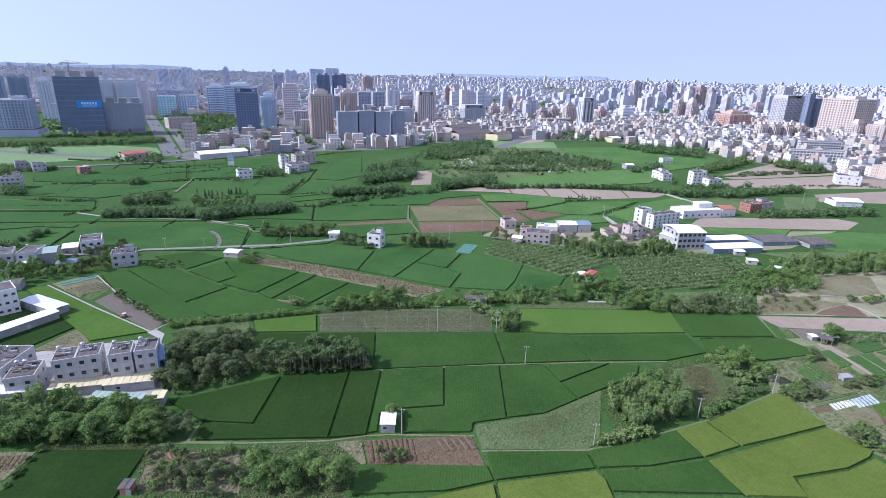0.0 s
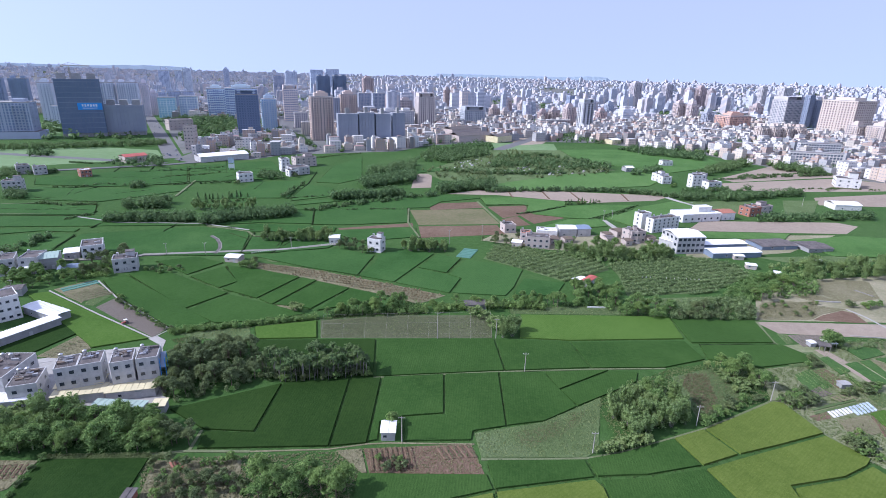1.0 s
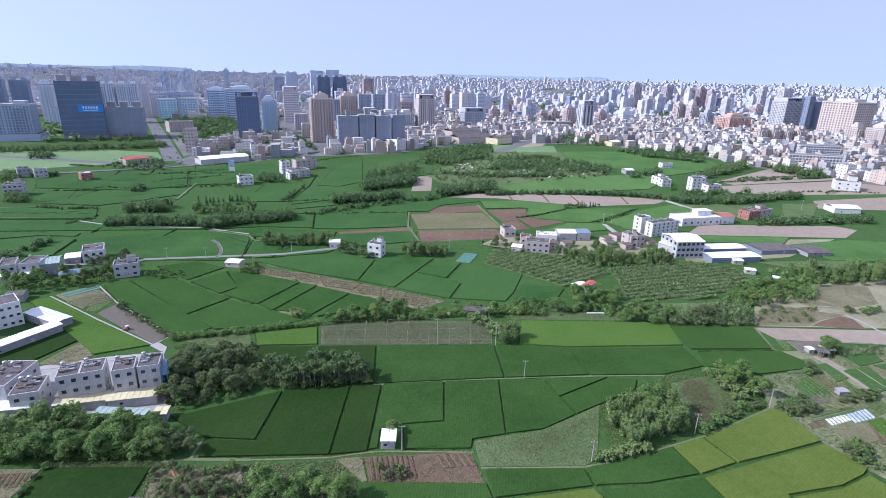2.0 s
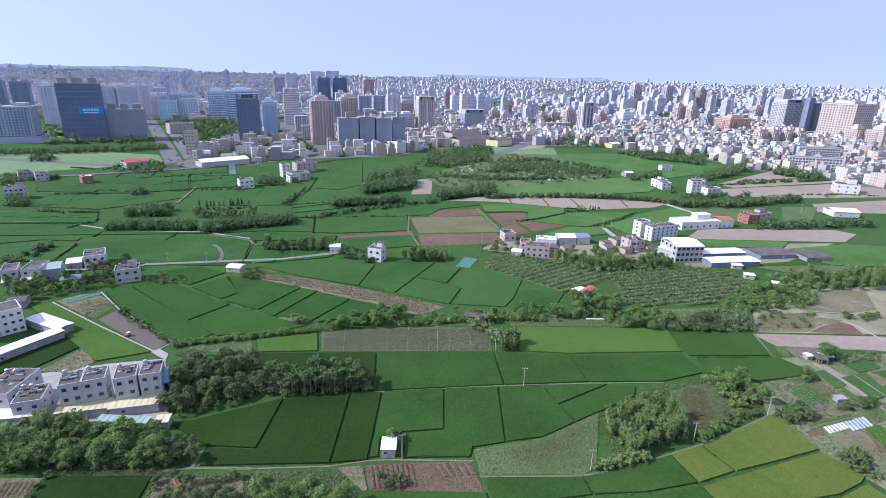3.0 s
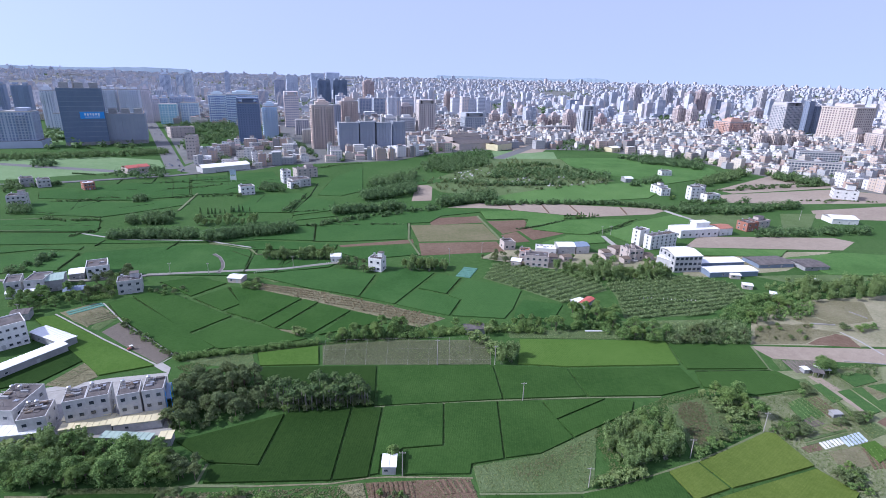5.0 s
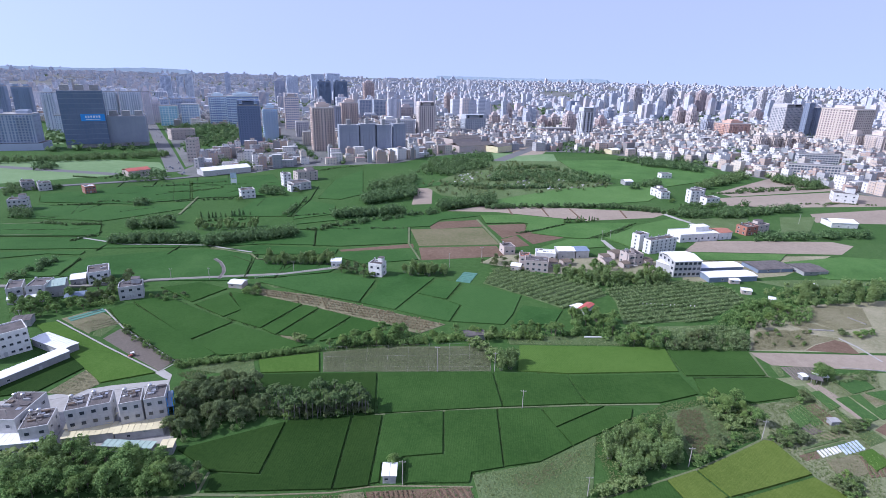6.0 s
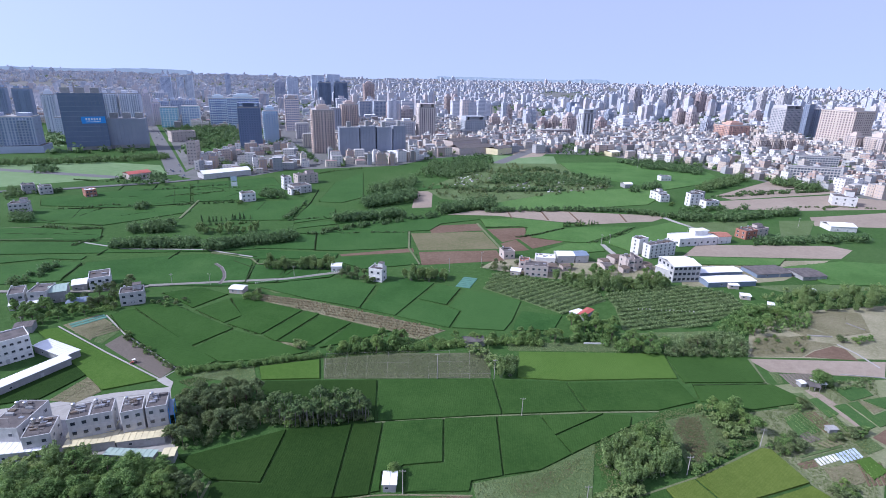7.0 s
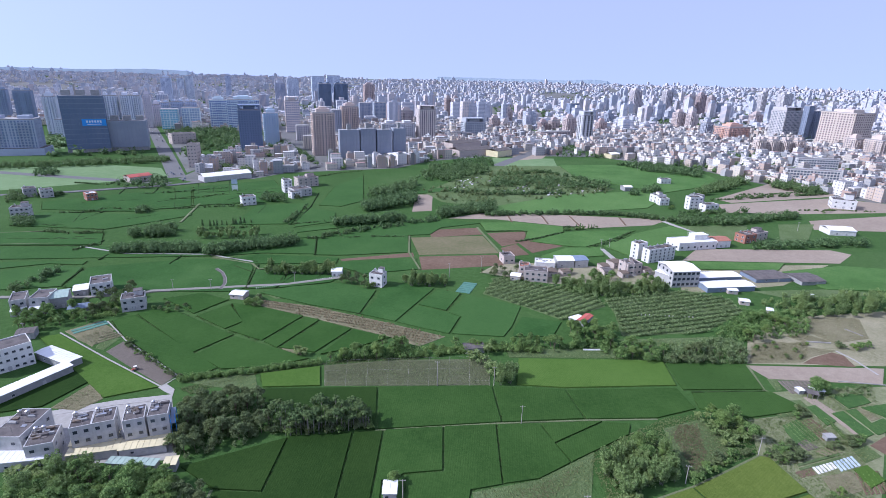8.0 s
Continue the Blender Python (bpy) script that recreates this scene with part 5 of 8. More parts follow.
field("rice_far", (-114.1, 378.3), (-86.4, 397), (-92.6, 426.7), (-116.6, 437.9), (-117.3, 397.5))
field("rice_far", (-108.1, 364.5), (-38.6, 402.7), (-44.5, 416.9), (-80.5, 389.8), (-107, 375.4))
field("rice_far", (-111.9, 448.6), (-114.6, 532.6), (-95.3, 594.6), (-75.7, 469.5), (-91.7, 446.2))
field("rice_far", (-29.4, 511.8), (1.2, 543.5), (7, 523.7), (-26.3, 506))
field("dry", (-28.7, 434.8), (-28.8, 502.5), (-12.4, 504.9), (-11.5, 439.3))
field("park", (-538.6, 572.4), (-408.6, 622.1), (-336.8, 610.8), (-300.1, 555.1), (-437.9, 460.3))
field("scrub", (143.9, 221.3), (184.5, 242.7), (237.9, 252.7), (189.7, 194.8), (128.5, 193.8))
field("garden", (124.8, 173.1), (176.9, 179.5), (115.6, 105.8), (113.5, 109.3), (107.9, 122.6), (101.5, 137.2), (108.2, 155.6), (133.2, 161.3))
field("scrub", (151.3, 314), (252.7, 323.1), (199.5, 284.5), (144.2, 270.3), (134.6, 273.3))
field("scrub", (37.1, 313.8), (96.1, 309.1), (139.2, 303.4), (134.2, 283.3), (87.3, 277.4), (60.6, 278.3), (21.8, 293.2))
# ---- bunds, lanes and roads ----
lane(2.8, (-155.2, 252.3), (-86.7, 266.3), (-58.6, 278.7), m='old_concrete')
lane(2.6, (-233.9, 239.1), (-181.1, 242.8), (-154.7, 251.4), m='old_concrete')
lane(0.6, (-169, 205.2), (-135, 184.4), (-103.5, 166), label='narrow pale concrete path beside plots')
lane(0.6, (-155.6, 217.4), (-136.7, 199.9), (-100.7, 173.3), (-103.5, 166.9), label='narrow pale concrete path beside plots')
lane(3, (-103.9, 166.9), (-99.1, 163.7), (-96.9, 160.1), (-114.7, 155.6), (-132.5, 148.7), (-150.1, 143.6))
lane(1, (-72, 106), (-71.8, 99.2), (-71.8, 92.5), m='lane_soil', label='narrow pale earth path between paddies')
lane(0.8, (-63.4, 108.8), (-63.7, 116.7), m='lane_soil', label='narrow pale earth path between paddies')
lane(0.9, (-71.9, 107.0), (-63.6, 108.6), (-48.0, 109.0), m='lane_soil', label='narrow trodden earth path between paddies')
lane(0.5, (-48.0, 109.0), (-28.3, 110.6), (-18.5, 113.0), (-12.7, 113.6), (9.6, 114.0), m='dry_weeds', label='rough dry grass verge of a paddy', name='verge')
lane(0.7, (-21.3, 144.4), (19.7, 149.8), (51, 152.8), (76.2, 154.4), m='lane_soil', label='narrow pale earth path between paddies')
lane(0.7, (11.0, 108.3), (25.1, 108.8), (38.2, 109.7), (47.6, 112.2), (56.1, 115.4), (74.7, 123.0), (85.4, 128.4), (101.8, 137.2), m='lane_soil', label='narrow trodden earth path between paddies')
lane(0.8, (102.1, 137.3), (105.1, 135.9), (107.8, 121.7), (112.6, 110.6), m='lane_soil', label='narrow trodden earth path between paddies')
lane(1.5, (128, 192.3), (124.7, 174.5), (134.8, 162.1), (139.7, 141), m='lane_soil', label='narrow pale earth path between paddies')
lane(1.2, (-145.4, 306.9), (-116.3, 297.2), (-109.7, 288.4), (-88, 292.7), m='lane_soil', label='narrow pale earth path beside plots')
lane(1.6, (25.4, 390.3), (38.5, 327.1), (42.1, 310.4), m='lane_soil', label='narrow pale earth path between plots')
lane(3, (183.3, 422.5), (193.7, 394), (205.6, 374.1))
lane(3, (109.5, 343.9), (115.1, 293.4))
lane(1.2, (-25.5, 363.2), (-23.3, 326.7), (-14.3, 294.6), m='lane_soil', label='narrow pale earth path between paddies')
lane(1.8, (-202.8, 383.4), (-215.1, 442.4), m='lane_soil', label='narrow pale earth path beside plots')
lane(7, (-439.3, 440.3), (-355.8, 472.6), (-275.1, 517.8), (-223.6, 560.1), (-158.7, 644.7), m='asphalt', label='grey asphalt road along the edge of the fields', name='road')
bund(1.1, 0.65, (-210.6, 297), (-210.9, 308.4))
bund(1.1, 0.65, (-165.2, 292.8), (-165.8, 310.2))
bund(1.1, 0.65, (-205.5, 257.4), (-210.2, 281.8))
bund(1.1, 0.65, (-91.1, 352.9), (-83.6, 316.8))
bund(1.1, 0.65, (-107.1, 259.8), (-112.6, 296.4))
bund(1.1, 0.65, (-91.1, 261), (-92.1, 281.2))
bund(1.1, 0.65, (-123.4, 316.9), (-122, 334))
bund(1.1, 0.65, (-303.5, 318.5), (-227.7, 323.4))
bund(1.1, 0.65, (-230.2, 321.7), (-231.4, 334.9))
bund(1.1, 0.65, (-296.6, 366.6), (-247.2, 359.6))
bund(1.1, 0.65, (-314.2, 398.7), (-255.2, 415.2), (-216.4, 429.7))
bund(1.1, 0.65, (-278.7, 382.2), (-278, 407.7))
bund(1.1, 0.65, (-303.3, 471.4), (-311.3, 495.1))
bund(1.1, 0.65, (-273.6, 475.7), (-284.6, 506))
bund(1.1, 0.65, (-229.7, 428), (-254.3, 478.7), (-267.2, 501.9))
bund(1.1, 0.65, (-216.3, 434.7), (-169, 456.6))
bund(1.1, 0.65, (-154.1, 414.4), (-156.7, 442.6))
bund(1.1, 0.65, (-116.7, 387.6), (-117.8, 442.8), (-123.7, 497.9))
bund(1.1, 0.65, (-79.4, 373), (-93.9, 410.9))
bund(1.1, 0.65, (-234.1, 466.9), (-167.2, 497.8))
bund(1.1, 0.65, (-238.1, 481), (-200.3, 499.2))
bund(1.1, 0.65, (95.3, 171.1), (124.5, 173.1))
bund(1.1, 0.65, (57.7, 358.8), (90.9, 382.7))
bund(1.1, 0.65, (113.8, 351.8), (140.2, 377.4))
bund(1.1, 0.65, (94.1, 398), (112.4, 400.1))
bund(1.1, 0.65, (31.2, 379.8), (61.4, 385))
bund(1.1, 0.65, (-253, 445), (-232.9, 470))
bund(1.1, 0.65, (-220.8, 483.6), (-232.9, 514))
bund(1.1, 0.65, (-197.1, 458.2), (-185.6, 488.7))
bund(1.1, 0.65, (-308.6, 332.9), (-236.8, 337.4))
bund(0.9, 0.6, (-312.9, 435.1), (-272.8, 450.6))
bund(0.9, 0.6, (-249.5, 386.2), (-231.5, 401.7))
bund(0.9, 0.6, (-253.7, 483.4), (-160.5, 513.7))
bund(0.9, 0.6, (-234.1, 433.8), (-184.3, 443.6))
bund(0.9, 0.6, (-255.9, 529.5), (-232.2, 478.7))
bund(0.9, 0.6, (-231.2, 548.3), (-204.2, 482.1))
bund(0.9, 0.6, (-153.7, 313.6), (-114.8, 300.8))
bund(0.9, 0.6, (-125.7, 292.8), (-109.9, 281.8))
bund(0.9, 0.6, (-97.8, 285.5), (-84.9, 293.1))
bund(0.9, 0.6, (-90.1, 266), (-85.7, 283.6))
bund(0.9, 0.6, (-70.3, 289.4), (-72.2, 275.7))
bund(0.9, 0.6, (-53.7, 290.7), (-41.7, 277.9))
bund(0.9, 0.6, (-317.3, 363.5), (-276.5, 370.6))
bund(0.9, 0.6, (-277.3, 332.7), (-248.9, 341.7))
bund(0.9, 0.6, (-279.6, 375), (-296.3, 413.1))
bund(0.9, 0.6, (-252.5, 417.9), (-235.9, 431.5))
lane(1.6, (-134.7, 287), (-128.8, 281.4), (-123.7, 273.2), (-120.8, 266.2), (-119.4, 256.8), m='roof_grey', z=0.06, label='narrow dark irrigation ditch', name='ditch')
lane(0.4, (-134.1, 288.1), (-127.8, 281.6), (-122.8, 273.3), (-119.9, 266.3), (-118.5, 256.9), m='old_concrete', label='pale concrete rim of a ditch', name='kerb')
lane(1, (-150.2, 315.9), (-146.3, 310.2), (-140.3, 306.1), (-127.2, 303.8), m='lane_soil', label='narrow pale earth path between paddies')
lane(1, (53.5, 428.9), (54.7, 407.5), m='brown', z=0.2, label='low brown ridge between dry plots', name='ridge')
lane(1, (82.5, 432.4), (83.5, 406.8), m='brown', z=0.2, label='low brown ridge between dry plots', name='ridge')
lane(1, (106.4, 433.1), (108.3, 401.6), m='brown', z=0.2, label='low brown ridge between dry plots', name='ridge')
lane(1, (148.9, 431.4), (146.8, 408), m='brown', z=0.2, label='low brown ridge between dry plots', name='ridge')
lane(1.4, (-237.5, 320.8), (-201.0, 309.3), (-173.7, 310.7), (-149.6, 311.7), (-133.0, 305.5), (-117.5, 300.7), label='narrow pale concrete path across paddies')
lane(0.8, (-311.5, 345.4), (-285.3, 351.7), m='lane_soil', label='narrow pale earth path between paddies')
lane(0.7, (-291.2, 321.1), (-258.6, 325.9), m='lane_soil', label='narrow pale earth path between paddies')
# ---- groves near the camera ----
grove("tree", 52, 0.82, 2.3, (-117.8, 113.6), (-108.1, 116.3), (-91.3, 118.4), (-77.5, 118.6), (-67.9, 113.8), (-68, 108.9), (-100.2, 105.9), (-111.1, 105.5))
grove("bamboo", 14, 0.8, 2.2, (-111.7, 121.1), (-102.1, 123.1), (-97.2, 118.3), (-108.4, 116.8))
grove("banana", 20, 0.9, 1.8, (-123.7, 120.6), (-112.7, 122.6), (-108.7, 117.3), (-118.5, 114.4))
grove("grey_tree", 50, 0.82, 2.5, (-87.4, 141.6), (-90.1, 156.9), (-68, 161.2), (-61.9, 153.4), (-53, 141.3), (-61.5, 136.8), (-76.6, 129.1), (-80.9, 130))
grove("palm", 150, 1, 1.0, (-58.5, 145.4), (-55.1, 149), (-26, 151.9), (-22.3, 145.1), (-48.7, 139.9))
grove("grey_tree", 9, 0.62, 2.2, (-74.0, 117.7), (-65.2, 116.6), (-63.7, 110.3), (-71.2, 110.9))
grove("bamboo", 12, 0.85, 2.2, (-116.2, 115.3), (-104.8, 118.2), (-99.2, 111.4), (-110.9, 108.7))
grove("shrub", 40, 0.8, 1.5, (-60.3, 142.9), (-23.9, 149.8), (-22.2, 144.5), (-48.7, 139.9))
grove("tree", 10, 0.85, 3, (-44.5, 99.2), (-23.8, 102.7), (-20.4, 95.2), (-26.7, 91.7), (-41.7, 91.5))
grove("grey_tree", 8, 0.6, 3, (-61.5, 95.9), (-47.5, 100), (-43, 91.4), (-59, 90.9))
grove("shrub", 30, 0.8, 2, (-70.4, 104.1), (-49.7, 105.8), (-42.9, 93.1), (-65.2, 93.2))
grove("bamboo", 34, 0.8, 2.3, (49.1, 129.8), (60.8, 137.5), (71.8, 135), (71.9, 125.4), (52.2, 117.3))
grove("tree", 9, 0.6, 3, (59.1, 137.4), (67.8, 142.4), (75.3, 135.2), (66.7, 130.6))
grove("banana", 44, 0.62, 1.1, (40.9, 111.7), (44.9, 115.4), (56.9, 117.5), (57.8, 115.9), (44.5, 111.4))
grove("banana", 26, 0.75, 1.5, (90, 155.4), (97.8, 155.8), (102.6, 144), (92.7, 138.9))
grove("tree", 10, 0.7, 3, (94.8, 159.4), (104.7, 154.3), (103.4, 142.5), (96, 148.7))
grove("shrub", 16, 0.9, 1.8, (74, 124.7), (87.6, 135.7), (101.6, 139.3), (75.1, 123.8))
grove("shrub", 20, 0.9, 1.8, (107, 139.6), (114.5, 143), (115.8, 136.9), (108.1, 133.1))
grove("shrub", 12, 1, 1.8, (110.9, 118.4), (116.9, 116.3), (114.9, 111.9), (109.7, 113.9))
tree_row("shrub", 2.6, 0.9, 0.8, (-137.4, 201.1), (-120.1, 185.4), (-104.7, 173.1), (-99.3, 170.7))
grove("tree", 20, 0.66, 2.6, (-47, 186.1), (-33.1, 197.2), (-19.6, 201.5), (-10.9, 197.5), (-18.4, 190.5))
tree_row("tree", 4.4, 0.6, 1.3, (-9.7, 195.9), (4.3, 201.3), (18.6, 200.4), (28.4, 202.8))
grove("banana", 16, 0.9, 2, (8.9, 193.2), (20.7, 196.6), (22, 174.2), (15.4, 185.7))
grove("bamboo", 5, 0.75, 2.5, (23.6, 178.8), (29, 179.2), (28.2, 173.2), (22.9, 172.9))
grove("tree", 10, 0.6, 3, (29.9, 205.9), (43.8, 208.5), (49, 204.1), (32.8, 200.2))
grove("tree", 16, 0.8, 3, (48.4, 201.1), (57.4, 220.3), (72.8, 224.7), (81.4, 218.6), (76.7, 200.1), (62.8, 206.1))
grove("tree", 11, 0.75, 2.6, (74.5, 193.4), (78.8, 203), (97.3, 201.3), (93.9, 192.9))
grove("grey_tree", 14, 0.66, 2.8, (93.3, 191.3), (96.9, 200.1), (129.6, 201.5), (127, 193.2))
grove("tree", 16, 0.75, 3.6, (131.7, 221.9), (150.6, 237.2), (182.4, 239.4), (173.3, 222), (135.9, 210.7))
grove("bamboo", 30, 0.8, 3.5, (175.1, 254.8), (239.7, 266.6), (229.9, 246.6), (181.4, 237.9))
grove("bamboo", 44, 0.8, 2.6, (60.2, 276.2), (86.8, 275.4), (127.1, 273.7), (124.2, 266.9), (82.3, 259.1))
grove("grey_tree", 6, 0.6, 3, (21.8, 293.2), (42.4, 298.4), (43.6, 282), (24.4, 282.5))
grove("bamboo", 30, 0.75, 2.6, (-104.3, 286.7), (-64, 289.1), (-62.7, 282.7), (-101.7, 279.2))
grove("grey_tree", 8, 0.66, 2.6, (-58.9, 279.8), (-44, 276.8), (-42.6, 267.9), (-56.5, 267.8))
grove("bamboo", 18, 0.8, 2.4, (-21.7, 274.5), (1.8, 278.6), (1.9, 270.5), (-21.2, 267.7))
grove("tree", 26, 0.75, 3, (-202.5, 221.2), (-174.4, 229.2), (-162.9, 214.1), (-176.1, 206.7), (-188.6, 204))
grove("grey_tree", 10, 0.7, 3, (-178.4, 235.1), (-162.7, 236.3), (-155, 224.5), (-166.2, 220.8))
grove("grey_tree", 9, 0.75, 3, (-182.3, 249.2), (-160.7, 251.8), (-156.8, 245), (-176.8, 240.9))
grove("shrub", 10, 1.1, 2, (-101.4, 240.9), (-95.3, 247.2), (-90.8, 238.5), (-96.4, 234.9))
grove("tree", 3, 0.55, 2, (-14.3, 121.9), (-12.2, 123.8), (-10.9, 119.6), (-12.4, 118.3))
grove("tree", 4, 0.95, 1.8, (144.9, 175.9), (150.8, 176.3), (148.0, 171.8), (141.5, 171.4))
grove("tree", 9, 0.6, 3.5, (67.5, 297.2), (92.8, 297.1), (105.5, 289.3), (88.5, 281.6), (64.9, 283.8))
grove("grey_tree", 7, 0.6, 3.5, (21.7, 291), (39.6, 304.1), (47.8, 288.8), (37.1, 281.5))
grove("tree", 5, 0.6, 3, (119, 290.5), (127.2, 294.4), (122.5, 282.4), (115.9, 281.8))
grove("tree", 5, 0.55, 3, (-167.3, 241.8), (-164.9, 244.4), (-157, 233.5), (-159.1, 230.3))
grove("shrub", 10, 0.9, 2, (-144.1, 231.4), (-133.7, 238.5), (-122.7, 233), (-134.5, 224.5))
thicket("thicket", "dense dark undergrowth below slender palms", 70, 2.6, [(-57.2, 144.1), (-53.6, 146.9), (-25.7, 149.8), (-23, 145.7), (-48.9, 140.6)], m='leaf_palm', size=0.28, leafs=40)
grove("shrub", 4, 1.2, 1.6, (-43.8, 264.9), (-39.8, 269.1), (-37.6, 264.4), (-41.7, 261.3))
grove("shrub", 4, 1.2, 1.6, (-178, 434.8), (-176.6, 442.5), (-172.1, 433.1), (-174.9, 427.9))
grove("shrub", 4, 1.2, 1.6, (-141.1, 471.6), (-136.5, 480.9), (-132.5, 470), (-137.9, 463.6))
grove("shrub", 4, 1.2, 1.6, (227.1, 452.5), (237, 458.5), (233.1, 448.4), (224.7, 445.1))
grove("shrub", 4, 1.2, 1.6, (207.4, 472.3), (215.1, 476), (211.6, 465.1), (204, 461.8))
grove("shrub", 4, 1.2, 1.6, (349.2, 472.4), (361, 478.9), (354.4, 468), (344.7, 464.5))
grove("shrub", 4, 1.2, 1.6, (125.8, 295.5), (134.2, 283.3), (129.1, 278.8), (122.7, 288.6))
field("dry_weeds", (-69.8, 197.8), (-64.8, 199.8), (-57.8, 191.3), (-61.9, 190.0))
grove("banana", 7, 0.8, 1.2, (-62.4, 194.8), (-58.8, 196.8), (-55.7, 190.3), (-60.2, 189.5))
# ---- hedges and groves farther off ----
thicket("thicket", "dark green grove of small trees between the fields", 146, 6.72, [(-215.8, 313.4), (-193.7, 321.1), (-159.5, 321.7), (-155.9, 313.8), (-210.9, 308.4)])
thicket("thicket", "dark green grove of small trees between the fields", 146, 7.455, [(-154.2, 314), (-135.4, 329.8), (-104.9, 342), (-101.2, 333.3), (-127.8, 319.3), (-147.9, 308)])
thicket("thicket", "dark green grove of small trees between the fields", 76, 7.14, [(-224.5, 351.8), (-197.9, 365.2), (-187.7, 349.1), (-215.4, 339.7)])
thicket("thicket", "green hedge of bushes and small trees", 33, 3.6, [(-104.2, 345.4), (-70.6, 372), (-65.8, 365.8), (-99.5, 339.1)])
thicket("thicket", "green hedge of bushes and small trees", 37, 3.6, [(-70.4, 372.1), (-31.3, 399), (-27, 392.5), (-66.1, 365.7)])
thicket("thicket", "green hedge of bushes and small trees", 28, 3.6, [(-31.2, 399.2), (-0.5, 417.3), (3.5, 410.4), (-27.1, 392.3)])
grove("far_bamboo", 22, 0.8, 4, (-172.9, 350.7), (-134.4, 358.2), (-131, 348.7), (-170, 344.5))
thicket("thicket", "dark green grove of small trees between the fields", 128, 7.455, [(-86.9, 389.1), (-39.4, 411), (-31.8, 401.5), (-83.2, 381.8)])
thicket("thicket", "dark green grove of small trees between the fields", 224, 8.61, [(-73.2, 453.7), (-28.4, 496.4), (-26.3, 460), (-68.8, 425.1)])
thicket("thicket", "dark green grove of small trees between the fields", 114, 8.61, [(-70.4, 505.8), (-32.4, 564.2), (-29.4, 511.8), (-76.6, 474.9)])
thicket("thicket", "dark green grove of small trees between the fields", 160, 7.875, [(-8, 428.1), (42.2, 463.9), (45, 439.4), (-3, 415.4)])
field("weeds", (-21, 513.1), (52.5, 684.9), (158.8, 699.6), (180.3, 549.7), (41.3, 453.5), (-3.8, 473.8))
thicket("thicket", "dense green scrub and small trees on the plain", 200, 4.4, [(-24.1, 519.1), (48, 619.4), (176.3, 556.1), (166.9, 524.3), (42.5, 469.2), (-3.8, 479.4)], m='leaf_grey', size=0.7, leafs=26)
thicket("thicket", "dense green scrub and small trees on the plain", 300, 7.35, [(-33.1, 575.9), (-20.6, 671), (45.1, 683.5), (55.8, 634.8), (7.4, 570.7)])
thicket("thicket", "rough green bushes in waste land", 170, 3.4, [(48, 619.4), (82.6, 690.6), (142.2, 622.2), (167.9, 569.3), (68.2, 561.2)], m='leaf_grey', size=0.7, leafs=26)
thicket("thicket", "dark green grove of small trees between the fields", 50, 7.14, [(186, 530.3), (234.1, 564.7), (224, 539.1), (187.5, 517.9)])
thicket("thicket", "dark green grove of small trees between the fields", 128, 7.875, [(263.3, 548.1), (352.8, 626.5), (347.9, 593.3), (266.1, 529)])
thicket("thicket", "dark green grove of small trees between the fields", 140, 6.72, [(192.2, 421.4), (247.9, 430), (320.3, 461.5), (309, 443.8), (239.7, 414.4), (191.5, 409.1)])
thicket("thicket", "green hedge of bushes and small trees", 103, 3.04, [(295.5, 523.9), (411, 559.2), (412.5, 552.9), (297.2, 517.6)])
thicket("thicket", "dark green grove of small trees between the fields", 82, 5.88, [(226.2, 366.3), (258.9, 366.4), (317, 375.4), (308.9, 365), (219, 350.2)])
thicket("thicket", "dark green grove of small trees between the fields", 22, 5.46, [(-254.1, 413.1), (-245.7, 418.8), (-239.9, 408), (-247.2, 402.8)])
thicket("thicket", "green hedge of bushes and small trees", 10, 4.16, [(-226.7, 247.8), (-224, 259.1), (-217.6, 257.1), (-220.3, 245.8)])
thicket("thicket", "green hedge of bushes and small trees", 16, 4.16, [(-224.1, 257.9), (-226.2, 276.1), (-219.6, 276.5), (-217.5, 258.3)])
thicket("thicket", "green hedge of bushes and small trees", 17, 4.48, [(-388.5, 450.6), (-353.3, 469.8), (-346.8, 459.2), (-381.9, 440)])
thicket("thicket", "dark green grove of small trees between the fields", 38, 7.14, [(-450, 562.1), (-437.1, 582.3), (-414.9, 551.4), (-433.3, 540.1)])
thicket("thicket", "dark green grove of small trees between the fields", 56, 7.14, [(-333, 515.5), (-329.6, 554.1), (-292.6, 540.6), (-274.7, 500.8), (-313.6, 488.3)])
thicket("thicket", "row of street trees beside the park", 300, 7.35, [(-545.7, 580.4), (-408.3, 643.6), (-362.6, 676.2), (-345.9, 650.8), (-393.8, 619.9), (-524.8, 557)])
thicket("thicket", "dense green trees on the edge of town", 300, 7.35, [(232.4, 719.1), (282.2, 728.6), (332, 668.7), (308, 632.3), (253.2, 669.6)])
thicket("thicket", "trees on the edge of town", 180, 8.4, [(383.9, 610.8), (407.1, 576.2), (455, 590.6), (440.3, 570.5), (382.6, 548.6), (368.6, 585.1)])
thicket("thicket", "trees between the towers", 320, 9.45, [(-355.5, 765.4), (-306.7, 777), (-371.7, 960), (-481.2, 1057.3), (-515.6, 952.5)])
thicket("thicket", "trees between the towers", 180, 9.45, [(-280.1, 878.8), (-185.1, 707.3), (-158.7, 644.7), (-236.1, 763.5)])
thicket("thicket", "trees at the foot of a tower", 180, 8.4, [(176.2, 891.8), (292.5, 884.4), (257.2, 773), (163.6, 780.5)])
thicket("thicket", "green hedge of bushes and small trees", 69, 4.4, [(47.1, 554.5), (108, 594.8), (112, 587.7), (51.3, 547.5)])
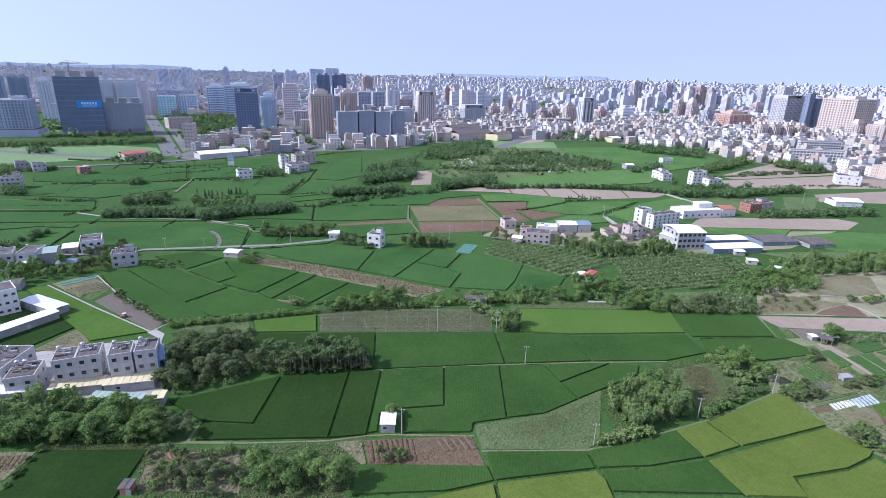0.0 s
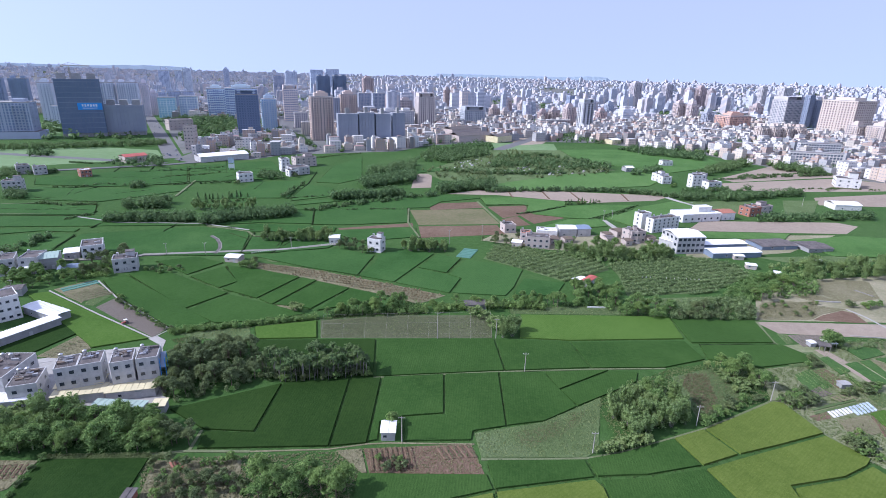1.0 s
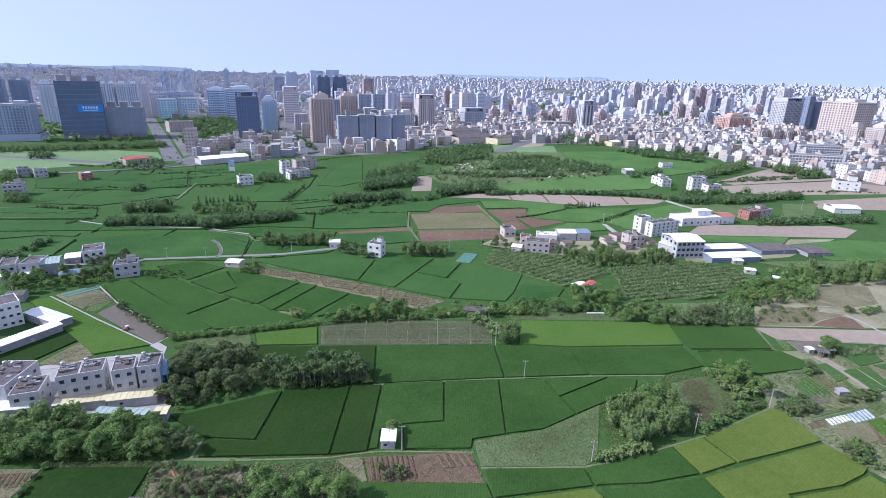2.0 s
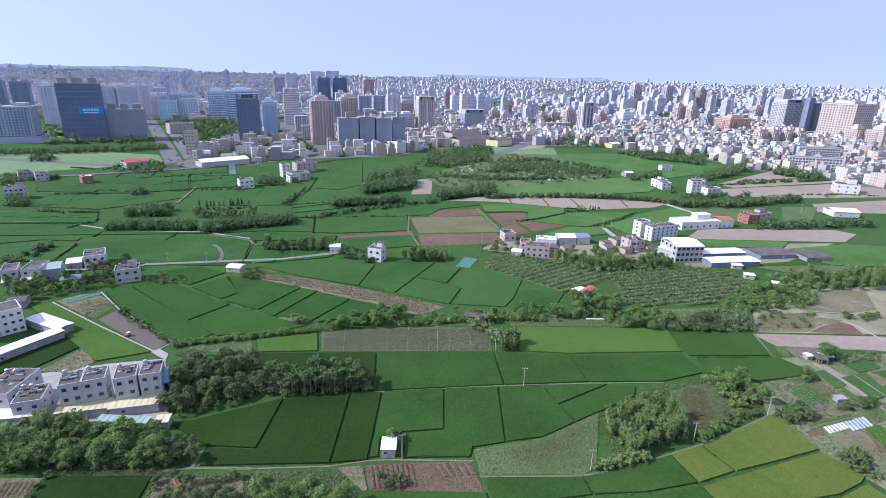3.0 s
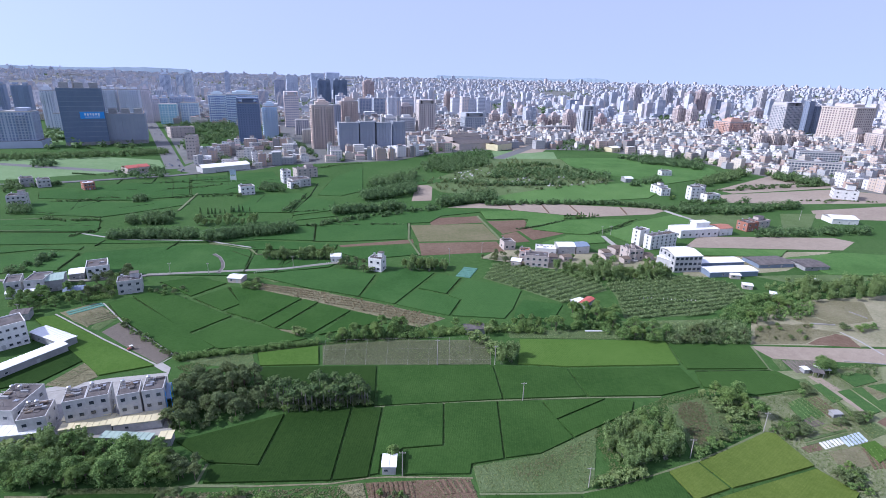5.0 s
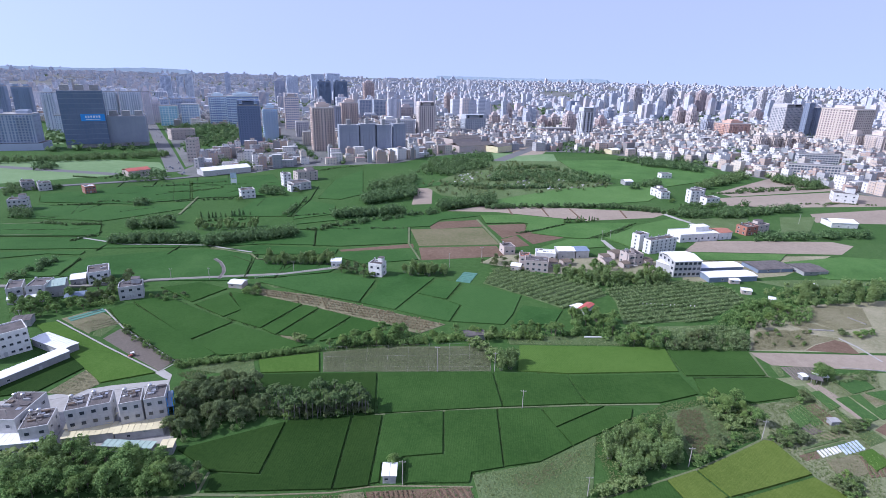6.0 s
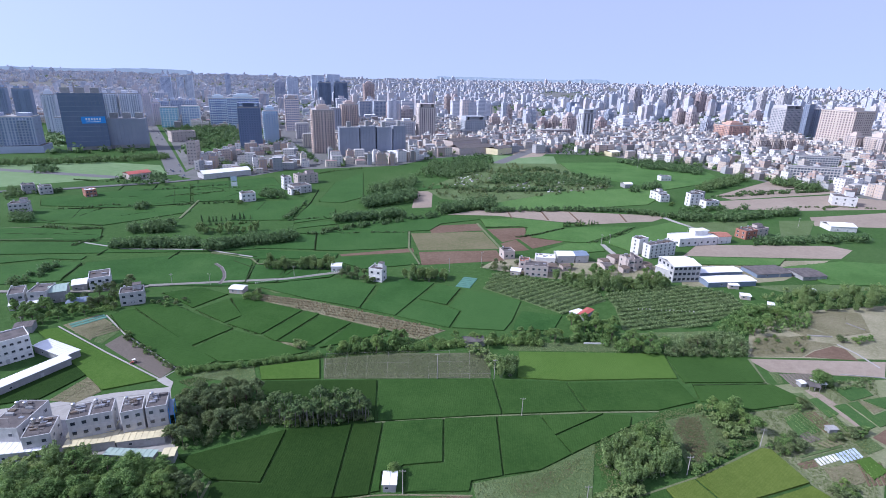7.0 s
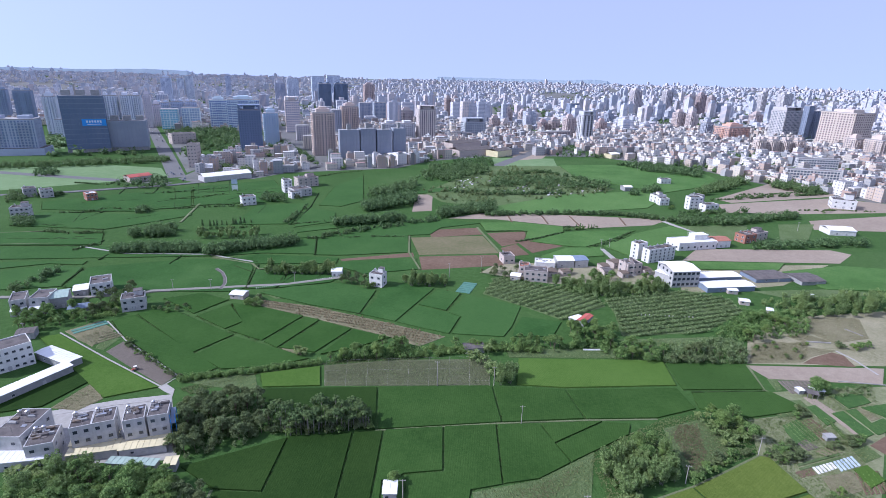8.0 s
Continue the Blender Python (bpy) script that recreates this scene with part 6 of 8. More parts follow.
thicket("thicket", "green hedge of bushes and small trees", 68, 4.4, [(111.9, 594.6), (172.8, 551.6), (169.2, 544.9), (108.2, 587.9)])
thicket("thicket", "green hedge of bushes and small trees", 62, 4.4, [(59.4, 621), (117.7, 649.7), (121.1, 642.2), (62.9, 613.4)])
thicket("thicket", "green hedge of bushes and small trees", 56, 4.4, [(121.8, 648.8), (165.7, 602.9), (161, 597.2), (117, 643.1)])
thicket("thicket", "green hedge of bushes and small trees", 42, 4.4, [(7.2, 521.2), (51.8, 514.9), (51.2, 507), (6.8, 513.2)])
thicket("thicket", "green hedge of bushes and small trees", 68, 4.4, [(50.6, 514.9), (120.4, 528.1), (122.1, 520.3), (52.4, 507.1)])
thicket("thicket", "green hedge of bushes and small trees", 84, 4, [(34, 432), (102.5, 442.8), (103.6, 436.3), (35.2, 425.5)])
thicket("thicket", "green hedge of bushes and small trees", 59, 4, [(102.8, 442.8), (151.6, 444.2), (152.1, 437.6), (103.3, 436.2)])
thicket("thicket", "green hedge of bushes and small trees", 54, 4, [(152.8, 444), (194.1, 426.7), (192.1, 420.5), (150.8, 437.8)])
thicket("hedge", "dense green hedge beside a farm lane", 150, 2.3, [(-98.5, 168.9), (-80, 174), (-64.8, 179.1), (-48.8, 184), (-49.3, 186.5), (-65.7, 182), (-81.1, 176.7), (-100, 172)], m='leaf', size=0.3, leafs=44)
thicket("hedge", "dense green undergrowth of a tree belt", 110, 3.2, [(-48.5, 184.5), (-37.3, 194.2), (-19.4, 200.3), (-9.7, 196.9), (-9.4, 191.5), (-31.9, 189.1)], m='leaf', size=0.3, leafs=44)
thicket("hedge", "dense green undergrowth of a tree belt", 140, 3.2, [(-9.6, 194.7), (4.3, 200.1), (28.2, 202.2), (48.4, 201.1), (47.7, 197.7), (27.8, 198.2), (4.3, 195.1), (-8.3, 191.1)], m='leaf', size=0.3, leafs=44)
thicket("thicket", "dense bushes beside an orchard", 150, 3.4, [(93.5, 191.8), (101, 207.3), (130.9, 215.3), (136.5, 209.6), (127.8, 193.8)], m='leaf_vine', size=0.34, leafs=44)
thicket("thicket", "dense bushes and small trees", 170, 3.6, [(124.7, 218.1), (155, 245.3), (187.8, 247.5), (172.9, 221.3), (138.8, 211.5)], m='leaf', size=0.3, leafs=44)
thicket("thicket", "dense bushes and small trees", 120, 4, [(162.7, 253.9), (189.9, 269.2), (254.9, 277), (234.8, 252.6), (182.4, 239.4)], m='leaf_bamboo', size=0.38, leafs=36)
thicket("thicket", "undergrowth below bamboo clumps", 110, 3.4, [(59.6, 273.2), (85.2, 269.5), (126.2, 271.7), (123.8, 265.9), (82.1, 258.3), (60.4, 269.4)], m='leaf_bamboo', size=0.36, leafs=36)
thicket("thicket", "dense leafy undergrowth of a grove", 150, 3, [(-86.5, 140), (-89.3, 155.4), (-67.3, 159.6), (-60.6, 151.6), (-52.9, 141), (-61.3, 136.3), (-76.3, 128.6), (-80.6, 129.5)], m='leaf_grey', size=0.3, leafs=40)
thicket("thicket", "dense leafy undergrowth of a grove", 140, 3, [(-116.3, 111.8), (-106.7, 114.5), (-90.1, 116.5), (-76.5, 116.7), (-68.5, 112.5), (-68.7, 108.6), (-100.2, 105.9), (-110.8, 105.2)], m='leaf', size=0.3, leafs=44)
thicket("thicket", "dense leafy undergrowth of a grove", 70, 2.4, [(48.2, 128.4), (60.3, 135.9), (73, 133.7), (72.7, 124.7), (52, 116.6)], m='leaf_bamboo', size=0.3, leafs=40)
thicket("thicket", "low bushes by the houses", 60, 2.2, [(-176.9, 232.9), (-162.7, 236.3), (-153.4, 223.2), (-164.3, 218.2)], m='leaf', size=0.3, leafs=44)
thicket("thicket", "bushes at the road bend", 60, 2.6, [(48.4, 201.1), (64, 211.1), (78.3, 208.9), (75.7, 197.2), (64.2, 202.1)], m='leaf', size=0.3, leafs=44)
field("weeds", (186.8, 408.5), (251.8, 420), (227.6, 376.3), (206, 370.7))
field("weeds", (279.2, 423), (312.1, 426.8), (272.2, 374.2), (250.1, 371.9))
field("dry_weeds", (161.8, 304.3), (212, 307.4), (200.8, 291.9), (177.1, 291))
field("weeds", (174.4, 274.6), (219.1, 280.1), (254.9, 277), (251.6, 273), (188.1, 266.3))
field("weeds", (79.3, 212.1), (129.7, 217.8), (135.2, 209.4), (101.3, 204.9))
field("weeds", (28.1, 200.5), (76.9, 204.6), (74, 195.5), (28.5, 193.8))
field("weeds", (-96.2, 254.2), (-79.4, 262), (-66.9, 260.2), (-69.3, 251.9), (-86.6, 247.1))
field("dry_weeds", (-84.2, 257.9), (-73.5, 262.5), (-66, 256.6), (-76.4, 251.3))
billboard(-204.3, 495.4)
thicket("hedge", "low green hedge along a paddy bund", 55, 2.4, [(-284.3, 353.3), (-262.7, 349.0), (-242.2, 352.9), (-241.6, 350.0), (-262.7, 346.0), (-284.9, 350.3)], m='leaf_far', size=0.60, leafs=22)
thicket("hedge", "low green hedge along a paddy bund", 46, 1.6, [(-310.3, 400.0), (-290.8, 406.8), (-280.7, 419.7), (-254.2, 418.5), (-254.3, 416.5), (-280.1, 417.8), (-289.7, 405.1), (-309.6, 398.1)], m='leaf_far', size=0.60, leafs=22)
thicket("hedge", "low green hedge along a paddy bund", 60, 1.6, [(-284.5, 475.2), (-258.5, 485.1), (-218.7, 510.4), (-217.3, 508.3), (-257.3, 482.9), (-283.6, 472.8)], m='leaf_far', size=0.60, leafs=22)
thicket("hedge", "low green hedge along a paddy bund", 50, 1.5, [(-226.7, 424.4), (-207.6, 431.7), (-177.8, 440.6), (-177.2, 438.7), (-207.0, 429.8), (-226.0, 422.5)], m='leaf_far', size=0.60, leafs=22)
thicket("hedge", "low green hedge along a paddy bund", 30, 1.5, [(-250.1, 457.0), (-227.1, 462.9), (-210.2, 482.6), (-208.7, 481.3), (-226.0, 461.3), (-249.5, 455.1)], m='leaf_far', size=0.60, leafs=22)
thicket("hedge", "low green hedge along a paddy bund", 30, 2.2, [(-181.1, 364.6), (-159.9, 372.4), (-145.4, 377.7), (-144.5, 375.4), (-159.1, 370.0), (-180.3, 362.2)], m='leaf_far', size=0.60, leafs=22)
thicket("hedge", "low green hedge along a paddy bund", 34, 3.2, [(-124.9, 386.8), (-124.3, 407.3), (-122.7, 437.3), (-118.7, 437.1), (-120.3, 407.2), (-120.9, 386.7)], m='leaf_far', size=0.60, leafs=22)
thicket("hedge", "low green hedge along a paddy bund", 30, 1.3, [(-120.5, 385.8), (-107.0, 391.3), (-93.1, 396.9), (-92.5, 395.5), (-106.4, 389.8), (-119.9, 384.3)], m='leaf_far', size=0.60, leafs=22)
thicket("hedge", "low green hedge along a paddy bund", 40, 1.2, [(-73.8, 355.5), (-50.5, 359.6), (-28.2, 362.0), (-28.1, 360.4), (-50.3, 358.0), (-73.5, 353.9)], m='leaf_far', size=0.60, leafs=22)
thicket("hedge", "low green hedge along a paddy bund", 36, 1.3, [(-237.4, 312.9), (-232.9, 327.5), (-231.0, 326.9), (-235.5, 312.3)], m='leaf_far', size=0.60, leafs=22)
thicket("hedge", "low green hedge along a paddy bund", 16, 3.0, [(-370.8, 463.7), (-350.2, 466.8), (-349.4, 461.8), (-370.0, 458.8)], m='leaf_far', size=0.60, leafs=22)
thicket("hedge", "low green hedge along a paddy bund", 40, 1.6, [(-144.9, 582.6), (-130.0, 602.7), (-101.1, 626.5), (-99.1, 624.2), (-127.9, 600.6), (-142.4, 580.8)], m='leaf_far', size=0.60, leafs=22)
thicket("hedge", "low green hedge along a paddy bund", 40, 1.6, [(-374.8, 517.0), (-338.8, 512.3), (-337.7, 525.8), (-334.7, 525.3), (-338.0, 509.4), (-375.2, 514.0)], m='leaf_far', size=0.60, leafs=22)
thicket("hedge", "low green hedge along a paddy bund", 40, 1.3, [(50.9, 357.3), (70.5, 367.5), (90.2, 383.4), (91.5, 381.9), (71.6, 365.8), (51.9, 355.5)], m='leaf_far', size=0.60, leafs=22)
thicket("hedge", "low green hedge along a paddy bund", 40, 1.5, [(99.8, 346.7), (123.2, 366.2), (143.3, 387.3), (144.8, 386.0), (124.5, 364.8), (101.1, 345.1)], m='leaf_far', size=0.60, leafs=22)
thicket("hedge", "low green hedge along a paddy bund", 60, 2.0, [(307.9, 539.9), (344.9, 548.4), (400.8, 570.0), (402.3, 566.3), (346.2, 544.6), (308.8, 536.0)], m='leaf_far', size=0.60, leafs=22)
thicket("hedge", "low green hedge along a paddy bund", 40, 1.5, [(263.6, 511.1), (300.2, 519.1), (300.7, 517.1), (264.1, 509.1)], m='leaf_far', size=0.60, leafs=22)
thicket("hedge", "low green hedge along a paddy bund", 60, 1.2, [(328.7, 476.3), (374.6, 482.0), (403.2, 477.9), (402.8, 475.0), (374.7, 479.0), (329.1, 473.3)], m='leaf_grey', size=0.60, leafs=22)
tree_row("conifer", 3.2, 1.0, 0.3, (-182.4, 376.0), (-163.9, 381.9), (-148.1, 387.7))
tree_row("conifer", 3.6, 0.8, 0.3, (92.9, 388.4), (121.8, 399.2))
thicket("thicket", "dark belt of trees across waste land", 190, 6.5, [(47.9, 550.5), (101.2, 541.0), (175.3, 548.7), (185.5, 587.2), (112.1, 603.8), (60.7, 612.4)])
thicket("thicket", "dark trees at the edge of town", 90, 6.5, [(8.0, 645.1), (56.6, 644.1), (64.3, 721.2), (49.4, 756.0), (8.7, 722.1)])
thicket("thicket", "dark trees beside farm houses", 26, 5.5, [(-315.4, 360.6), (-300.6, 362.3), (-313.3, 379.9), (-330.1, 379.8)])
thicket("thicket", "dark trees beside farm houses", 30, 5.5, [(-374.1, 428.2), (-358.6, 427.8), (-387.7, 464.6), (-404.4, 465.1)])
thicket("thicket", "dark grove of small trees beside paddies", 60, 5.0, [(-166.5, 456.8), (-143.3, 454.6), (-152.2, 484.3), (-172.4, 481.4)])
thicket("thicket", "dark trees among white houses", 60, 5.0, [(193.0, 423.5), (261.8, 438.1), (278.6, 468.5), (213.5, 460.3)])
# ---- orchards ----
orchard("trained fruit bushes in regular rows", 1.8, 4.0, 0.62, 2.1, [(21.9, 260.8), (31.1, 286.3), (61.2, 273.3), (82.8, 261), (85, 248.2), (58.4, 230.8), (40.4, 246.6)], leafs=21, size=0.4)
orchard("trained fruit bushes in regular rows", 1.8, 3.8, 0.3, 2.1, [(86.1, 256.7), (135.4, 271.5), (155.3, 262), (155, 245.3), (123.1, 220), (82.7, 214.8), (86.4, 238.8)], leafs=21, size=0.4)
orchard("young shrubs in rows on brown soil", 1.7, 2.4, -0.25, 1.2, [(-100, 246), (-67.3, 238.7), (-32.3, 225.3), (0.7, 210.7), (-9.6, 202.2), (-22.7, 209.9), (-58.7, 225.6), (-95.1, 240.5)], m="leaf_dry", leafs=15, size=0.3)
# ---- row houses and farmhouses ----
house("row_house", "white plastered three-storey row house with stained flat roof", -110.2, 128.4, 24.6, 5.7, 7.5, 10, 3, bays=2, tanks=1, wall='tile_wall', rim=0.25, clutter=9, ww=1.35, wh=1.3)
house("row_house", "white plastered three-storey row house with stained flat roof", -105, 130.8, 23.4, 6, 7.5, 10, 3, bays=2, tanks=1, wall='tile_wall', rim=0.25, clutter=9, ww=1.35, wh=1.3)
house("row_house", "white plastered three-storey row house with stained flat roof", -96.6, 132.4, 23.4, 6, 7.5, 10, 3, bays=2, tanks=1, wall='tile_wall', rim=0.25, clutter=9, ww=1.35, wh=1.3)
house("row_house", "white plastered three-storey row house with stained flat roof", -90.5, 135, 19.6, 5.9, 7.5, 10, 3, bays=2, tanks=1, wall='tile_wall', rim=0.25, clutter=9, ww=1.35, wh=1.3)
house("row_house", "white two-storey house with stained flat roof", -120.5, 123.5, 21, 7.2, 9, 7, 2, bays=2, tanks=2, wall='tile_wall', rim=0.25, clutter=10, ww=1.35, wh=1.2)
house("row_house", "white two-storey house with stained flat roof", -132.6, 126.2, 2.8, 8.8, 14, 8, 2, bays=2, tanks=2, wall='tile_wall', rim=0.25, clutter=10, ww=1.35, wh=1.2)
tagged(part("pavement", slab([(-131.9, 122.9), (-79.2, 128.4), (-96.5, 159.7), (-114.5, 155.2), (-149.8, 143.3)], 0.0, 0.05), M["concrete"]), "worn concrete yard between houses", "yard", kind="structure")
shed("long lean-to with white metal roof", -129.3, 120.9, 11.1, 14.7, 7, 3.2, wall='tile_wall', rise=0.03)
shed("low annex with cream metal roof", -110.4, 125.6, 14.6, 13.4, 5, 2.8, wall='tile_wall', top='roof_cream', rise=0.04)
shed("low annex with cream metal roof", -96.6, 128.4, 14.5, 13.1, 5, 2.8, wall='tile_wall', top='roof_cream', rise=0.04)
shed("low annex with cream metal roof", -111.7, 129.1, 19.5, 5.3, 4.5, 3.4, wall='tile_wall', top='roof_cream', rise=0.04)
shed("low annex with cream metal roof", -106.7, 131.2, 14.3, 7, 4.5, 3.4, wall='tile_wall', top='roof_cream', rise=0.04)
shed("small shed with pale metal roof", -80.2, 122.9, 11.5, 3.3, 3.5, 2.6, top='roof_cream', rise=0.04)
shed("low shed with pale green metal roof", -97.6, 124, -1.7, 14.4, 2.6, 2, top='roof_green', rise=0.04)
shed("pump house with white metal roof beside the paddy", -15.1, 114.4, 2.1, 3.6, 4.8, 2.7, wall='tile_wall', rise=0.06)
shed("teal container used as a tool shed", -91.3, 130.1, 14, 3.6, 2.2, 2.2, wall='net_green', top='net_green', rise=0.02)
shed("small brick hut with rusty roof", -69.9, 91.1, 1.9, 2.1, 2.6, 1.9, wall='brick_red', top='roof_grey', rise=0.03)
house("factory", "white four-storey factory block with small windows", -171.4, 168, 47.6, 16.1, 10, 9.2, 3, bays=7, tanks=0, category='factory', ww=1.2, wh=1.0)
shed("long workshop with white metal roof", -154.4, 149.5, 62.6, 27.7, 5, 3.2, rise=0.05)
shed("long workshop with white metal roof", -162.5, 182.8, -24.3, 19.5, 6, 3.2, rise=0.05)
house("farmhouse", "white two-storey house with grey flat roof", -154.3, 226.8, 26.3, 10.2, 8, 6.2, 2, bays=3, tanks=1, wall='tile_wall', attic=2.6, clutter=5)
house("farmhouse", "flat-roofed house with white roof sheets", -179.8, 243.3, 31.1, 9.5, 12, 6.6, 2, bays=3, tanks=0, wall='white', clutter=5)
shed("house with white tent-like roof", -188.4, 242.6, 28.7, 6.4, 9, 3.4)
house("row_house", "white two-storey house with pale roof", -203.3, 221.1, 31.4, 6.3, 11, 6.6, 2, bays=2, tanks=1, wall='tile_wall', lean_to=3.0)
house("row_house", "white two-storey house with grey roof", -196.7, 224.6, 14.6, 7.9, 11, 6.6, 2, bays=2, tanks=1, wall='tile_wall', lean_to=3.0)
shed("shed with pale green metal roof", -189.6, 228, 28.5, 7.4, 11, 5.5, top='roof_green')
shed("barrel-shaped shed with dark blue roof", -177.8, 223.2, 21, 8.3, 6, 2.6, top='roof_blue', rise=0.22)
shed("dark shed behind a factory", -181.8, 196.8, 21.7, 6.5, 6, 3, top='roof_grey')
shed("farm shed with white metal roof", -110, 246.1, -8.3, 7.3, 6, 2.4, wall='pink_wall')
house("farmhouse", "white three-storey villa with roof terrace", -41.2, 268, -17.9, 7.8, 6.5, 7, 2, bays=2, tanks=1, wall='white', attic=3.0, clutter=5)
shed("small white hut beside the lane", -64.4, 279.3, 5.1, 5.6, 6, 3.5, wall='white')
house("farmhouse", "tiled house with hipped terrace roof", 46.8, 281.2, -8.7, 13.2, 9, 6.2, 2, bays=4, tanks=1, wall='pink_wall', clutter=5)
house("farmhouse", "low house with white roof", 56.3, 300.8, -6.5, 11.8, 8.3, 4.3, 1, bays=3, tanks=0, top='roof_white', clutter=5)
house("farmhouse", "small house by the field", 37.7, 308.8, 14.7, 7.5, 8.3, 4.7, 1, bays=2, tanks=1, wall='pink_wall', clutter=5)
shed("workshop with white metal roof", 70.6, 304.5, 4.6, 10.7, 9.3, 4.8, wall='tile_wall')
shed("workshop with blue roof", 82, 305.4, 12.8, 8.7, 9.3, 4.7, wall='tile_wall', top='roof_blue')
house("apartment_block", "white four-storey block with tanks", 132, 317.3, 25.3, 22.7, 6.1, 8.6, 4, bays=6, tanks=3, wall='white', ww=1.1, wh=1.2, clutter=5)
house("apartment_block", "narrow white four-storey block", 127.4, 324.7, 32.1, 8.9, 6.2, 10.1, 4, bays=1, tanks=1, wall='white', ww=1.1, wh=1.2, clutter=5)
house("farmhouse", "weathered pinkish house with flat roof", 110.7, 294.2, 17.4, 10.2, 9.2, 6.6, 2, bays=3, tanks=1, wall='pink_wall', clutter=5)
house("warehouse", "three-storey warehouse with white gable roof", 130.5, 276.9, 8.1, 16.4, 17, 9.6, 3, roof='gable', top='roof_white', bays=6, tanks=0, wall='tile_wall', category='warehouse', ww=2.0, wh=1.7)
shed("low annex with white roof", 125, 288.8, -55.1, 11.9, 9.2, 5.6, wall='tile_wall', rise=0.05)
shed("long hall with white metal roof", 149.2, 284.5, 9.0, 27.6, 9, 3.4, wall='roof_blue', rise=0.06)
shed("long hall with white metal roof", 148.0, 270.6, 8.2, 29.3, 9.5, 3.0, wall='roof_blue', rise=0.06)
shed("open hall with grey roof", 184.9, 287.5, 9.7, 23.2, 14, 2.2, wall='roof_blue', top='roof_grey', rise=0.05)
shed("open hall with grey roof", 210.5, 285.4, 8.3, 15.8, 14, 2.2, top='roof_grey', rise=0.05)
house("factory", "low white factory with stepped roof", 163.1, 344.7, 14.1, 30.4, 14.3, 5.1, 1, bays=6, tanks=0, wall='white', top='roof_white', attic=3.5, category='factory')
shed("annex with reddish roof", 194.2, 353.7, 13.8, 10.8, 11.2, 5.1, wall='white', top='brick_red')
house("farmhouse", "grey farmhouse with flat roof", 227.2, 369.6, 27, 18.5, 9.1, 5.7, 2, bays=3, tanks=1, wall='pink_wall', attic=2.4, clutter=4)
shed("white hall with metal roof", 302.5, 394.7, -4.7, 19.5, 14.1, 4, wall='white')
shed("shed with red metal roof", 67.4, 224.4, 50.3, 9.8, 3.5, 2.4, top='roof_red')
shed("shed with white metal roof", 63.3, 226.8, 32.7, 6.1, 3.5, 2.2, top='roof_white')
house("farmhouse", "white house with tanks by a hedge", 203, 482.3, 7.5, 9, 7.2, 6.2, 2, bays=2, tanks=2, wall='white', clutter=5)
house("apartment_block", "white and grey four-storey block", 223.5, 466.6, 7.6, 12.6, 8.2, 11.3, 4, bays=3, tanks=1, wall='white', clutter=5)
house("farmhouse", "white two-storey farm house", 234.3, 458.2, 16.8, 14.2, 8.2, 6.7, 2, bays=3, tanks=1, wall='white', clutter=5)
house("farmhouse", "white house on the plain", 244.8, 588.9, 8.7, 12.4, 8.3, 5.2, 1, bays=3, tanks=1, wall='white', clutter=5)
shed("greenhouse with pale roof", 189.4, 544, 9, 8.8, 10.5, 4.2)
house("farmhouse", "large white house with roof pavilion", 370.3, 490.6, -25.6, 19.3, 16.2, 8.1, 2, bays=3, tanks=1, wall='white', attic=5, clutter=5)
house("farmhouse", "white farmhouse with annex", -176.2, 440, 33.1, 11.8, 9.8, 7, 2, bays=3, tanks=1, wall='white', clutter=5)
house("farmhouse", "white house at the edge of town", -155.4, 493.2, 33, 7.6, 9.8, 12, 4, bays=2, tanks=1, wall='white', clutter=5)
house("farmhouse", "row of white houses at the edge of town", -141.2, 477.3, 38.7, 17.3, 15.2, 6.5, 2, bays=4, tanks=1, wall='tile_wall', clutter=5)
house("farmhouse", "white and pink house with tower", -328.8, 378.1, 26.1, 12.2, 9.9, 8.8, 3, bays=4, tanks=1, wall='tile_wall', attic=3, clutter=5)
house("farmhouse", "brick house with pale flat roof", -313, 442, 47.4, 8.4, 10, 6.2, 2, bays=3, tanks=0, wall='brick_red', top='roof_white', clutter=5)
house("farmhouse", "grey house behind trees", -374, 449.6, 43.8, 9.6, 11.2, 7.2, 2, bays=3, tanks=1, wall='grey_wall', clutter=5)
shed("low pavilion with red roof in the park", -321.1, 521, 51.9, 21.7, 15.7, 5.6, wall='pink_wall', top='roof_red')
shed("long low hall with white metal roof", -250.7, 532.6, 41.9, 49.9, 20, 5.6, wall='tile_wall')
beds("low nursery beds under pale green nets", (6.7, 262.3), (11.9, 277.3), (14.4, 260.2), 6, m="net_green", h=0.35)
lane(3.4, (58.7, 199.5), (74.3, 199.3), label='worn concrete yard beside a lane', name='yard')
lane(0.5, (61.7, 201.7), (71.8, 202.0), z=0.6, m='white', label='low white wall beside a yard', name='garden_wall')
shed("low shelter with pale roof", 10.1, 195.9, 11, 8.4, 5, 2.4, top='roof_grey')
shed("garden shed with white roof", 142, 171.4, 2.8, 3.8, 3, 2, open_front=True)
house("farmhouse", "pale stacked house with brown terrace roof", -149.3, 520.0, 37.4, 21.7, 12.0, 9.0, 3, bays=4, tanks=2, wall='pink_wall', attic=3, clutter=5)
house("farmhouse", "small white house with tank", -142.1, 471.2, 42.3, 10.1, 8.0, 5.5, 2, bays=2, tanks=1, wall='white', clutter=3)
house("farmhouse", "white house with dark roof", -358.5, 448.8, 43.2, 9.6, 10.0, 6.5, 2, bays=3, tanks=1, wall='tile_wall', clutter=4)
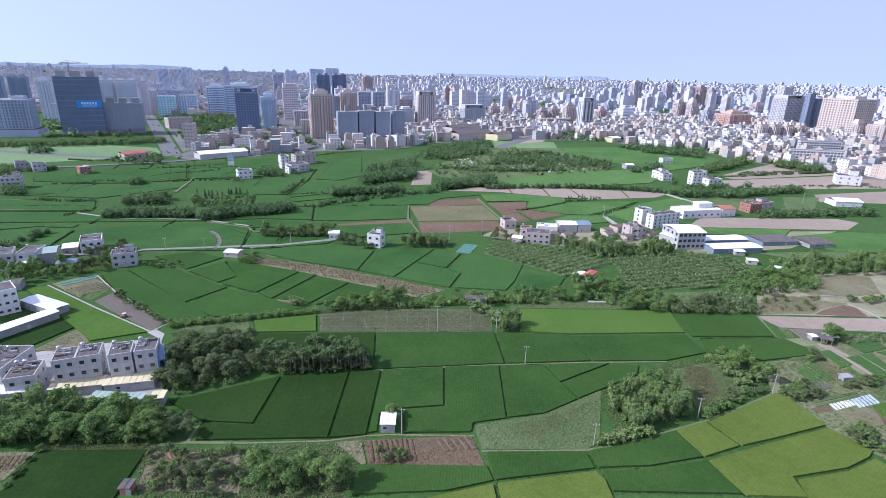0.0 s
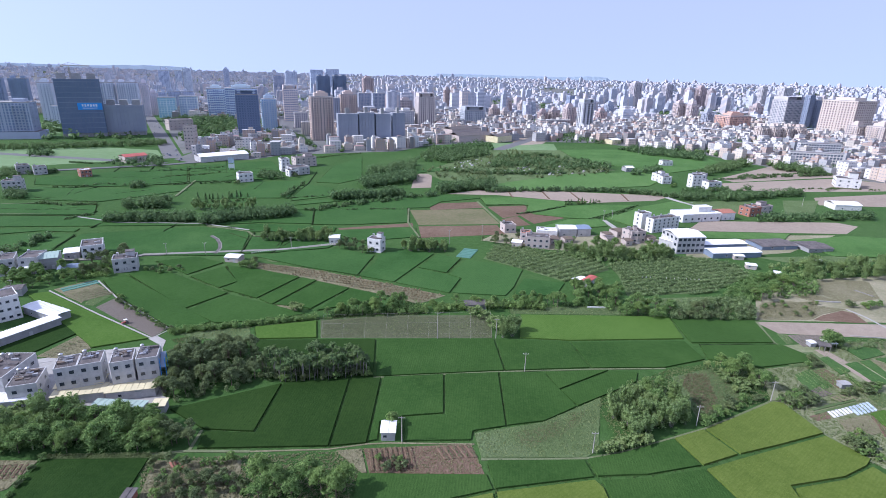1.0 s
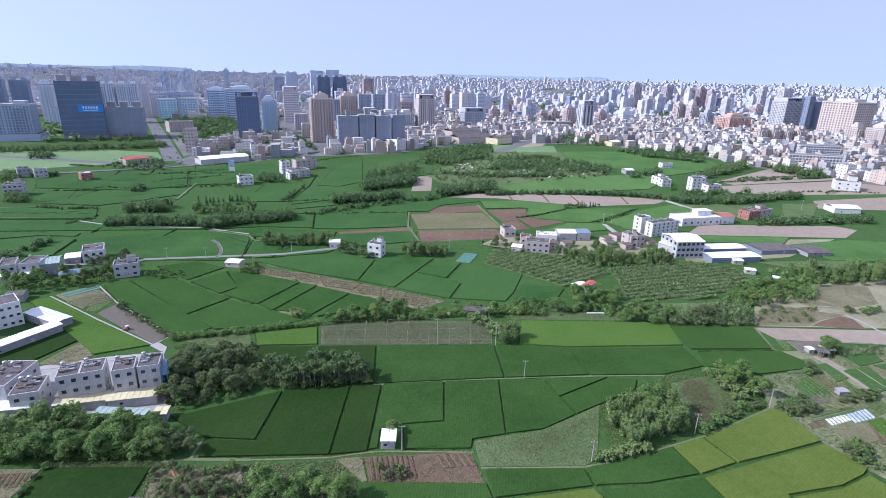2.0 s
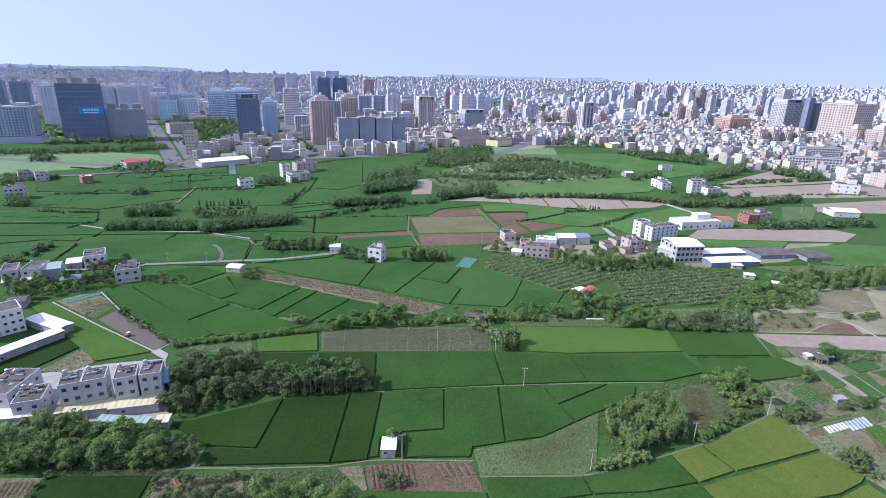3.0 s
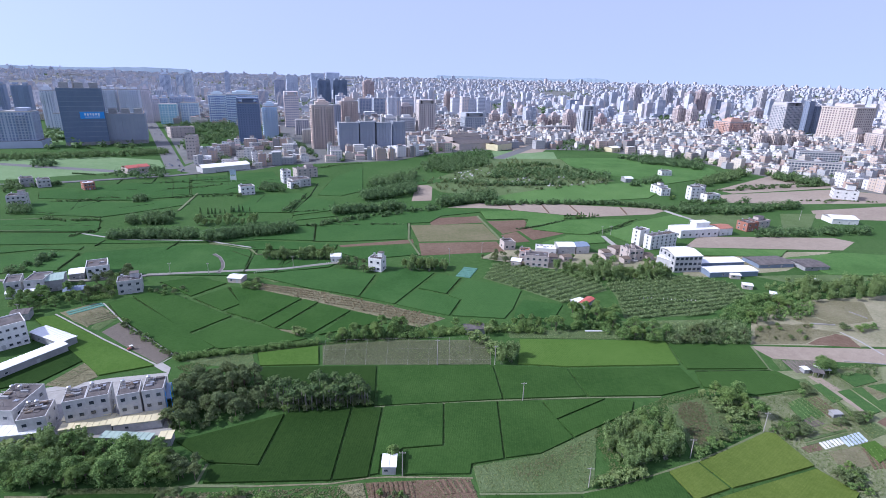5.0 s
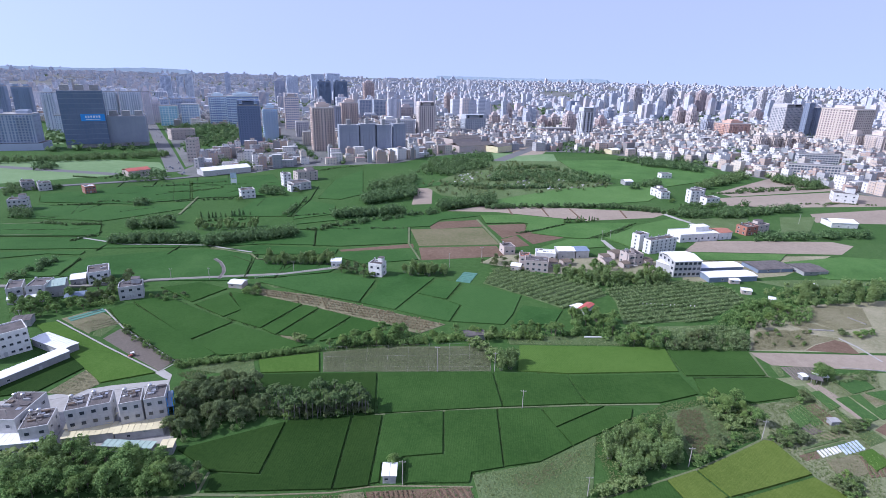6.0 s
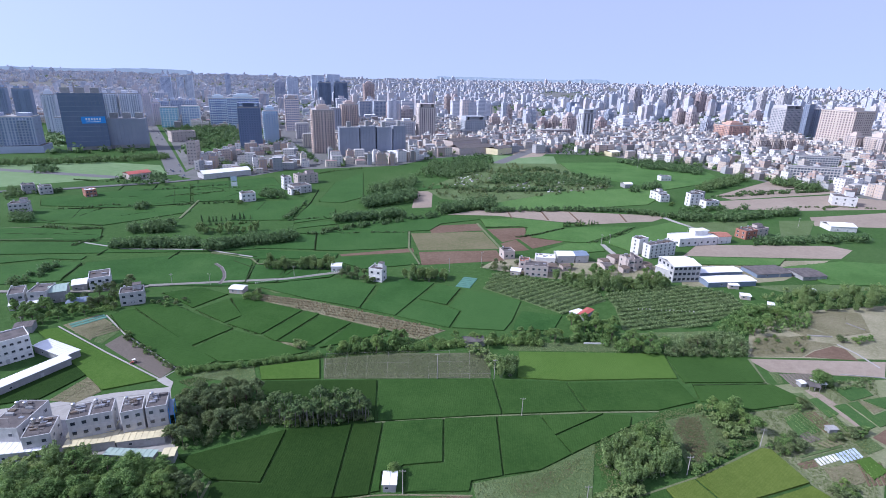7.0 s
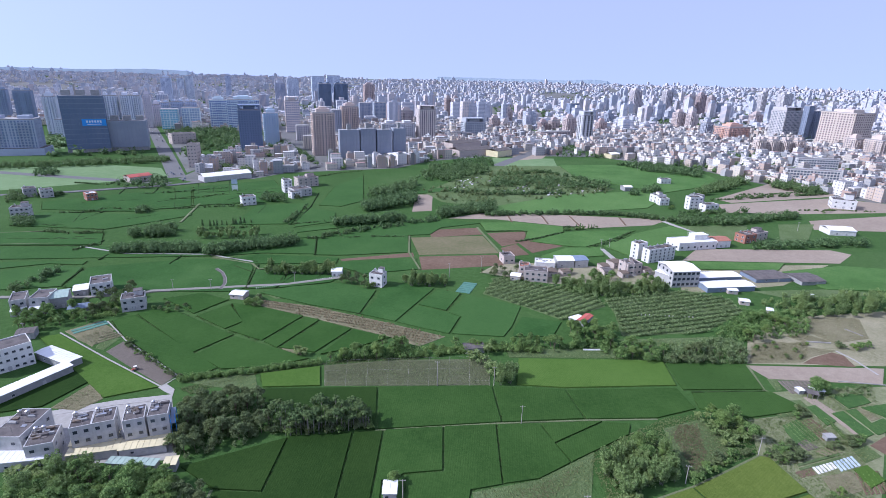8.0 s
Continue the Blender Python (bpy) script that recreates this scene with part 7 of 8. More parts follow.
house("farmhouse", "low white farm building", 202.9, 490.4, 22.2, 11.1, 10.0, 7.0, 2, bays=2, tanks=1, wall='white', attic=2.4, clutter=3)
house("farmhouse", "grey side wing of a white block", 238.6, 484.2, 24.9, 9.0, 9.0, 9.5, 3, bays=2, tanks=1, wall='grey_wall', clutter=3)
house("farmhouse", "brick farmhouse behind trees", 220.0, 365.6, 22.1, 11.5, 9.0, 6.0, 2, bays=2, tanks=1, wall='brick_red', clutter=3)
house("farmhouse", "pinkish terrace house with brown roof", 44.8, 288.5, -5.2, 6.2, 8.0, 6.0, 2, bays=2, tanks=1, wall='pink_wall', top='brick_red', clutter=4)
house("farmhouse", "small white house beside a lane", 109.6, 295.2, -7.5, 5.2, 7.0, 7.0, 2, bays=2, tanks=1, wall='pink_wall', attic=2.4, clutter=3)
rough_grass("reddish dry weeds in an overgrown plot", 1500, 0.5, [(77.9, 146.0), (82.6, 151.7), (88.7, 151.3), (85.2, 137.4), (78.8, 128.4), (77.3, 134.3)], m='red_blades')
thicket("edge_trees", "dark green trees along the edge of town", 46, 8, [(-43.2, 750.2), (-16.9, 834.9), (17.0, 827.5), (18.9, 750.1), (-20.7, 678.3)], size=1.2, leafs=24)
thicket("edge_trees", "dark green trees along the edge of town", 34, 8, [(218.9, 826.4), (274.2, 928.3), (294.0, 884.6), (240.7, 791.7)], size=1.2, leafs=24)
thicket("edge_trees", "dark green trees along the edge of town", 50, 7, [(274.9, 810.8), (362.0, 914.3), (347.4, 824.6), (280.1, 763.1)], size=1.2, leafs=24)
# ---- small things along the lanes ----
guard_posts((-101, 259.4), (-59.5, 279.7), 44)
guard_posts((96.1, 238.7), (127.2, 237.1), 16)
stair_frame(-84.6, 136.9, 20.7, 9.5)
tree_row("shrub", 3.6, 0.9, 0.4, (92.1, 388.3), (110.3, 392.3), (121.3, 397.3))
field("weeds", (123, 167.1), (135.1, 168.6), (135.2, 159.9), (119.6, 156.8))
beds("heap of red and orange plastic crates", (-66.4, 104.2), (-63.4, 104.6), (-64.7, 102.3), 3, m="brick_red", h=0.4)
shed("low junkyard shed with bleached metal roof", 159.3, 269.6, -4.9, 5.2, 5, 2.2, wall='pink_wall', rise=0.06)
shed("low junkyard shed with bleached metal roof", 158.2, 255.3, -16.6, 4.7, 4, 2.2, wall='pink_wall', rise=0.06)
shed("low junkyard shed with bleached metal roof", 157.3, 274.2, -8.6, 4.1, 4, 2.2, wall='pink_wall', rise=0.06)
shed("low junkyard shed with bleached metal roof", 165.9, 244.4, -28.3, 2.9, 4, 2.2, wall='pink_wall', rise=0.06)
shed("low junkyard shed with bleached metal roof", 201, 263.7, 3.2, 3.1, 4, 2.2, wall='pink_wall', rise=0.06)
shed("small brown-roofed hut behind bamboo", 96.3, 291.8, 5.7, 5, 7.2, 3.1, wall='pink_wall', top='roof_grey')
shed("low shed with white roof", 38.8, 281.6, -17.4, 5.5, 6, 3, wall='pink_wall')
pale_blocks(46, [(46.4, 516.5), (108.5, 583), (155, 567.3), (172, 541.5), (107.6, 512.7)])
pale_blocks(22, [(1.3, 558.2), (40.4, 604.9), (51.6, 581.8), (12.8, 531.4)])
shed("old low house with dark brown roof", 97.6, 299.9, 17.9, 4.8, 6.2, 3.3, wall='pink_wall', top='bark')
shed("old low house with dark brown roof", 106.1, 305.2, 26.6, 6.5, 7.2, 3.7, wall='pink_wall', top='bark')
shed("old low house with dark brown roof", 121.7, 295.1, 27.3, 5.7, 6.1, 3.1, wall='pink_wall', top='bark')
shed("old low house with dark brown roof", 71.2, 290.8, 17.4, 5.3, 5.2, 2.7, wall='pink_wall', top='bark')
shed("old low house with dark brown roof", 62.4, 287.9, 15.6, 5.4, 7, 3.2, wall='pink_wall', top='bark')
shed("old low house with dark brown roof", 106.5, 289.4, 18.9, 4.6, 5.1, 2.9, wall='pink_wall', top='bark')
# ---- poles ----
power_pole(27.9, 150.2, 7.1)
power_pole(-9.6, 114.2, 8)
power_pole(40.2, 111.7, 6.6)
power_pole(72.8, 124.2, 6.7)
power_pole(101.5, 137.2, 7)
power_pole(20.4, 172.8, 8.2)
power_pole(-1.3, 171.6, 10.7)
power_pole(-143.4, 254.1, 6.7)
power_pole(-123.9, 255.7, 6.8)
power_pole(-83, 269.5, 6.8)
power_pole(3.4, 283.9, 8.8)
power_pole(-182.6, 202.5, 5.9)
power_pole(-172.5, 248.2, 6.3)
power_pole(249.3, 679, 15)
power_pole(108.7, 343.8, 7.7)
power_pole(23.4, 302.6, 7)
power_pole(115.6, 347.4, 7)
power_pole(181.8, 374.9, 8)
power_pole(191.1, 372.5, 7)
power_pole(282.9, 403.6, 8)
# ---- kitchen gardens ----
beds("bare grey garden beds in rows", (133.8, 181.3), (146.7, 182), (134, 172.3), 8)
beds("brown beds of dying crop", (-18.2, 111), (-6.7, 112.3), (-16.3, 102.9), 9, m='brown', crop='dry_blades')
beds("brown beds of dying crop", (-0.8, 112.2), (8.3, 113.5), (1.4, 107.7), 5, m='brown', crop='leaf_grey')
beds("rows of old garden beds", (-158.9, 200.3), (-148.4, 194.5), (-150.6, 209.6), 5, m='dry_weeds', crop='leaf_grey')
beds("rows of vegetable beds behind houses", (-134.2, 152.3), (-130.2, 165.8), (-129.5, 151.1), 7, m='dry_weeds', crop='leaf_grey')
beds("rough garden beds behind a hedge", (-106.6, 101.7), (-99.2, 102.7), (-105.3, 97), 6, m='brown', crop='leaf_grey')
beds("garden beds by a lane", (127, 130.4), (135.4, 131.5), (123.6, 121.3), 5, m='brown', crop='leaf')
field("veg", (148.4, 172.5), (161.3, 173.4), (161.1, 167.6), (149.5, 163.3))
field("veg", (141.2, 160.6), (146.4, 162.1), (147.8, 149), (142.1, 146.5))
field("veg", (147.5, 162.5), (152.1, 163.8), (151.6, 155.5), (157.9, 158.4), (159.3, 152.8), (148.5, 148.5))
field("veg", (154.4, 164.5), (166.8, 167.5), (167.5, 157.8), (160.1, 153.8), (158.8, 159.1))
field("dry_weeds", (152.3, 163.5), (154.5, 164.2), (157.2, 158.3), (152.3, 156.2))
field("veg", (134.2, 164), (138.4, 165.5), (139.8, 155.7), (134.4, 152.9))
field("weeds", (123.4, 155), (129.6, 158.4), (131.1, 150.1), (123.7, 145.7))
field("veg", (117.7, 150.4), (123, 153.7), (123.7, 146.9), (117, 142.4))
field("weeds", (130.4, 182.5), (134.4, 182.7), (132.3, 174.7), (129.1, 173.8))
field("rice_mid", (127.7, 131.7), (133.5, 133.9), (134.3, 127.2), (127, 123.6))
field("brown", (141.5, 143.4), (152.4, 149.5), (153.9, 143.9), (143.7, 138.6))
field("weeds", (134.1, 141.1), (140.8, 143.9), (141.8, 138.1), (133.8, 134.6))
field("brown", (108.3, 130.1), (115.7, 132.9), (114.8, 129.1), (109.3, 127.5))
field("dry_weeds", (115.4, 128.4), (126.8, 131.2), (126.3, 123.6), (114.2, 119.5))
beds("long leafy beds beside plastic sheets", (108.8, 132.7), (131.4, 140.3), (108.6, 131.5), 1, crop='leaf', m='weeds')
beds("long leafy beds beside plastic sheets", (108.4, 131), (130.6, 138.4), (108.2, 129.8), 1, crop='leaf', m='weeds')
beds("pale beds between two gardens", (121.3, 139.8), (128.8, 142.9), (123.2, 136.8), 4, m='dry_weeds', crop='leaf')
beds("dark narrow beds at a lane", (117.4, 143.8), (122.3, 145.6), (119.1, 139.8), 3, m='plough', crop='leaf_grey')
beds("beds under pale blue plastic sheets", (123.6, 135.3), (132.1, 138.1), (123.3, 130.8), 6, m="tarp", h=0.2)
beds("beds under torn white plastic sheets", (115.2, 132.4), (123.4, 135.3), (115.3, 129.3), 6, m="white", h=0.2)
lane(2, (137.8, 170.1), (141.3, 152), (141.8, 146.2), m='dry', label='pale earth path between gardens', z=0.17)
lane(0.3, (158.6, 181.9), (176.2, 179.9), (183.1, 179.1), m='concrete', z=0.35, label='low white garden wall', name='garden_wall')
beds("green kitchen beds running down to plastic sheets", (118.3, 152.5), (126.2, 156.5), (119.3, 142.3), 5, m='veg', crop='leaf_bamboo', h=0.22)
beds("narrow kitchen beds with bare soil between", (126.3, 155.4), (131.9, 157.5), (127.6, 144.9), 4, m='brown', crop='leaf_bamboo', h=0.16)
beds("leafy kitchen beds beside an earth path", (136.3, 157.7), (137.8, 155.9), (135.3, 146.5), 4, m='veg', crop='leaf_bamboo', h=0.22)
grove("shrub", 16, 0.8, 1.8, (125.9, 141.0), (129.0, 143.3), (141.9, 146.2), (138.6, 142.8))
grove("shrub", 14, 0.9, 2.0, (112.2, 119.4), (116.6, 122.0), (118.0, 118.3), (114.0, 113.6))
grove("shrub", 9, 0.7, 1.4, (104.1, 138.2), (110.3, 141.6), (108.6, 135.5), (105.0, 133.0))
shed("small garden shed with green roof", 128.5, 144.8, 6.4, 2.9, 2, 1.6, top='roof_deck')
lane(1, (147.8, 172.4), (148.7, 161.9), (166.2, 166.8), m='lane_soil', label='narrow pale earth path between gardens')
beds("beds under green shade net", (-166.0, 207.3), (-161.9, 203.8), (-157.0, 218.0), 2, m="net_green", h=0.35)
beds("beds under green shade net", (-145.9, 169.4), (-143.8, 176.5), (-143.2, 167.3), 3, m="net_green", h=0.2)
lane(3.5, (139.3, 168.8), (141.5, 160.5), m='dry', label='pale earth yard between gardens', z=0.14)
shed("small garden shed with pale roof", 136.6, 172, 10.5, 2.0, 2.2, 1.7)
shed("garden lean-to with rusty roof", 138.5, 170, -20.3, 3.3, 4, 2, top='roof_grey', open_front=True)
grove("shrub", 10, 0.8, 1.5, (103.3, 136.4), (112.4, 139.7), (115.8, 136.9), (106.4, 133.1))
grove("shrub", 8, 0.8, 2, (125.6, 160.2), (132.2, 161.2), (130.5, 157.3), (125.1, 156.4))
grove("shrub", 9, 1, 2, (179.2, 212.1), (196, 214.5), (191.3, 207), (175.9, 206.1))
grove("shrub", 14, 0.7, 2, (139.1, 209.7), (168.8, 215.2), (156.7, 199.2), (132.9, 196.8))
grove("shrub", 8, 0.7, 1.5, (-14.9, 107.1), (-8.4, 107.4), (-7.5, 103.7), (-13, 103.5))
tree_row("shrub", 2, 0.7, 0.7, (-97.1, 104.1), (-97.2, 96.8), (-97.9, 91.3))
rough_grass("low weeds and brambles in a fallow plot", 2080, 0.38, [(11.3, 117.5), (29.6, 122.5), (48.6, 134), (40.4, 112.3), (13.7, 109)])
rough_grass("reddish dry weeds in a fallow plot", 1700, 0.38, [(76.7, 148.8), (91.4, 154.3), (95.4, 139.1), (75.2, 126.9)], m='red_blades')
rough_grass("reddish weeds in a fallow plot", 900, 0.4, [(18.9, 117.9), (29.6, 122), (43.5, 130.4), (38.1, 121.6), (24.3, 112.8)], m='red_blades')
rough_grass("weeds and grass between gardens", 2080, 0.45, [(114.7, 156.6), (133.6, 160.5), (139.3, 141), (129.6, 130.5), (116, 140), (105.2, 139.4)])
rough_grass("weeds and grass between gardens", 1200, 0.45, [(136.8, 171.2), (172.4, 182.5), (157.7, 158.7), (139.6, 157.8)])
rough_grass("rough grass at the foot of a grove", 1760, 0.45, [(46.8, 136.9), (78.3, 154.8), (93.4, 158.5), (86.6, 148.2), (48.1, 113.8)])
rough_grass("rough grass at the foot of a grove", 1200, 0.45, [(74.3, 125.6), (99.8, 155.9), (115.6, 156.6), (101.6, 137.8)])
rough_grass("rough grass along the lane", 1600, 0.45, [(28.4, 202.8), (77.7, 207), (131.8, 203.4), (127.5, 193.2), (73.7, 194.3), (27.4, 194.3)])
rough_grass("rough grass along the lane", 1200, 0.45, [(-96.8, 165.5), (-72.6, 176.8), (-49.1, 185.4), (-9.8, 197.6), (-9.4, 190.5), (-48.8, 184), (-70.5, 176.9), (-90.8, 161.6)])
rough_grass("dry grass on waste ground", 2080, 0.45, [(-73, 104.9), (-19.6, 110.7), (-19.3, 101.8), (-20.4, 91.5), (-66, 90.1)], m='dry_blades')
rough_grass("rough grass on waste ground", 1760, 0.38, [(-73, 104.9), (-19.6, 110.7), (-19.3, 101.8), (-20.4, 91.5), (-66, 90.1)])
rough_grass("rough grass by the road", 1280, 0.38, [(-16.6, 91.7), (40.7, 94.2), (39.7, 91), (-16.1, 88.4)])
rough_grass("rough grass by the road", 1280, 0.45, [(101.3, 137.2), (107.1, 121.8), (112.8, 109.3), (120.9, 112.1), (132, 131.9), (112.4, 139.7)])
thicket("thicket", "leafy bushes between garden plots", 40, 1.8, [(136.8, 171.2), (168.7, 179.9), (164.6, 172.6), (148.5, 170.1)], m='leaf_vine', size=0.25, leafs=40)
rough_grass("dry stalks and scrub at a field edge", 1760, 0.52, [(139.1, 209.7), (168.8, 215.2), (156, 198.1), (132.1, 196.2)], m='dry_blades')
rough_grass("dry stalks on a neglected plot", 1200, 0.6, [(-70.1, 104.7), (-48.8, 105.4), (-44.1, 92.8), (-67, 93.1)], m='dry_blades')
rough_grass("withered stalks on brown soil", 1440, 0.38, [(-19.6, 111.1), (8.8, 113.8), (11.5, 103.3), (-16.3, 102.7)], m='dry_blades')
rough_grass("weeds along the field edge", 960, 0.45, [(-100.2, 105.9), (-67.6, 108), (-66.5, 105.7), (-97.6, 104.4)])
tractor(-119.6, 176.9, 140)
rough_grass("withered grey vines on a trellis", 5200, 0.42, [(-46.3, 183.1), (-18.2, 188.4), (19.7, 190.6), (18.9, 173.6), (-43.4, 170.2)], m='vine_blades')
rough_grass("green creepers among withered vines", 3000, 0.42, [(-46.3, 183.1), (-18.2, 188.4), (19.7, 190.6), (18.9, 173.6), (-43.4, 170.2)], m='leaf_grey')
trellis([(-43.6, 169.2), (18.8, 172.6), (19.8, 191.1), (-46.1, 184.2)])
# ---- town roads ----
shed("pinkish market hall with grey roof", 18.7, 756.7, 31.6, 60.3, 28.6, 8.8, wall='pink_wall', top='roof_grey')
shed("yellow warehouse with grey roof", 74.3, 761.8, 47.5, 34.6, 21.9, 8.7, wall='roof_cream', top='roof_grey')
shed("long temple-like hall with grey roof", 9.5, 819.7, 37.3, 57.7, 26.6, 11.1, wall='pink_wall', top='roof_grey')
house("apartment_block", "slim white five-storey house at the edge of town", -54.5, 761.3, 12.3, 12.4, 13.3, 17.8, 5, bays=2, tanks=1, wall='white', clutter=5)
shed("hall with pale roof at the edge of town", -74.8, 705.7, 36.4, 28.6, 22.2, 6.6, wall='tile_wall')
shed("white hall at the edge of the fields", 244.4, 777, 32.5, 18.4, 15, 6.4, wall='roof_cream')
house("apartment_block", "cream four-storey block with a corner tower", -424.9, 813.4, 43.4, 35.7, 18.8, 15.3, 4, bays=6, tanks=2, wall='pink_wall', clutter=5)
house("apartment_block", "pinkish seven-storey corner block", -306.6, 616.5, 10.5, 10.7, 18.1, 27.1, 7, bays=3, tanks=1, wall='pink_wall', clutter=5)
lane(18, (-291.2, 556.6), (-392.4, 727.7), (-594.4, 1063.6), m='asphalt', label='wide grey avenue leading into the city')
lane(20, (-154.8, 645.4), (-220.8, 781.9), (-336.8, 1090.9), (-444.7, 1398.8), m='asphalt', label='wide grey avenue leading into the city')
lane(16, (67.5, 687.8), (166.3, 889.4), (202.2, 974.6), m='asphalt', label='grey street at the edge of town')
lane(12, (-283.7, 523.6), (-549.2, 570.4), m='asphalt', label='grey street beside the park')
field("dry", (91.3, 733.2), (139.5, 762.1), (164.9, 831.5), (108.5, 842.3))
field("dry", (66.7, 960.3), (119.1, 1018.3), (112.2, 912.5), (65.8, 848.8))
field("park", (-567.1, 736.3), (-542.9, 742.2), (-633.4, 870.3), (-672.3, 880.3))
# ---- towers ----
netted = netted_tower("tall tower wrapped in dark netting with a blue banner", -487, 713, 30, 49.9, 22.5, 74.7, "netting")
blue = part("banner", boxes((-3.5, -0.6, 35.5, 24.0, -0.35, 44.5)), M["blue_sign"], netted, "bright blue advertising banner")
for k in range(6):
    part("lettering_bar", boxes((1.4 + k * 3.1, -0.75, 39.8 - k % 2 * 0.4, 3.2 + k * 3.1, -0.6, 42.6)), M["white_sign"], blue)
part("lettering_bar", boxes((2.0, -0.75, 37.2, 18.5, -0.6, 38.0)), M["white_sign"], blue)
crane_at = netted.matrix_basis @ Vector((-6.0, 10, 74.8))
crane(crane_at.x, crane_at.y, crane_at.z, 15)
netted_tower("half-built tower wrapped in grey netting", -447, 740, 24, 46.5, 23.2, 40.8, "netting_grey")
for x, y, w, d, h in ((-130.5, 709, 26.4, 15, 39.5), (-107.2, 719.5, 20.6, 16, 40.6), (-86, 728.5, 20.4, 16, 39.0), (-66.3, 743, 17.6, 16, 39.8)):
    netted_tower("block under construction in grey netting", x, y, 20, w, d, h, "netting_grey", cores=1, base=3)
# left-hand towers: haze is put into their paler, bluer walls and glass
tower("broad grey apartment tower on a podium", -559, 673, 20, 55.5, 27.8, 44.3, podium=9, wall=(0.43, 0.47, 0.57), crown='twin', band=0.3, glass=(0.18, 0.23, 0.35))
tower("dark blue tower behind a park", -806, 1017, 20, 28.4, 17.0, 64.5, wall=(0.29, 0.35, 0.47), crown='twin', glass=(0.18, 0.23, 0.35))
tower("dark blue tower behind a park", -882, 1052, 20, 27.8, 16.7, 63.6, wall=(0.31, 0.38, 0.49), crown='twin', glass=(0.18, 0.23, 0.35))
tower("slim grey apartment tower", -666, 894, 20, 18.8, 15.0, 61.6, wall=(0.65, 0.68, 0.75), glass=(0.18, 0.23, 0.35))
tower("lower grey apartment tower", -637, 870, 20, 12.8, 10.3, 26.8, wall=(0.60, 0.64, 0.73), crown='none', glass=(0.18, 0.23, 0.35))
tower("apartment tower with pale balconies", -586, 930, 20, 23.2, 16.2, 63.6, wall=(0.68, 0.70, 0.78), crown='twin', glass=(0.18, 0.23, 0.35))
tower("apartment tower with pale balconies", -556, 940, 20, 30.8, 18.5, 64.2, wall=(0.68, 0.70, 0.78), crown='twin', glass=(0.18, 0.23, 0.35))
tower("slim pinkish apartment tower", -581, 1037, 20, 12.6, 12.6, 60.8, wall=(0.65, 0.60, 0.65), glass=(0.18, 0.23, 0.35))
tower("pinkish grey apartment tower", -581, 1067, 20, 15.3, 12.2, 41.6, wall=(0.65, 0.61, 0.66), glass=(0.18, 0.23, 0.35))
tower("blue-grey apartment tower in the crowded city", -616, 1155, 20, 26.2, 15.7, 40.3, wall=(0.49, 0.56, 0.68), crown='twin', glass=(0.18, 0.23, 0.35))
tower("blue-grey apartment tower in the crowded city", -596, 1181, 20, 25.3, 15.2, 41.3, wall=(0.49, 0.56, 0.68), crown='twin', glass=(0.18, 0.23, 0.35))
tower("blue-grey apartment tower in the crowded city", -570, 1191, 20, 22.7, 13.6, 41.6, wall=(0.55, 0.60, 0.72), crown='twin', glass=(0.18, 0.23, 0.35))
tower("glass office block with white fins", -534, 1024, 20, 31.1, 17.1, 36.4, wall=(0.66, 0.77, 0.78), glass=(0.16, 0.41, 0.57), bay=5, pier=0.2, crown='none')
tower("glass office block with white fins", -504, 1048, 20, 32.7, 18.0, 38.3, wall=(0.70, 0.77, 0.78), glass=(0.18, 0.30, 0.49), bay=5, pier=0.25, crown='none')
tower("far pale apartment tower", -952, 1831, 20, 31.4, 22.0, 79.7, wall=(0.62, 0.68, 0.78), glass=(0.18, 0.23, 0.35))
tower("far pale apartment tower", -914, 1855, 20, 22.6, 18.0, 80.6, wall=(0.68, 0.73, 0.78), crown='none', glass=(0.18, 0.23, 0.35))
tower("far pale apartment tower", -892, 1871, 20, 24.7, 19.8, 86.7, wall=(0.68, 0.73, 0.78), crown='none', glass=(0.18, 0.23, 0.35))
tower("far slim tower in the crowded city", -821, 2029, 20, 19.0, 19.0, 88.9, wall=(0.57, 0.62, 0.72), glass=(0.18, 0.23, 0.35))
tower("tall blue-grey tower with white balcony bands", -455, 1065, 20, 33.4, 16.7, 53.2, wall=(0.65, 0.73, 0.78), glass=(0.14, 0.20, 0.41), pier=0.12, band=0.35)
tower("tall blue-grey tower with white balcony bands", -401, 1054, 20, 60.0, 30.0, 55.7, wall=(0.62, 0.72, 0.78), glass=(0.14, 0.20, 0.41), pier=0.12, band=0.35)
tower("slim dark slate apartment tower", -285, 768, 20, 31.2, 25.0, 56.7, wall=(0.16, 0.21, 0.32), glass=(0.09, 0.13, 0.21), pier=0.4, crown='frame')
tower("grey glazed apartment tower", -276, 834, 20, 22.2, 17.8, 48.3, wall=(0.55, 0.65, 0.75), glass=(0.24, 0.39, 0.59))
tower("dark far apartment tower", -535, 1730, 20, 31.6, 25.3, 73.5, wall=(0.47, 0.49, 0.57), glass=(0.18, 0.23, 0.35))
tower("pale far apartment tower", -566, 1983, 20, 39.9, 27.9, 85.9, wall=(0.65, 0.70, 0.78), crown='twin', glass=(0.18, 0.23, 0.35))
tower("cream tower with rounded balconies", -295, 1020, 20, 26.6, 21.3, 57.9, wall=(0.78, 0.68, 0.64), pier=0.2, band=0.5, crown='frame', glass=(0.18, 0.23, 0.35))
tower("brownish lower block with cream side", -244, 898, 20, 21.7, 17.4, 24.0, wall=(0.55, 0.51, 0.52), crown='none', band=0.3)
tower("cream corner block with arched top", -211, 800, 20, 13.1, 10.5, 18.2, wall=(0.6, 0.54, 0.46), crown='none', band=0.3)
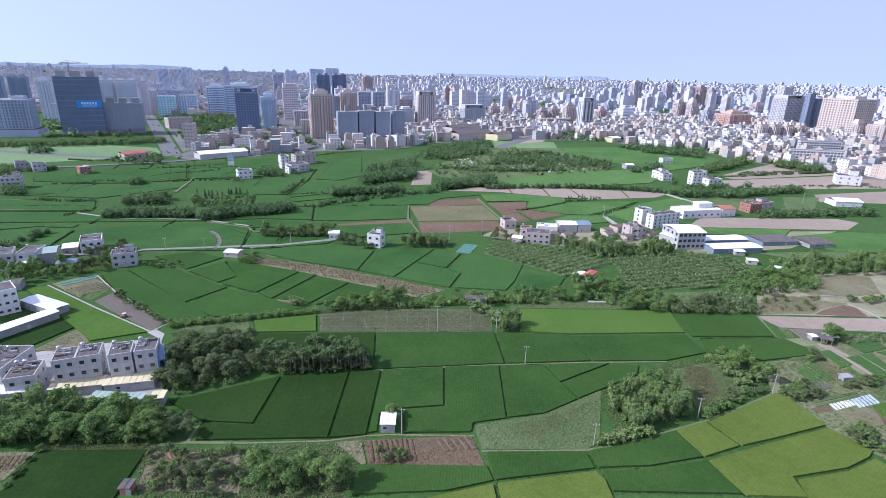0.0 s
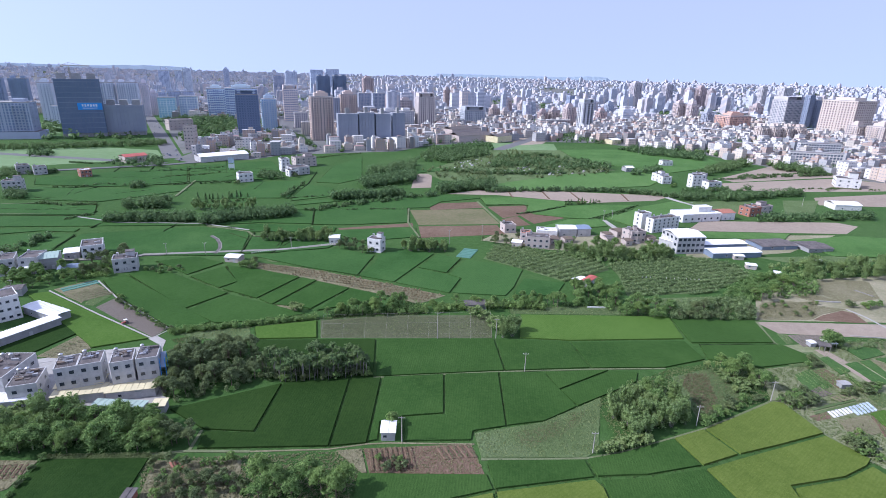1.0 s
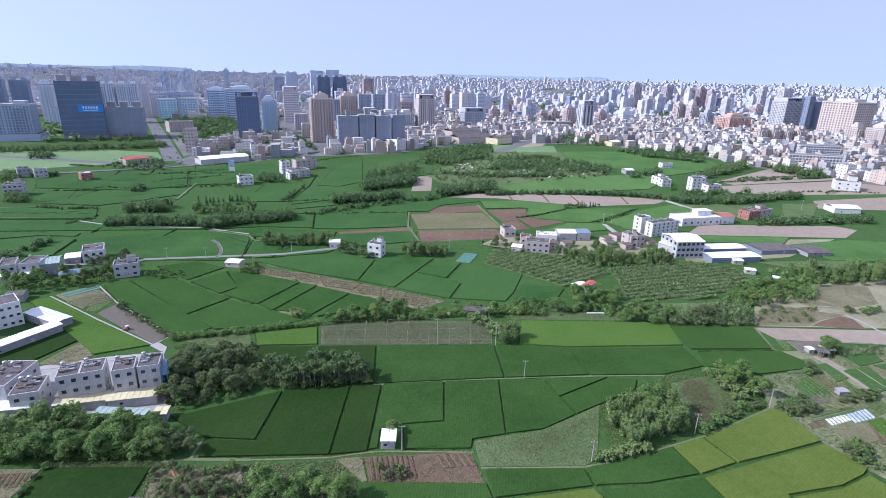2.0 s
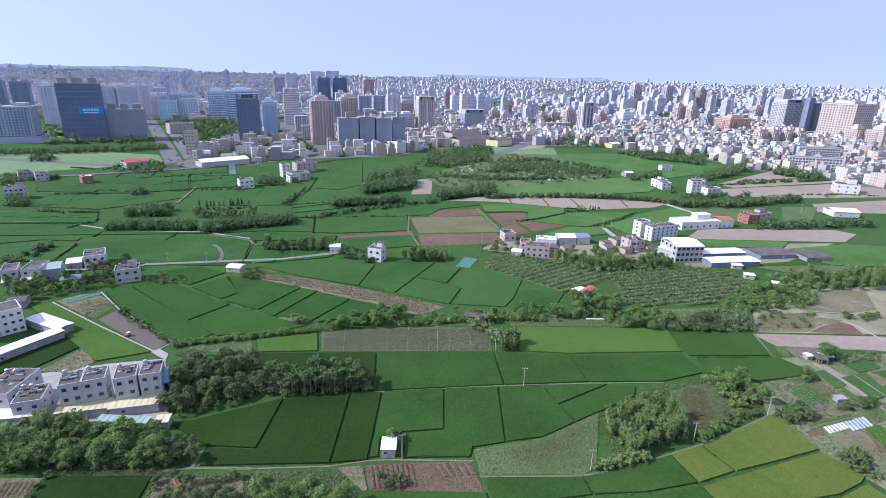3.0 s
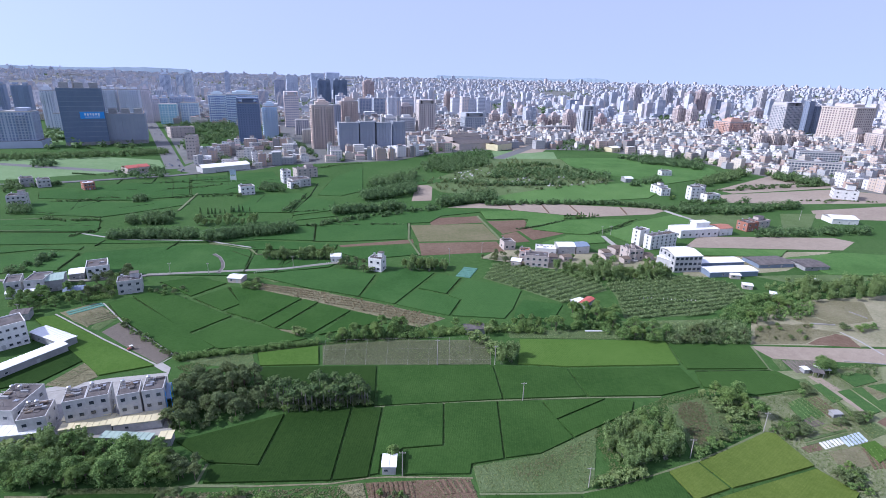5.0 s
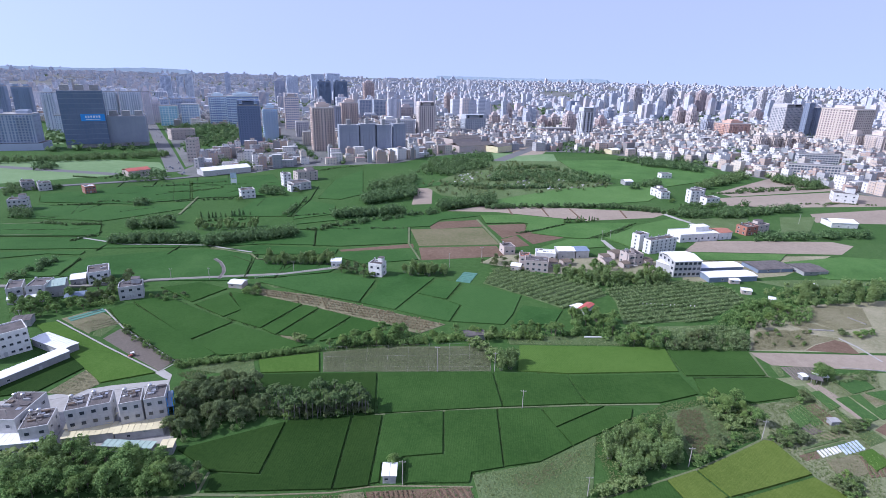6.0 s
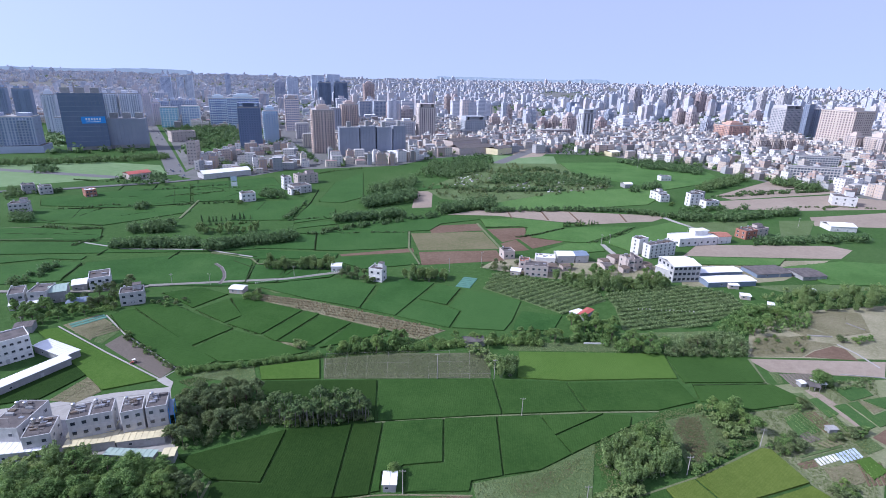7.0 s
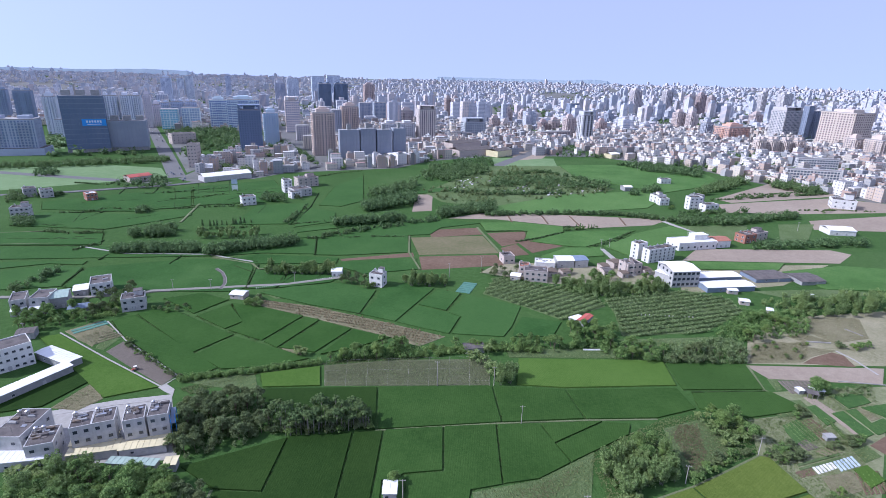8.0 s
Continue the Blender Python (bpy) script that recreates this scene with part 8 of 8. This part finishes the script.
tower("tall cream apartment tower with stepped top", -171, 738, 20, 30.4, 24.3, 57.8, wall=(0.6, 0.49, 0.43), band=0.3, crown='steps')
tower("grey apartment tower between cream towers", -202, 974, 20, 18.3, 14.6, 45.6, wall=(0.36, 0.37, 0.43), band=0.3, crown='none')
tower("tall cream apartment tower with stepped top", -182, 1004, 20, 30.9, 24.7, 50.9, wall=(0.6, 0.49, 0.43), band=0.3, crown='steps')
tower("tall dark blue glass tower", -378, 1666, 20, 37.4, 29.9, 77.0, wall=(0.17, 0.22, 0.30), glass=(0.12, 0.16, 0.24), crown='twin')
tower("tall dark blue glass tower", -332, 1689, 20, 39.1, 31.3, 78.1, wall=(0.17, 0.22, 0.30), glass=(0.12, 0.16, 0.24), crown='twin')
tower("far pale blue apartment tower", -509, 2132, 20, 48.4, 33.9, 94.4, wall=(0.62, 0.69, 0.78), crown='none', glass=(0.18, 0.23, 0.35))
tower("far pale blue apartment tower", -456, 2169, 20, 50.9, 35.6, 98.1, wall=(0.62, 0.69, 0.78), crown='none', glass=(0.18, 0.23, 0.35))
tower("distant unfinished brown tower", -296, 2049, 20, 38.3, 34.5, 70.0, wall=(0.52, 0.42, 0.39))
tower("broad grey slab block", -194, 1276, 20, 28.6, 20.0, 43.8, wall=(0.36, 0.39, 0.46), crown='none', glass=(0.13, 0.17, 0.26))
tower("broad grey slab block", -166, 1328, 20, 30.7, 21.5, 42.8, wall=(0.42, 0.46, 0.53), crown='none', glass=(0.13, 0.17, 0.26))
tower("white office block with square windows", -83, 933, 20, 56.4, 28.2, 28.3, wall=(0.58, 0.58, 0.6), crown='twin')
tower("pinkish apartment tower behind offices", -131, 1261, 20, 20.4, 16.3, 42.6, wall=(0.5, 0.42, 0.41))
tower("pinkish apartment tower behind offices", -91, 1204, 20, 29.8, 20.9, 33.2, wall=(0.52, 0.45, 0.44))
tower("tall dark tower with white frame", -35, 944, 20, 30.1, 21.1, 52.5, wall=(0.6, 0.54, 0.51), glass=(0.07, 0.07, 0.1), pier=0.5, band=0.25, crown='frame')
tower("tall brown apartment tower", 2, 1486, 20, 15.8, 15.8, 51.1, wall=(0.47, 0.39, 0.36))
tower("tall brown apartment tower", 23, 1445, 20, 16.5, 16.5, 52.4, wall=(0.45, 0.37, 0.35))
tower("grey tower with pale frame", 53, 1001, 20, 40.6, 24.4, 28.7, wall=(0.42, 0.45, 0.49), crown='frame')
tower("brown apartment tower in the crowded city", 81, 1469, 20, 22.5, 18.0, 37.3, wall=(0.46, 0.38, 0.36))
tower("brown apartment tower in the crowded city", 104, 1143, 20, 19.4, 15.5, 25.6, wall=(0.5, 0.42, 0.39))
tower("brown apartment tower in the crowded city", 156, 1365, 20, 20.6, 16.5, 31.6, wall=(0.52, 0.44, 0.41))
tower("cream apartment tower in the crowded city", 126, 1135, 20, 17.2, 13.8, 19.6, wall=(0.55, 0.48, 0.44))
tower("cream apartment tower in the crowded city", 192, 1338, 20, 21.1, 16.9, 28.2, wall=(0.55, 0.48, 0.45))
tower("brown apartment tower in the crowded city", 224, 1390, 20, 18.3, 14.7, 29.5, wall=(0.48, 0.42, 0.42))
tower("brownish apartment tower among low houses", 208, 1145, 20, 17.9, 14.4, 19.9, wall=(0.46, 0.36, 0.34), band=0.3)
tower("brownish apartment tower among low houses", 234, 1153, 20, 19.8, 15.9, 23.5, wall=(0.51, 0.43, 0.4), band=0.3)
tower("tall pinkish cream apartment tower", 253, 1092, 20, 21.3, 17.0, 34.1, wall=(0.57, 0.48, 0.45), band=0.3)
tower("brownish apartment tower among low houses", 328, 1126, 20, 18.9, 15.1, 25.1, wall=(0.5, 0.39, 0.36), band=0.3)
tower("long brown terrace of flats", 213, 1034, 20, 70.2, 17.6, 11.5, wall=(0.46, 0.38, 0.35), band=0.3, crown='none')
tower("tall black tower with white frame and podium", 255, 968, 20, 22.6, 18.1, 48.2, wall=(0.55, 0.56, 0.58), glass=(0.045, 0.05, 0.06), crown='frame', podium=6, pier=0.35, band=0.2, bay=6.5)
tower("blue-grey glass slab in the crowded city", 360, 1530, 20, 29.6, 20.7, 43.1, wall=(0.3, 0.35, 0.45), crown='none', glass=(0.13, 0.17, 0.26))
tower("tall slender twin-crested tower", 631, 1804, 20, 30.6, 27.5, 77.4, wall=(0.54, 0.5, 0.51))
tower("tall slender grey tower", 826, 2026, 20, 30.7, 27.6, 71.6, wall=(0.49, 0.47, 0.49))
tower("blue-grey tower among low houses", 394, 1297, 20, 18.4, 14.8, 32.4, wall=(0.38, 0.42, 0.5))
tower("grey apartment tower in the crowded city", 509, 1538, 20, 16.8, 13.4, 33.3, wall=(0.46, 0.47, 0.51))
tower("brown tower with stepped crown", 818, 1820, 20, 25.9, 23.3, 62.1, wall=(0.49, 0.42, 0.41), crown='steps')
tower("brown tower with stepped crown", 864, 1839, 20, 27.3, 24.6, 68.2, wall=(0.47, 0.38, 0.37), crown='steps')
tower("brown tower with stepped crown", 947, 1937, 20, 23.1, 20.8, 58.8, wall=(0.49, 0.42, 0.41), crown='steps')
tower("bluish broad block in the crowded city", 1002, 1962, 20, 56.1, 28.0, 37.3, wall=(0.38, 0.42, 0.5), crown='none', glass=(0.13, 0.17, 0.26))
tower("cream apartment tower in the crowded city", 575, 1321, 20, 24.1, 19.3, 37.1, wall=(0.58, 0.49, 0.46))
tower("cream apartment tower in the crowded city", 595, 1294, 20, 22.5, 18.0, 36.3, wall=(0.6, 0.52, 0.49))
tower("grey blue apartment tower", 544, 1110, 20, 19.2, 15.4, 30.3, wall=(0.42, 0.44, 0.5))
tower("orange-brown terraced apartment block", 575, 1050, 20, 53.6, 37.5, 27.2, wall=(0.6, 0.39, 0.31), band=0.4)
tower("brown apartment tower in the crowded city", 834, 1440, 20, 27.3, 21.9, 30.9, wall=(0.5, 0.42, 0.4))
tower("far white apartment tower", 1241, 2135, 20, 27.7, 22.1, 71.6, wall=(0.6, 0.58, 0.58))
tower("far white apartment tower", 1307, 2090, 20, 49.4, 29.7, 73.0, wall=(0.62, 0.6, 0.6), crown='twin')
tower("tall pale tower with dark glass side", 720, 1121, 20, 47.0, 35.2, 57.5, wall=(0.52, 0.5, 0.51), glass=(0.08, 0.12, 0.15), crown='frame')
tower("tall dark blue tower", 731, 1087, 20, 13.8, 12.4, 69.4, wall=(0.24, 0.28, 0.36), glass=(0.12, 0.15, 0.22), crown='none')
tower("tall dark blue tower", 755, 1093, 20, 12.3, 11.1, 60.0, wall=(0.27, 0.31, 0.39), glass=(0.12, 0.15, 0.22), crown='none')
tower("slim cream tower in the crowded city", 727, 1023, 20, 17.4, 13.9, 34.9, wall=(0.6, 0.54, 0.5))
tower("large cream tower with grid of windows", 755, 975, 20, 51.3, 64.1, 63.2, wall=(0.62, 0.53, 0.46), glass=(0.1, 0.09, 0.1), crown='plain', bay=5.2, floor=4.2, pier=0.42, band=0.42)
tower("cream apartment block with vertical piers", 509, 854, 20, 16.4, 13.1, 24.3, wall=(0.6, 0.52, 0.46), crown='twin')
tower("cream apartment block with vertical piers", 533, 859, 20, 16.4, 13.1, 24.4, wall=(0.6, 0.52, 0.46), crown='twin')
tower("cream apartment block with vertical piers", 556, 863, 20, 15.1, 12.1, 23.7, wall=(0.6, 0.52, 0.46), crown='twin')
tower("cream apartment block with vertical piers", 580, 868, 20, 16.3, 13.1, 22.9, wall=(0.58, 0.49, 0.43), crown='twin')
tower("cream apartment block with vertical piers", 681, 875, 20, 24.0, 19.2, 27.3, wall=(0.6, 0.51, 0.45), crown='steps')
tower("cream apartment block with vertical piers", 711, 853, 20, 35.8, 28.6, 28.1, wall=(0.6, 0.51, 0.45), crown='steps')
tower("long white school building with open galleries", 444, 630, -12, 58.2, 7.0, 13.1, wall=(0.6, 0.59, 0.57), crown='none', pier=0.25, category='school', group='town buildings')
tower("long white school building with open galleries", 503, 710, -5, 52.7, 7.9, 15.5, wall=(0.6, 0.59, 0.58), crown='none', pier=0.2, category='school', group='town buildings')


# ---- town and far city ----
def plot_free(x, y, r):
    return all((x - a) ** 2 + (y - b) ** 2 > (r + c) ** 2 for a, b, c in PLOTS)


def edge_of_town(x):
    """How far the fields reach at x, in metres ahead."""
    for (x0, y0), (x1, y1) in zip(TOWN_EDGE, TOWN_EDGE[1:]):
        if x0 <= x < x1:
            return y0 + (y1 - y0) * (x - x0) / (x1 - x0)
    return 900.0


TOWN_EDGE = [(-3000, 560), (-589.6, 637.3), (-540.5, 658), (-431.4, 678.9), (-378.5, 692.4), (-295.7, 683.9), (-286.8, 549.4), (-260.8, 533), (-208.9, 560.8), (-184.7, 600.3), (-100.7, 634.1), (-60.8, 650.5), (-22.2, 713.5), (58.1, 767), (142.2, 785.6), (226.7, 794.2), (282.4, 740.1), (339.8, 692.9), (360.2, 623.8), (376.2, 593.2), (410.3, 545.9), (434.3, 516.6), (4000, 480)]
ROADS = [((-273.7, 528.7), (-392.4, 727.7), 22), ((-392.4, 727.7), (-594.4, 1063.6), 22), ((-154.8, 645.4), (-220.8, 781.9), 19), ((-220.8, 781.9), (-336.8, 1090.9), 19), ((67.5, 687.8), (166.3, 889.4), 16)]


def on_road(x, y):
    """Whether a spot lies on one of the avenues."""
    for (x0, y0), (x1, y1), w in ROADS:
        u = max(0.0, min(1.0, ((x - x0) * (x1 - x0) + (y - y0) * (y1 - y0)) / ((x1 - x0) ** 2 + (y1 - y0) ** 2)))
        if math.hypot(x - x0 - u * (x1 - x0), y - y0 - u * (y1 - y0)) < w:
            return True
    return False


town_rng = random.Random(5)
TOWN_HOUSE = []
for i in range(14):
    w, d, fl = town_rng.uniform(5, 10), town_rng.uniform(8, 13), town_rng.choice((2, 2, 3, 3, 3, 4, 4))
    h = fl * 3.3
    walls = boxes((-w / 2, -d / 2, -.3, w / 2, d / 2, h), (-w / 2, -d / 2, h, w / 2, -d / 2 + .3, h + .9), (-w / 2, d / 2 - .3, h, w / 2, d / 2, h + .9), (-w / 2, -d / 2 + .3, h, -w / 2 + .3, d / 2 - .3, h + .9), (w / 2 - .3, -d / 2 + .3, h, w / 2, d / 2 - .3, h + .9))
    roof_room = boxes((-w * .3, 0, h, w * .15, d * .35, h + 2.8), (-w * .34, -.3, h + 2.8, w * .19, d * .38, h + 3.0))
    tanks = bmesh.new()
    for k in range(2):
        tube(tanks, (w * .3, -d * .2 + k * 2.2, h), (w * .3, -d * .2 + k * 2.2, h + 2.0), .7, .7, 8)
    TOWN_HOUSE.append((meshes((walls, roof_room, tanks), ("wall", "roof_room", "water_tank"), (M["town"], M["town"], M["steel"])), max(w, d)))
placed = []
for _ in range(14000):
    if len(placed) >= 290:
        break
    y = town_rng.uniform(480, 1120)
    x = town_rng.uniform(-0.95, 0.95) * (y + 60)
    lo = edge_of_town(x)
    if y < lo + 8 or on_road(x, y) or (x < -300 and y < 1010) or (x < -300 and town_rng.random() < 0.5) or town_rng.random() < (y - lo) / 500:
        continue
    k = town_rng.randrange(14)
    r = TOWN_HOUSE[k][1] * .55
    if not plot_free(x, y, r) or any((x - a) ** 2 + (y - b) ** 2 < (r + c) ** 2 for a, b, c in placed):
        continue
    placed.append((x, y, r))
    ob = thing("town_house", pose(x, y, 0, 0, 0, 20 + town_rng.choice((0, 90)) + town_rng.gauss(0, 4)), "plain low town house with flat roof and tanks", "house", "town houses")
    for me in TOWN_HOUSE[k][0]:
        shared(me.name.split(".")[0], me, ob)


def block(v, f, x, y, z, w, d, h, c, s):
    """Adds a turned block to lists of corners and faces."""
    n = len(v)
    for zz in (z, z + h):
        for a, b in ((-w, -d), (w, -d), (w, d), (-w, d)):
            v.append((x + (a * c - b * s) / 2, y + (a * s + b * c) / 2, zz))
    f += [(n + 4, n + 5, n + 6, n + 7)] + [(n + i, n + (i + 1) % 4, n + 4 + (i + 1) % 4, n + 4 + i) for i in range(4)]


def stretch_of_city(seed, n, near, far, high_share, tall, size=1.0):
    """A stretch of the city too far off to tell its houses apart."""
    rng = random.Random(seed)
    v, f = [], []
    c, s = 1.0, 0.0
    ca, sa = math.cos(radians(20)), math.sin(radians(20))
    for _ in range(n):
        y = near + (far - near) * rng.random() ** 1.1
        x = rng.uniform(-0.95, 0.95) * (y + 100)
        if not plot_free(x, y, 12 * size) or y < edge_of_town(x) + 10 or on_road(x, y) or (x < -300 and y < 1010) or any((x - a) ** 2 + (y - b) ** 2 < (9 * size + q) ** 2 for a, b, q in placed):
            continue
        clump = noise.noise((x * 0.0022, y * 0.0022, seed))
        if clump < -0.36:
            continue
        z = terrain(x, y)
        x, y = x * ca + y * sa, y * ca - x * sa
        if rng.random() < high_share * (1 + 2.2 * clump):
            w, d, h = rng.uniform(11, 26), rng.uniform(11, 20), rng.uniform(28, tall) * (1 + 0.25 * clump)
            block(v, f, x, y, z - .5, w, d, h, c, s)
            block(v, f, x, y, z + h - .6, w * rng.uniform(.3, .6), d * .5, rng.uniform(4, 9), c, s)
            block(v, f, x + w * .42, y - d * .35, z - .5, w * .3, d * .5, h * rng.uniform(.85, .97), c, s)
        else:
            w, d, h = rng.uniform(8, 26) * size, rng.uniform(9, 20) * size, rng.choice((7, 10, 10, 13, 13, 16, 19)) * (size + 1) / 2
            block(v, f, x, y, z - .5, w, d, h, c, s)
            if rng.random() < .5:
                block(v, f, x + w * .15, y, z + h - .6, w * .35, d * .4, 3.4, c, s)
    me = bpy.data.meshes.new("far_city")
    me.from_pydata(v, [], f)
    me.materials.append(M["town_rows"] if size < 1 else M["city"] if far < 2000 else M["city_hazed"])
    ob = new("far_city", me)
    ob.rotation_euler = (0, 0, radians(20))
    return tagged(ob, "distant crowded city of pale towers and low blocks", "city", kind="stuff")


def far_woods(seed, n, near, far, cut=0.08, low=5, high=11, name="far_woods", label="patches of dark green trees between far blocks"):
    rng = random.Random(seed)
    bm = bmesh.new()
    for _ in range(n):
        y = rng.uniform(near, far)
        x = rng.uniform(-0.95, 0.95) * (y + 100)
        if noise.noise((x * 0.003, y * 0.004, 3.3)) < (0.02 if x < -0.2 * y else cut) or y < edge_of_town(x) + 6 or on_road(x, y) or not plot_free(x, y, 5):
            continue
        r = rng.uniform(low, high)
        if any((x - a) ** 2 + (y - b) ** 2 < (r * .6 + q) ** 2 for a, b, q in placed):
            continue
        if name == "street_trees":
            placed.append((x, y, r * .6))
        z = terrain(x, y)
        core(bm, rng, (x, y, z + r * .4), r * .6, 0.7)
        leaves(bm, rng, (x, y, z + r * .5), r, 16 if y < 1300 else 9, r * (.28 if y < 1300 else .4), 0.5, 0.75)
    return tagged(part(name, bm, M["leaf_far"]), label, "trees", kind="stuff")


far_woods(91, 2600, 520, 1250, 0.05, 4.0, 7.5, "street_trees", "small green street trees between town houses")
stretch_of_city(0, 12500, 480, 1300, 0.0, 34, 0.62)
stretch_of_city(1, 2000, 1150, 2100, 0.11, 54)
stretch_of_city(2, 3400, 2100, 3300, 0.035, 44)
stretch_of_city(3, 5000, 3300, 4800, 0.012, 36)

def car(x, y, turn, m):
    ob = thing("car", pose(x, y, 0.11, 0, 0, turn), "small parked or waiting car on an avenue", "car", "cars on the avenues")
    part("body", boxes((-.85, -2.1, .3, .85, 2.1, .85)), M[m], ob)
    part("cabin", boxes((-.75, -1.2, .85, .75, 1.0, 1.45)), M["glass"], ob)
    for sx in (-.8, .8):
        for sy in (-1.3, 1.3):
            bm = bmesh.new()
            tube(bm, (sx - .1, sy, .32), (sx + .1, sy, .32), .32, .32, 10)
            part("wheel", bm, M["roof_grey"], ob)


car_rng = random.Random(8)
for (x0, y0), (x1, y1), w in ROADS[:4]:
    for i in range(6):
        k, side = car_rng.random(), car_rng.choice((-1, 1)) * car_rng.uniform(2, 7)
        d = Vector((x1 - x0, y1 - y0)).normalized()
        car(x0 + (x1 - x0) * k - d.y * side, y0 + (y1 - y0) * k + d.x * side, math.degrees(math.atan2(d.y, d.x)) - 90, car_rng.choice(("white", "white", "grey_wall", "steel", "roof_grey", "roof_blue")))

far_woods(4, 3600, 620, 2000)
far_woods(11, 900, 480, 1100, -0.12, 2.5, 5)
far_woods(6, 4600, 2000, 3500, 0.03, 4, 8)

# paved ground of the town, a little above the soil
tagged(part("pavement", slab([(-539.3, 1004.9), (-463.7, 979.9), (-292.5, 618.0), (-293.8, 584.4)], 0, 0.092), M["town_ground"]), "paved open ground beside an avenue", "pavement", kind="structure")
town = part("pavement", slab([(-1500, 1500), (-1300, 1200), (-420, 1050), (-300, 720)] + TOWN_EDGE[6:-1] + [(1500, 490), (1700, 1500)], 0, 0.06), M["town_ground"])
tagged(town, "grey paved and built-up ground of the town", "pavement", kind="structure")

# built-up land that goes on to the terraces
v, f = [], []
for j in range(34):
    y = 1450 + 100 * j
    for i in range(41):
        x = (i / 20 - 1) * (y + 150)
        v.append((x, y, terrain(x, y) + 0.8))
for j in range(33):
    f += [(j * 41 + i, j * 41 + i + 1, j * 41 + i + 42, j * 41 + i + 41) for i in range(40)]
far_land = bpy.data.meshes.new("ground")
far_land.from_pydata(v, [], f)
far_land.materials.append(M["town_ground"])
tagged(new("ground", far_land), "grey-green built-up land of the far city", "ground", kind="structure")

# hills that close the view, the haze in their colour
def ridge(seed, dist, height, a0, a1, label):
    bm = bmesh.new()
    n = 90
    rows = []
    for i in range(n + 1):
        a = radians(a0 + (a1 - a0) * i / n)
        fade = min(1.0, i / 8, (n - i) / 8)
        h = height * fade * (0.65 + 0.14 * noise.noise((i * 0.06, seed, 0)) + 0.03 * noise.noise((i * 0.6, seed, 5)))
        h = max(h, 0.5)
        x, y = math.sin(a), math.cos(a)
        rows.append([bm.verts.new((x * dist * k, y * dist * k, z)) for k, z in ((0.97, -1), (0.985, h * 0.6), (1.0, h), (1.02, -1))])
    for r, q in zip(rows, rows[1:]):
        for i in range(3):
            bm.faces.new((r[i], q[i], q[i + 1], r[i + 1]))
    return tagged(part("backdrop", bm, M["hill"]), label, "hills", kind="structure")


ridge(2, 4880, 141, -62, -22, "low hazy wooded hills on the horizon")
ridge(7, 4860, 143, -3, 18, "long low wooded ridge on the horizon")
